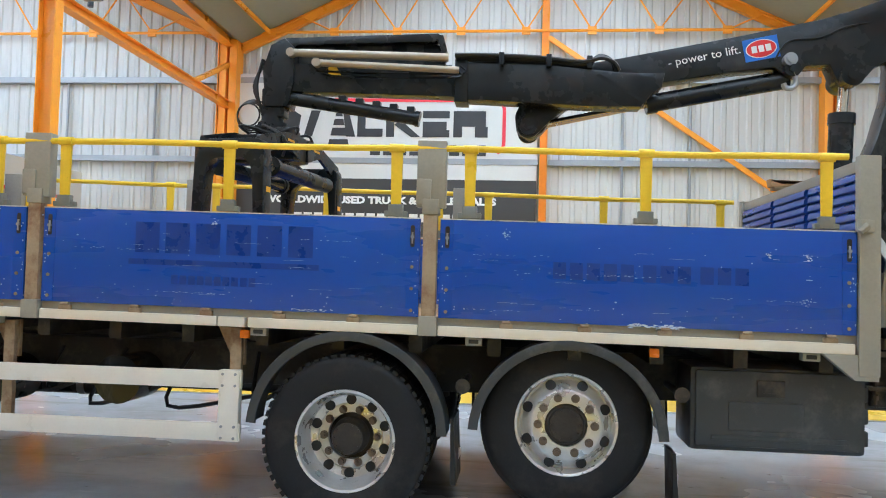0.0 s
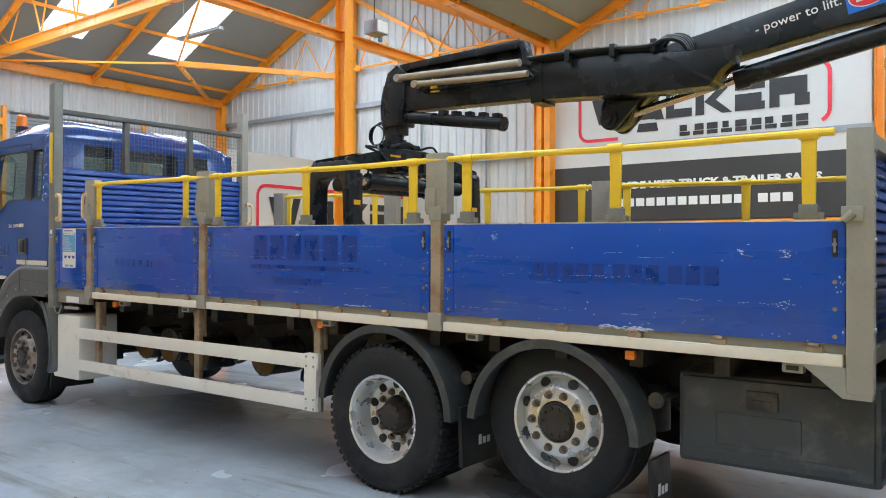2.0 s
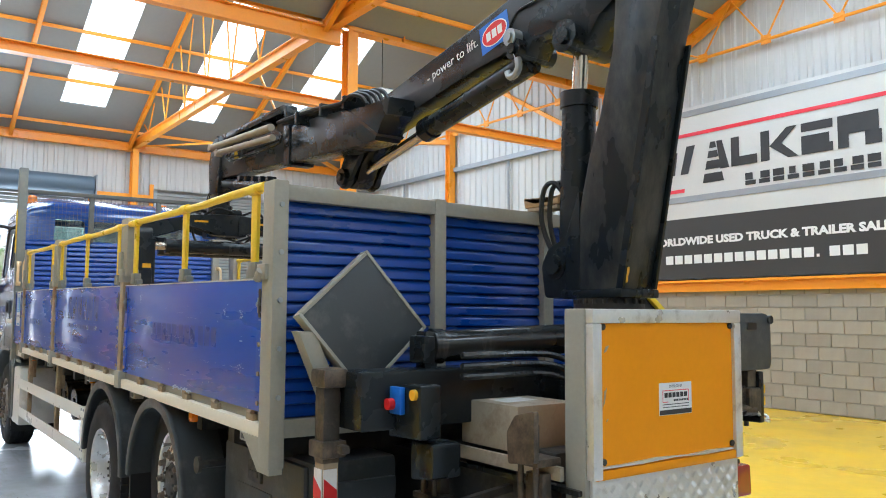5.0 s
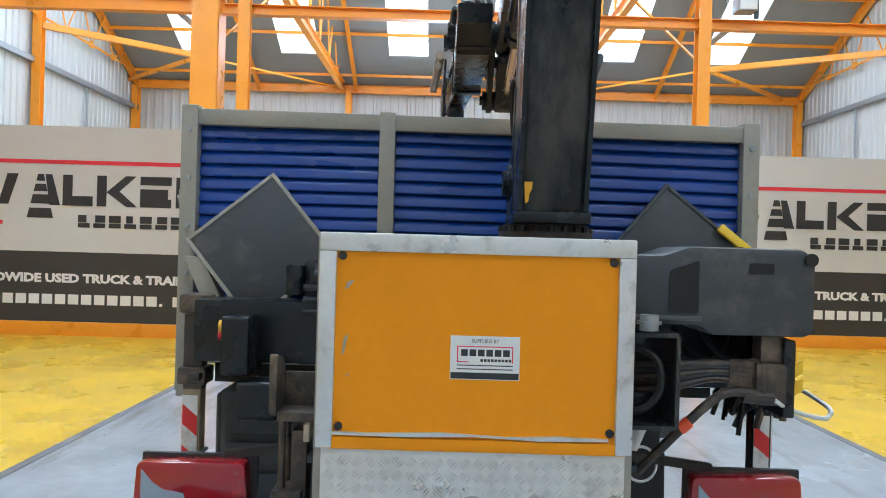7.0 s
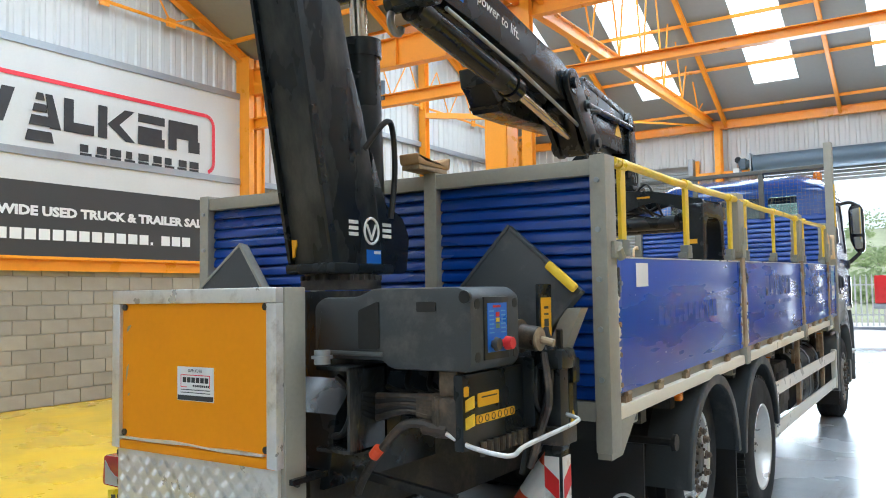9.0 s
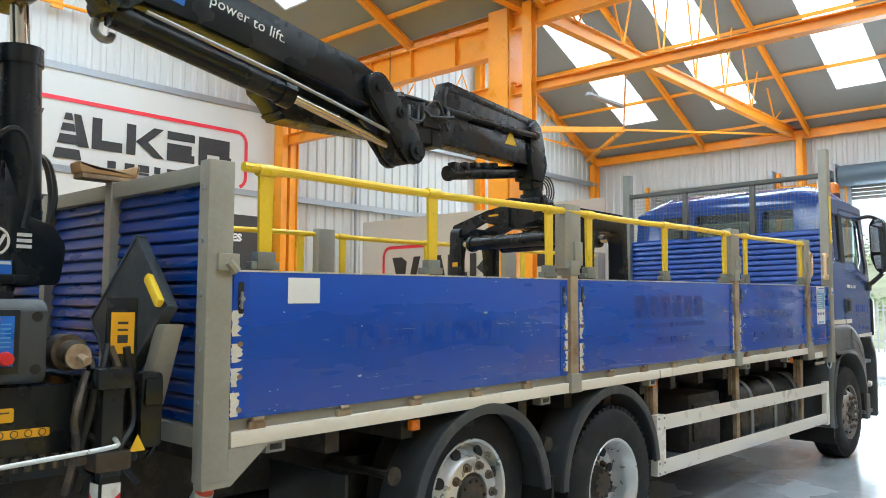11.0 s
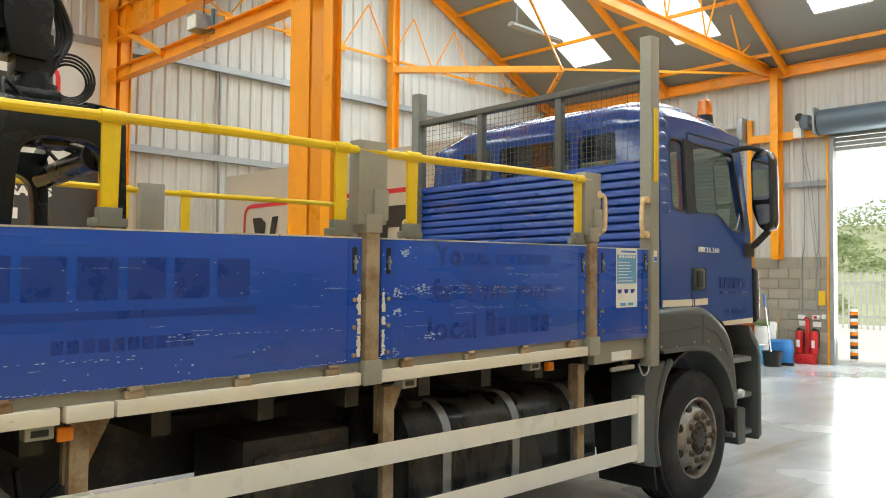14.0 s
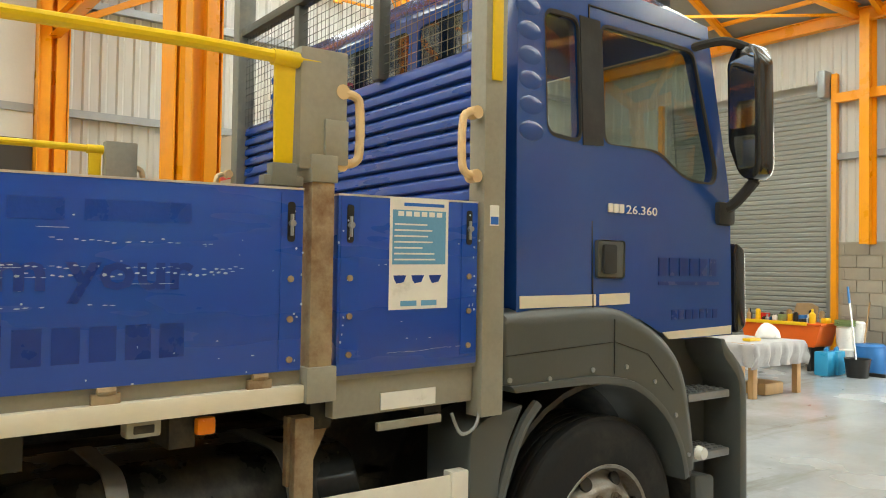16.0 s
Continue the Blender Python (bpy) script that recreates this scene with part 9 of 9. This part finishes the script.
for i, (x, y, h) in enumerate(((-16.3, -3.10, 0.80), (-16.62, -3.06, 0.88))):
    th = thing("white_container", x, y, 0, "stack of white plastic tubs on the floor", "tub")
    bm = BM()
    lathe_z(bm, [(0.001, 0.0), (0.13, 0.0), (0.145, h * 0.46), (0.155, h * 0.5), (0.135, h * 0.52), (0.145, h * 0.96), (0.12, h), (0.001, h)], x, y, 0, 20)
    part("tub", bm, M_DECAL_WHITE, th)
th = thing("hose_coil", -16.3, -3.10, 0.80, "coil of green hose lying on white tubs", "hose")
bm = BM()
for k in range(3):
    tube(bm, [(-16.3 + 0.17 * math.cos(a), -3.10 + 0.15 * math.sin(a), 0.82 + 0.035 * k) for a in [i * math.pi / 8 for i in range(16)]], 0.016, 6, True)
part("coil", bm, M_LEAF, th)
# orange bin on a stand, yellow board along its rim, odds and ends on top
th = thing("orange_bin", -16.15, -4.1, 0, "orange plastic bin on a steel stand, heaped with tools and packets", "bin")
bm = BM()
prism(bm, rounded([(-4.72, 0.42), (-4.85, 0.80), (-3.32, 0.80), (-3.42, 0.42)], 0.04), -16.5, -15.9, axis="x", bevel=0.02)
part("bin_body", bm, M_BIN_ORANGE, th)
bm = BM()
box(bm, -16.52, -15.88, -4.87, -3.30, 0.80, 0.83, 0.008)
part("bin_rim", bm, M_BIN_ORANGE, th)
bm = BM()
box(bm, -15.90, -15.84, -4.95, -3.55, 0.79, 0.85, 0.006)
part("rim_board", bm, M_DECAL_YELLOW, th, "yellow board along the rim")
for yy in (-4.6, -3.55):
    bm = BM()
    box(bm, -16.45, -15.95, yy - 0.03, yy + 0.03, 0, 0.43, 0.008)
    part("stand_leg", bm, M_CHASSIS, th)
random.seed(5)
M_CARD = mat("brown_cardboard", (0.36, 0.24, 0.13), 0.85, vary=0.15, scale=12)
cl_mats = [M_INK, M_CARD, M_LEAF, M_DECAL_YELLOW, M_RED, M_CHASSIS, M_BIN_BLUE, M_CLOTH, M_CHASSIS, M_INK, M_DECAL_WHITE]
for k in range(26):
    y, x = -4.78 + k * 0.055, random.uniform(-16.4, -15.98)
    h = random.uniform(0.05, 0.20)
    nm, lab = random.choice((("tin", "small tin on the orange bin"), ("carton", "small carton on the orange bin"), ("bottle", "small plastic bottle on the orange bin")))
    bm = BM()
    if nm == "tin":
        cyl(bm, (x, y, 0.83), (x, y, 0.83 + h), 0.045, seg=14)
        cyl(bm, (x, y, 0.83 + h), (x, y, 0.845 + h), 0.03, seg=14)
    elif nm == "bottle":
        lathe_z(bm, [(0.001, 0), (0.035, 0), (0.038, h * 0.7), (0.015, h * 0.9), (0.015, h + 0.04), (0.001, h + 0.04)], x, y, 0.83, 12)
    else:
        w = random.uniform(0.04, 0.10)
        box(bm, x - 0.08, x + 0.08, y - w, y + w, 0.83, 0.83 + h * 0.7, 0.008)
    tagged(part(nm, bm, cl_mats[k % len(cl_mats)], None, lab), category=nm, group="clutter on the bin")
bm = BM()
prism(bm, [(-4.12, 0.83), (-3.66, 0.83), (-3.62, 1.10), (-3.74, 1.16), (-4.02, 1.16)], -16.42, -16.40, axis="x")
tagged(part("cardboard_sheet", bm, M_CARD, None, "brown cardboard sheet propped on the orange bin"), category="cardboard")
bm = BM()
lathe_z(bm, [(0.001, 0), (0.05, 0), (0.055, 0.16), (0.02, 0.2), (0.02, 0.25), (0.001, 0.25)], -15.97, -3.50, 0.83, 14)
tagged(part("spray_bottle", bm, M_DECAL_YELLOW, None, "yellow-green spray bottle on the orange bin"), category="bottle")
# table with a pale grey cloth, timber block below
th = thing("work_table", -12.85, -2.8, 0, "low pine work table under a pale grey cloth", "table")
for x in (-13.42, -12.32):
    for y in (-3.25, -2.38):
        bm = BM()
        box(bm, x - 0.05, x + 0.05, y - 0.04, y + 0.04, 0, 0.71, 0.006)
        part("leg", bm, M_PINE, th)
bm = BM()
box(bm, -13.5, -12.22, -3.32, -2.30, 0.71, 0.74, 0.006)
part("tabletop", bm, M_PINE, th)
bm = BM()
nx, ny = 44, 40
g = []
for i in range(nx + 1):
    row = []
    for j in range(ny + 1):
        x, y = -13.72 + 1.72 * i / nx, -3.54 + 1.46 * j / ny
        ex = max(0, -13.51 - x, x + 12.21) + max(0, -3.33 - y, y + 2.29)
        drop = min(ex * 1.5, 0.34 + 0.05 * noise.noise(Vector((x * 2, y * 2, 3))))
        xx, yy = min(max(x, -13.52), -12.20), min(max(y, -3.34), -2.28)
        f = min(drop * 4, 1) * 0.03
        row.append(bm.verts.new((xx + f * (math.sin(y * 26) + 0.6 * math.sin(y * 41)), yy + f * (math.sin(x * 24) + 0.6 * math.sin(x * 43)), 0.745 - drop + 0.006 * noise.noise(Vector((x * 6, y * 6, 0))))))
    g.append(row)
for i in range(nx):
    for j in range(ny):
        bm.faces.new((g[i][j], g[i + 1][j], g[i + 1][j + 1], g[i][j + 1]))
tagged(part("grey_cloth", bm, M_CLOTH, None, "creased pale grey cloth draped over a work table", 60), category="cloth")
bm = BM()
random.seed(8)
bmesh.ops.create_icosphere(bm, subdivisions=3, radius=1.0, matrix=Matrix.Translation((-13.3, -2.75, 0.75)) @ Matrix.Diagonal((0.22, 0.16, 0.20, 1)))
for v in bm.verts:
    v.co.z = max(v.co.z + 0.05 * noise.noise(v.co * 9), 0.752)
tagged(part("white_rag", bm, M_DECAL_WHITE, None, "crumpled white rag on the cloth", 60), category="rag")
bm = BM()
box(bm, -12.72, -12.45, -2.62, -2.50, 0.75, 0.79, 0.01)
tagged(part("yellow_tool", bm, M_DECAL_YELLOW, None, "small yellow tool lying on the cloth"), category="tool")
bm = BM()
box(bm, -13.17, -12.70, -2.82, -2.42, 0, 0.17, 0.035)
tagged(part("timber_block", bm, M_WOOD, None, "thick brown timber block on the floor"), category="timber")
# stepladder by the second pier
th = thing("stepladder", X_END + 0.4, 3.0, 0, "white aluminium stepladder against the block wall", "ladder")
for y in (2.78, 3.32):
    bm = BM()
    tube(bm, [(X_END + 0.55, y, 0), (X_END + 0.15, y + (0.10 if y < 3 else -0.12), 1.78)], 0.028, 6)
    part("stile", bm, M_ALU, th)
for k in range(6):
    f = (k + 1) / 7
    bm = BM()
    x = X_END + 0.55 - 0.4 * f
    box(bm, x - 0.04, x + 0.04, 2.80 + 0.1 * f, 3.30 - 0.12 * f, 1.78 * f - 0.015, 1.78 * f + 0.015, 0.004)
    part("rung", bm, M_ALU, th)
bm = BM()
box(bm, X_END + 0.12, X_END + 0.35, 2.88, 3.2, 1.40, 1.58, 0.01)
part("paint_tray", bm, M_DECAL_WHITE, th)
bm = BM()
tube(bm, [(X_END + 0.08, 2.63, 0.55), (X_END + 0.04, 2.63, 1.3)], 0.03, 8)
tagged(part("blue_tool", bm, M_BIN_BLUE, None, "blue-handled tool hung on the block wall"), category="tool")
# small red utility buggy, side on to the walk
th = thing("utility_buggy", -13.0, 4.0, 0, "small red and black utility buggy parked by the shutter", "buggy")


def along_y(bm, pts, x0, x1, bevel=0.03):
    return prism(bm, rounded(pts, 0.05), x0, x1, axis="x", bevel=bevel)


for y in (3.42, 4.85):
    for x, side in ((-12.5, 1), (-13.5, -1)):
        bm = BM()
        lathe(bm, [(0.12, -0.02), (0.19, 0.0), (0.27, 0.01), (0.30, -0.02), (0.31, -0.06), (0.31, -0.17), (0.29, -0.21), (0.12, -0.22)], 0, 0, 0, 1, 28)
        bmesh.ops.transform(bm, matrix=Matrix.Translation((x, y, 0.32)) @ Matrix.Rotation(radians(-90 * side), 4, "Z"), verts=bm.verts)
        w = part("wheel", bm, M_TYRE, th)
        bm = BM()
        cyl(bm, (x - side * 0.20, y, 0.32), (x - side * 0.01, y, 0.32), 0.125, seg=18)
        cyl(bm, (x - side * 0.02, y, 0.32), (x + side * 0.015, y, 0.32), 0.04, seg=12)
        part("rim", bm, M_CHASSIS, w, "black rim")
bm = BM()
along_y(bm, [(3.10, 0.60), (3.22, 0.74), (3.60, 0.90), (3.95, 0.92), (3.95, 0.72), (3.66, 0.70), (3.40, 0.68)], -13.35, -12.62)
part("bonnet", bm, M_RED, th, "red bonnet")
bm = BM()
along_y(bm, [(3.05, 0.50), (3.06, 0.62), (3.24, 0.70), (3.40, 0.68), (3.36, 0.52)], -13.3, -12.68)
part("nose", bm, M_CLOTH, th, "pale grey nose")
bm = BM()
box(bm, -13.3, -12.7, 3.3, 5.1, 0.28, 0.42, 0.03)
along_y(bm, [(3.75, 0.40), (3.80, 0.76), (4.05, 0.78), (4.12, 0.46), (4.45, 0.46), (4.52, 0.84), (5.25, 0.86), (5.28, 0.72), (5.12, 0.66), (4.56, 0.66), (4.5, 0.36)], -13.45, -12.55)
part("chassis", bm, M_PLASTIC, th, "dark grey body and floor")
bm = BM()
along_y(bm, [(4.15, 0.62), (4.16, 0.72), (4.48, 0.74), (4.58, 1.12), (4.68, 1.10), (4.60, 0.62)], -13.3, -12.7)
part("seat", bm, M_SEAT, th, "black bench seat")
bm = BM()
tube(bm, [(-13.05, 3.82, 0.82), (-13.05, 4.05, 1.02)], 0.02, 8)
tube(bm, [(-13.05 + 0.15 * math.cos(q * math.pi / 8), 4.05 + 0.06 * math.sin(q * math.pi / 8), 1.02 + 0.13 * math.sin(q * math.pi / 8)) for q in range(16)], 0.014, 6, True)
part("steering_wheel", bm, M_BLACK, th)
for x in (-13.42, -12.58):
    bm = BM()
    tube(bm, smooth_path([(x, 3.80, 0.86), (x, 4.10, 1.40), (x, 4.22, 1.46), (x, 4.72, 1.45), (x, 4.80, 1.30), (x, 4.80, 0.80)], 5), 0.022, 8)
    part("roll_bar", bm, M_BLACK, th)
for y, z in ((4.14, 1.43), (4.78, 1.38)):
    bm = BM()
    tube(bm, [(-13.42, y, z), (-12.58, y, z)], 0.02, 8)
    part("cross_bar", bm, M_BLACK, th)
# floodlight boxes on the tie beam
for y in (4.15, -6.2):
    th = thing("floodlight", X_VAL + 0.05, y, 5.16, "grey floodlight box mounted on the tie beam", "floodlight", "floodlights on the tie beam")
    bm = BM()
    box(bm, X_VAL + 0.0, X_VAL + 0.28, y - 0.14, y + 0.14, 5.20, 5.42, 0.02)
    part("housing", bm, M_GALV, th)
    bm = BM()
    box(bm, X_VAL + 0.28, X_VAL + 0.29, y - 0.12, y + 0.12, 5.22, 5.40)
    part("glass", bm, M_DECAL_WHITE, th)
    bm = BM()
    tube(bm, [(X_VAL + 0.05, y + 0.2, 5.15), (X_VAL + 0.05, y + 0.2, 5.5)], 0.04, 8)
    part("gear_box", bm, M_SHUTTER_BLUE, th)
    bm = BM()
    tube(bm, [(X_VAL + 0.1, y, 5.42), (X_VAL + 0.1, y, 6.3)], 0.008, 6)
    part("cable", bm, M_BLACK, th)
# slim fluorescent battens under the roof
for x, y in ((-12.2, -6.4), (-12.2, 6.4)):
    th = thing("batten_light", x, y, 7.0, "unlit slim batten light hung under the roof", "batten light", "batten lights")
    bm = BM()
    prism(bm, [(y - 0.09, 6.98), (y + 0.09, 6.98), (y + 0.04, 7.06), (y - 0.04, 7.06)], x - 1.4, x + 0.3, axis="x")
    part("reflector", bm, M_GALV, th)
    for dx in (-1.2, 0.1):
        bm = BM()
        tube(bm, [(x + dx, y, 7.05), (x + dx, y, roof_z(x + dx))], 0.006, 6)
        part("hanger", bm, M_GALV, th)

# ---- outside the doorway ----
bm = BM()
box(bm, -400, X_END - 0.2, -300, 300, -0.3, -0.03)
structure("ground", bm, M_YARD, "pale concrete yard outside the doorway", "ground")
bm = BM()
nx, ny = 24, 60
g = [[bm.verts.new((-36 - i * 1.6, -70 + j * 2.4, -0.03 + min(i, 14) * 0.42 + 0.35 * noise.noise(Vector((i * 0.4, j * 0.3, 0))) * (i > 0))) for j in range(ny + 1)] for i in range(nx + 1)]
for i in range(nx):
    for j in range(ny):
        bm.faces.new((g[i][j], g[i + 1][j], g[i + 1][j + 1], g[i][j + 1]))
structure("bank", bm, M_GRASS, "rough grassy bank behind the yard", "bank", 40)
bm = BM()
prism(bm, [(-120, -0.03), (-119, -0.03), (-119, 60), (-120, 60)], -220, 160)
structure("backdrop", bm, M_SKY, "plain bright overcast sky far behind the bank", "sky")
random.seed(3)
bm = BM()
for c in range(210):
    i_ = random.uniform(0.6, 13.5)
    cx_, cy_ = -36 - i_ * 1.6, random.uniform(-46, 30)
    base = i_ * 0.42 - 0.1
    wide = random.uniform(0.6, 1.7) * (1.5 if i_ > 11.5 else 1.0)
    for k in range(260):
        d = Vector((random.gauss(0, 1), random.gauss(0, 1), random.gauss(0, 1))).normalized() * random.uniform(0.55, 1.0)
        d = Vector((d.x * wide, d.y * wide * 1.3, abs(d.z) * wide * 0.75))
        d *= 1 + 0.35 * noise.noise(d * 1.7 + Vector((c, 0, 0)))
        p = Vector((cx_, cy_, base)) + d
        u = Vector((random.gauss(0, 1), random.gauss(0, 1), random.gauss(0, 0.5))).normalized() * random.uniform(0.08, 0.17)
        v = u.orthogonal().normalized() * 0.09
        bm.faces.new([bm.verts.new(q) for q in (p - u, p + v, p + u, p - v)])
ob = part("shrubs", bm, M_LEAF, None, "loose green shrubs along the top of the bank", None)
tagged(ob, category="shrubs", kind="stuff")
M_PALE = mat("weathered_pale_steel", (0.62, 0.64, 0.62), 0.6, vary=0.1, scale=2)
th = thing("palisade_fence", -32.5, 0, 0, "grey steel palisade fence along the yard", "fence")
for z in (0.45, 1.75):
    bm = BM()
    box(bm, -32.52, -32.46, -60, 40, z - 0.03, z + 0.03)
    part("fence_rail", bm, M_PALE, th)
pale = None
for k in range(620):
    y = -45 + k * 0.22
    if pale is None:
        bm = BM()
        prism(bm, [(-0.035, -0.04), (0.035, -0.04), (0.035, 2.05), (0.0, 2.2), (-0.035, 2.05)], -0.01, 0.01, axis="x")
        pale = mesh_of(bm, "pale")
        pale.materials.append(M_PALE)
    ob = new("pale", pale)
    put_under(ob, th)
    ob.matrix_basis = Matrix.Translation((-32.44, y, 0))
th = thing("bollard", X_END - 1.3, -2.0, 0, "orange, white and black banded bollard outside the doorway", "bollard")
bm = BM()
cyl(bm, (X_END - 1.3, -1.98, -0.03), (X_END - 1.3, -1.98, 1.15), 0.08, seg=20)
part("post", bm, M_DECAL_WHITE, th, "white post")
for k in range(5):
    for z0, z1, mtl, nm in ((0.0, 0.075, M_INK, "black_band"), (0.075, 0.15, M_AMBER, "orange_band")):
        bm = BM()
        cyl(bm, (X_END - 1.3, -1.98, 0.04 + k * 0.225 + z0), (X_END - 1.3, -1.98, 0.04 + k * 0.225 + z1), 0.083, seg=20)
        part(nm, bm, mtl, th)
# far red trailers in the yard
for k in range(3):
    x, y = -30.0, 1.2 + k * 3.2
    th = thing("flat_trailer", x, y, 0, "red trailer parked far off in the yard", "trailer", "trailers in the yard")
    bm = BM()
    box(bm, x - 1.2, x + 1.2, y - 1.4, y + 1.4, 1.0, 2.1, 0.05)
    part("load", bm, M_RED, th)
    bm = BM()
    box(bm, x - 1.2, x + 1.2, y - 1.45, y + 1.45, 0.8, 1.0, 0.02)
    part("deck", bm, M_GALV, th)
    for yy in (-0.8, 0.8):
        bm = BM()
        cyl(bm, (x + 0.9, y + yy - 0.15, 0.45), (x + 0.9, y + yy + 0.15, 0.45), 0.45, seg=20)
        part("wheel", bm, M_TYRE, th)

# ---- block courses of the walls, last and in loops that share meshes ----
BL, BH, GAP = 0.45, 0.225, 0.012


def block_mesh(name, lx, lz, depth, axis):
    bm = BM()
    if axis == "x":
        box(bm, GAP / 2, lx - GAP / 2, -depth, 0, GAP / 2, lz - GAP / 2, 0.006)
    else:
        box(bm, -depth, 0, GAP / 2, lx - GAP / 2, GAP / 2, lz - GAP / 2, 0.006)
    me = mesh_of(bm, name)
    me.materials.append(M_BLOCK)
    return me


def course(parent_name, along, a0, a1, at, face, part_from, part_to):
    """Blocks from a0 to a1 along x or y, standing 10 mm proud of the wall face; single objects between part_from and part_to."""
    wall = bpy.data.objects[parent_name]
    meshes = {}
    rest = BM()
    for r in range(10):
        z = r * BH + 0.01
        a = a0 - (BL / 2 if r % 2 else 0)
        while a < a1 - 0.02:
            s0, s1 = max(a, a0), min(a + BL, a1)
            ln = round(s1 - s0, 3)
            if ln > 0.06:
                pt = random.uniform(-0.0015, 0.0015)
                if part_from <= s0 and s1 <= part_to:
                    key = ln
                    if key not in meshes:
                        meshes[key] = block_mesh("block", ln, BH, 0.03, along)
                    ob = new("block", meshes[key])
                    ob.parent = wall
                    if along == "x":
                        ob.matrix_basis = Matrix.Translation((s0, at + (0.03 - 0.006 + pt if face < 0 else 0.006 + pt), z)) if face < 0 else Matrix.Translation((s0, at + 0.006 + pt, z))
                    else:
                        ob.matrix_basis = Matrix.Translation((at + 0.006 + pt, s0, z))
                else:
                    if along == "x":
                        y0, y1 = (at - 0.02, at + 0.006) if face > 0 else (at - 0.006, at + 0.02)
                        box(rest, s0 + GAP / 2, s1 - GAP / 2, y0 + pt, y1 + pt, z + GAP / 2, z + BH - GAP / 2)
                    else:
                        box(rest, at - 0.02, at + 0.006 + pt, s0 + GAP / 2, s1 - GAP / 2, z + GAP / 2, z + BH - GAP / 2)
            a += BL
    if len(rest.verts):
        ob = part("blocks", rest, M_BLOCK, None, "far courses of the block wall", None)
        ob.parent = wall
        tagged(ob, kind="stuff")
    else:
        rest.free()


random.seed(21)
course("wall_north", "x", X_END, 7.0, Y_NORTH, -1, -2.5, 5.2)
course("wall_south", "x", X_END, 7.0, Y_SOUTH, 1, -8.6, 2.6)
for i in range(4):
    course("wall_end_%d" % i, "y", edges[2 * i], edges[2 * i + 1], X_END, 1, edges[2 * i] - 1 if i in (1, 2) else 99, edges[2 * i + 1] + 1)
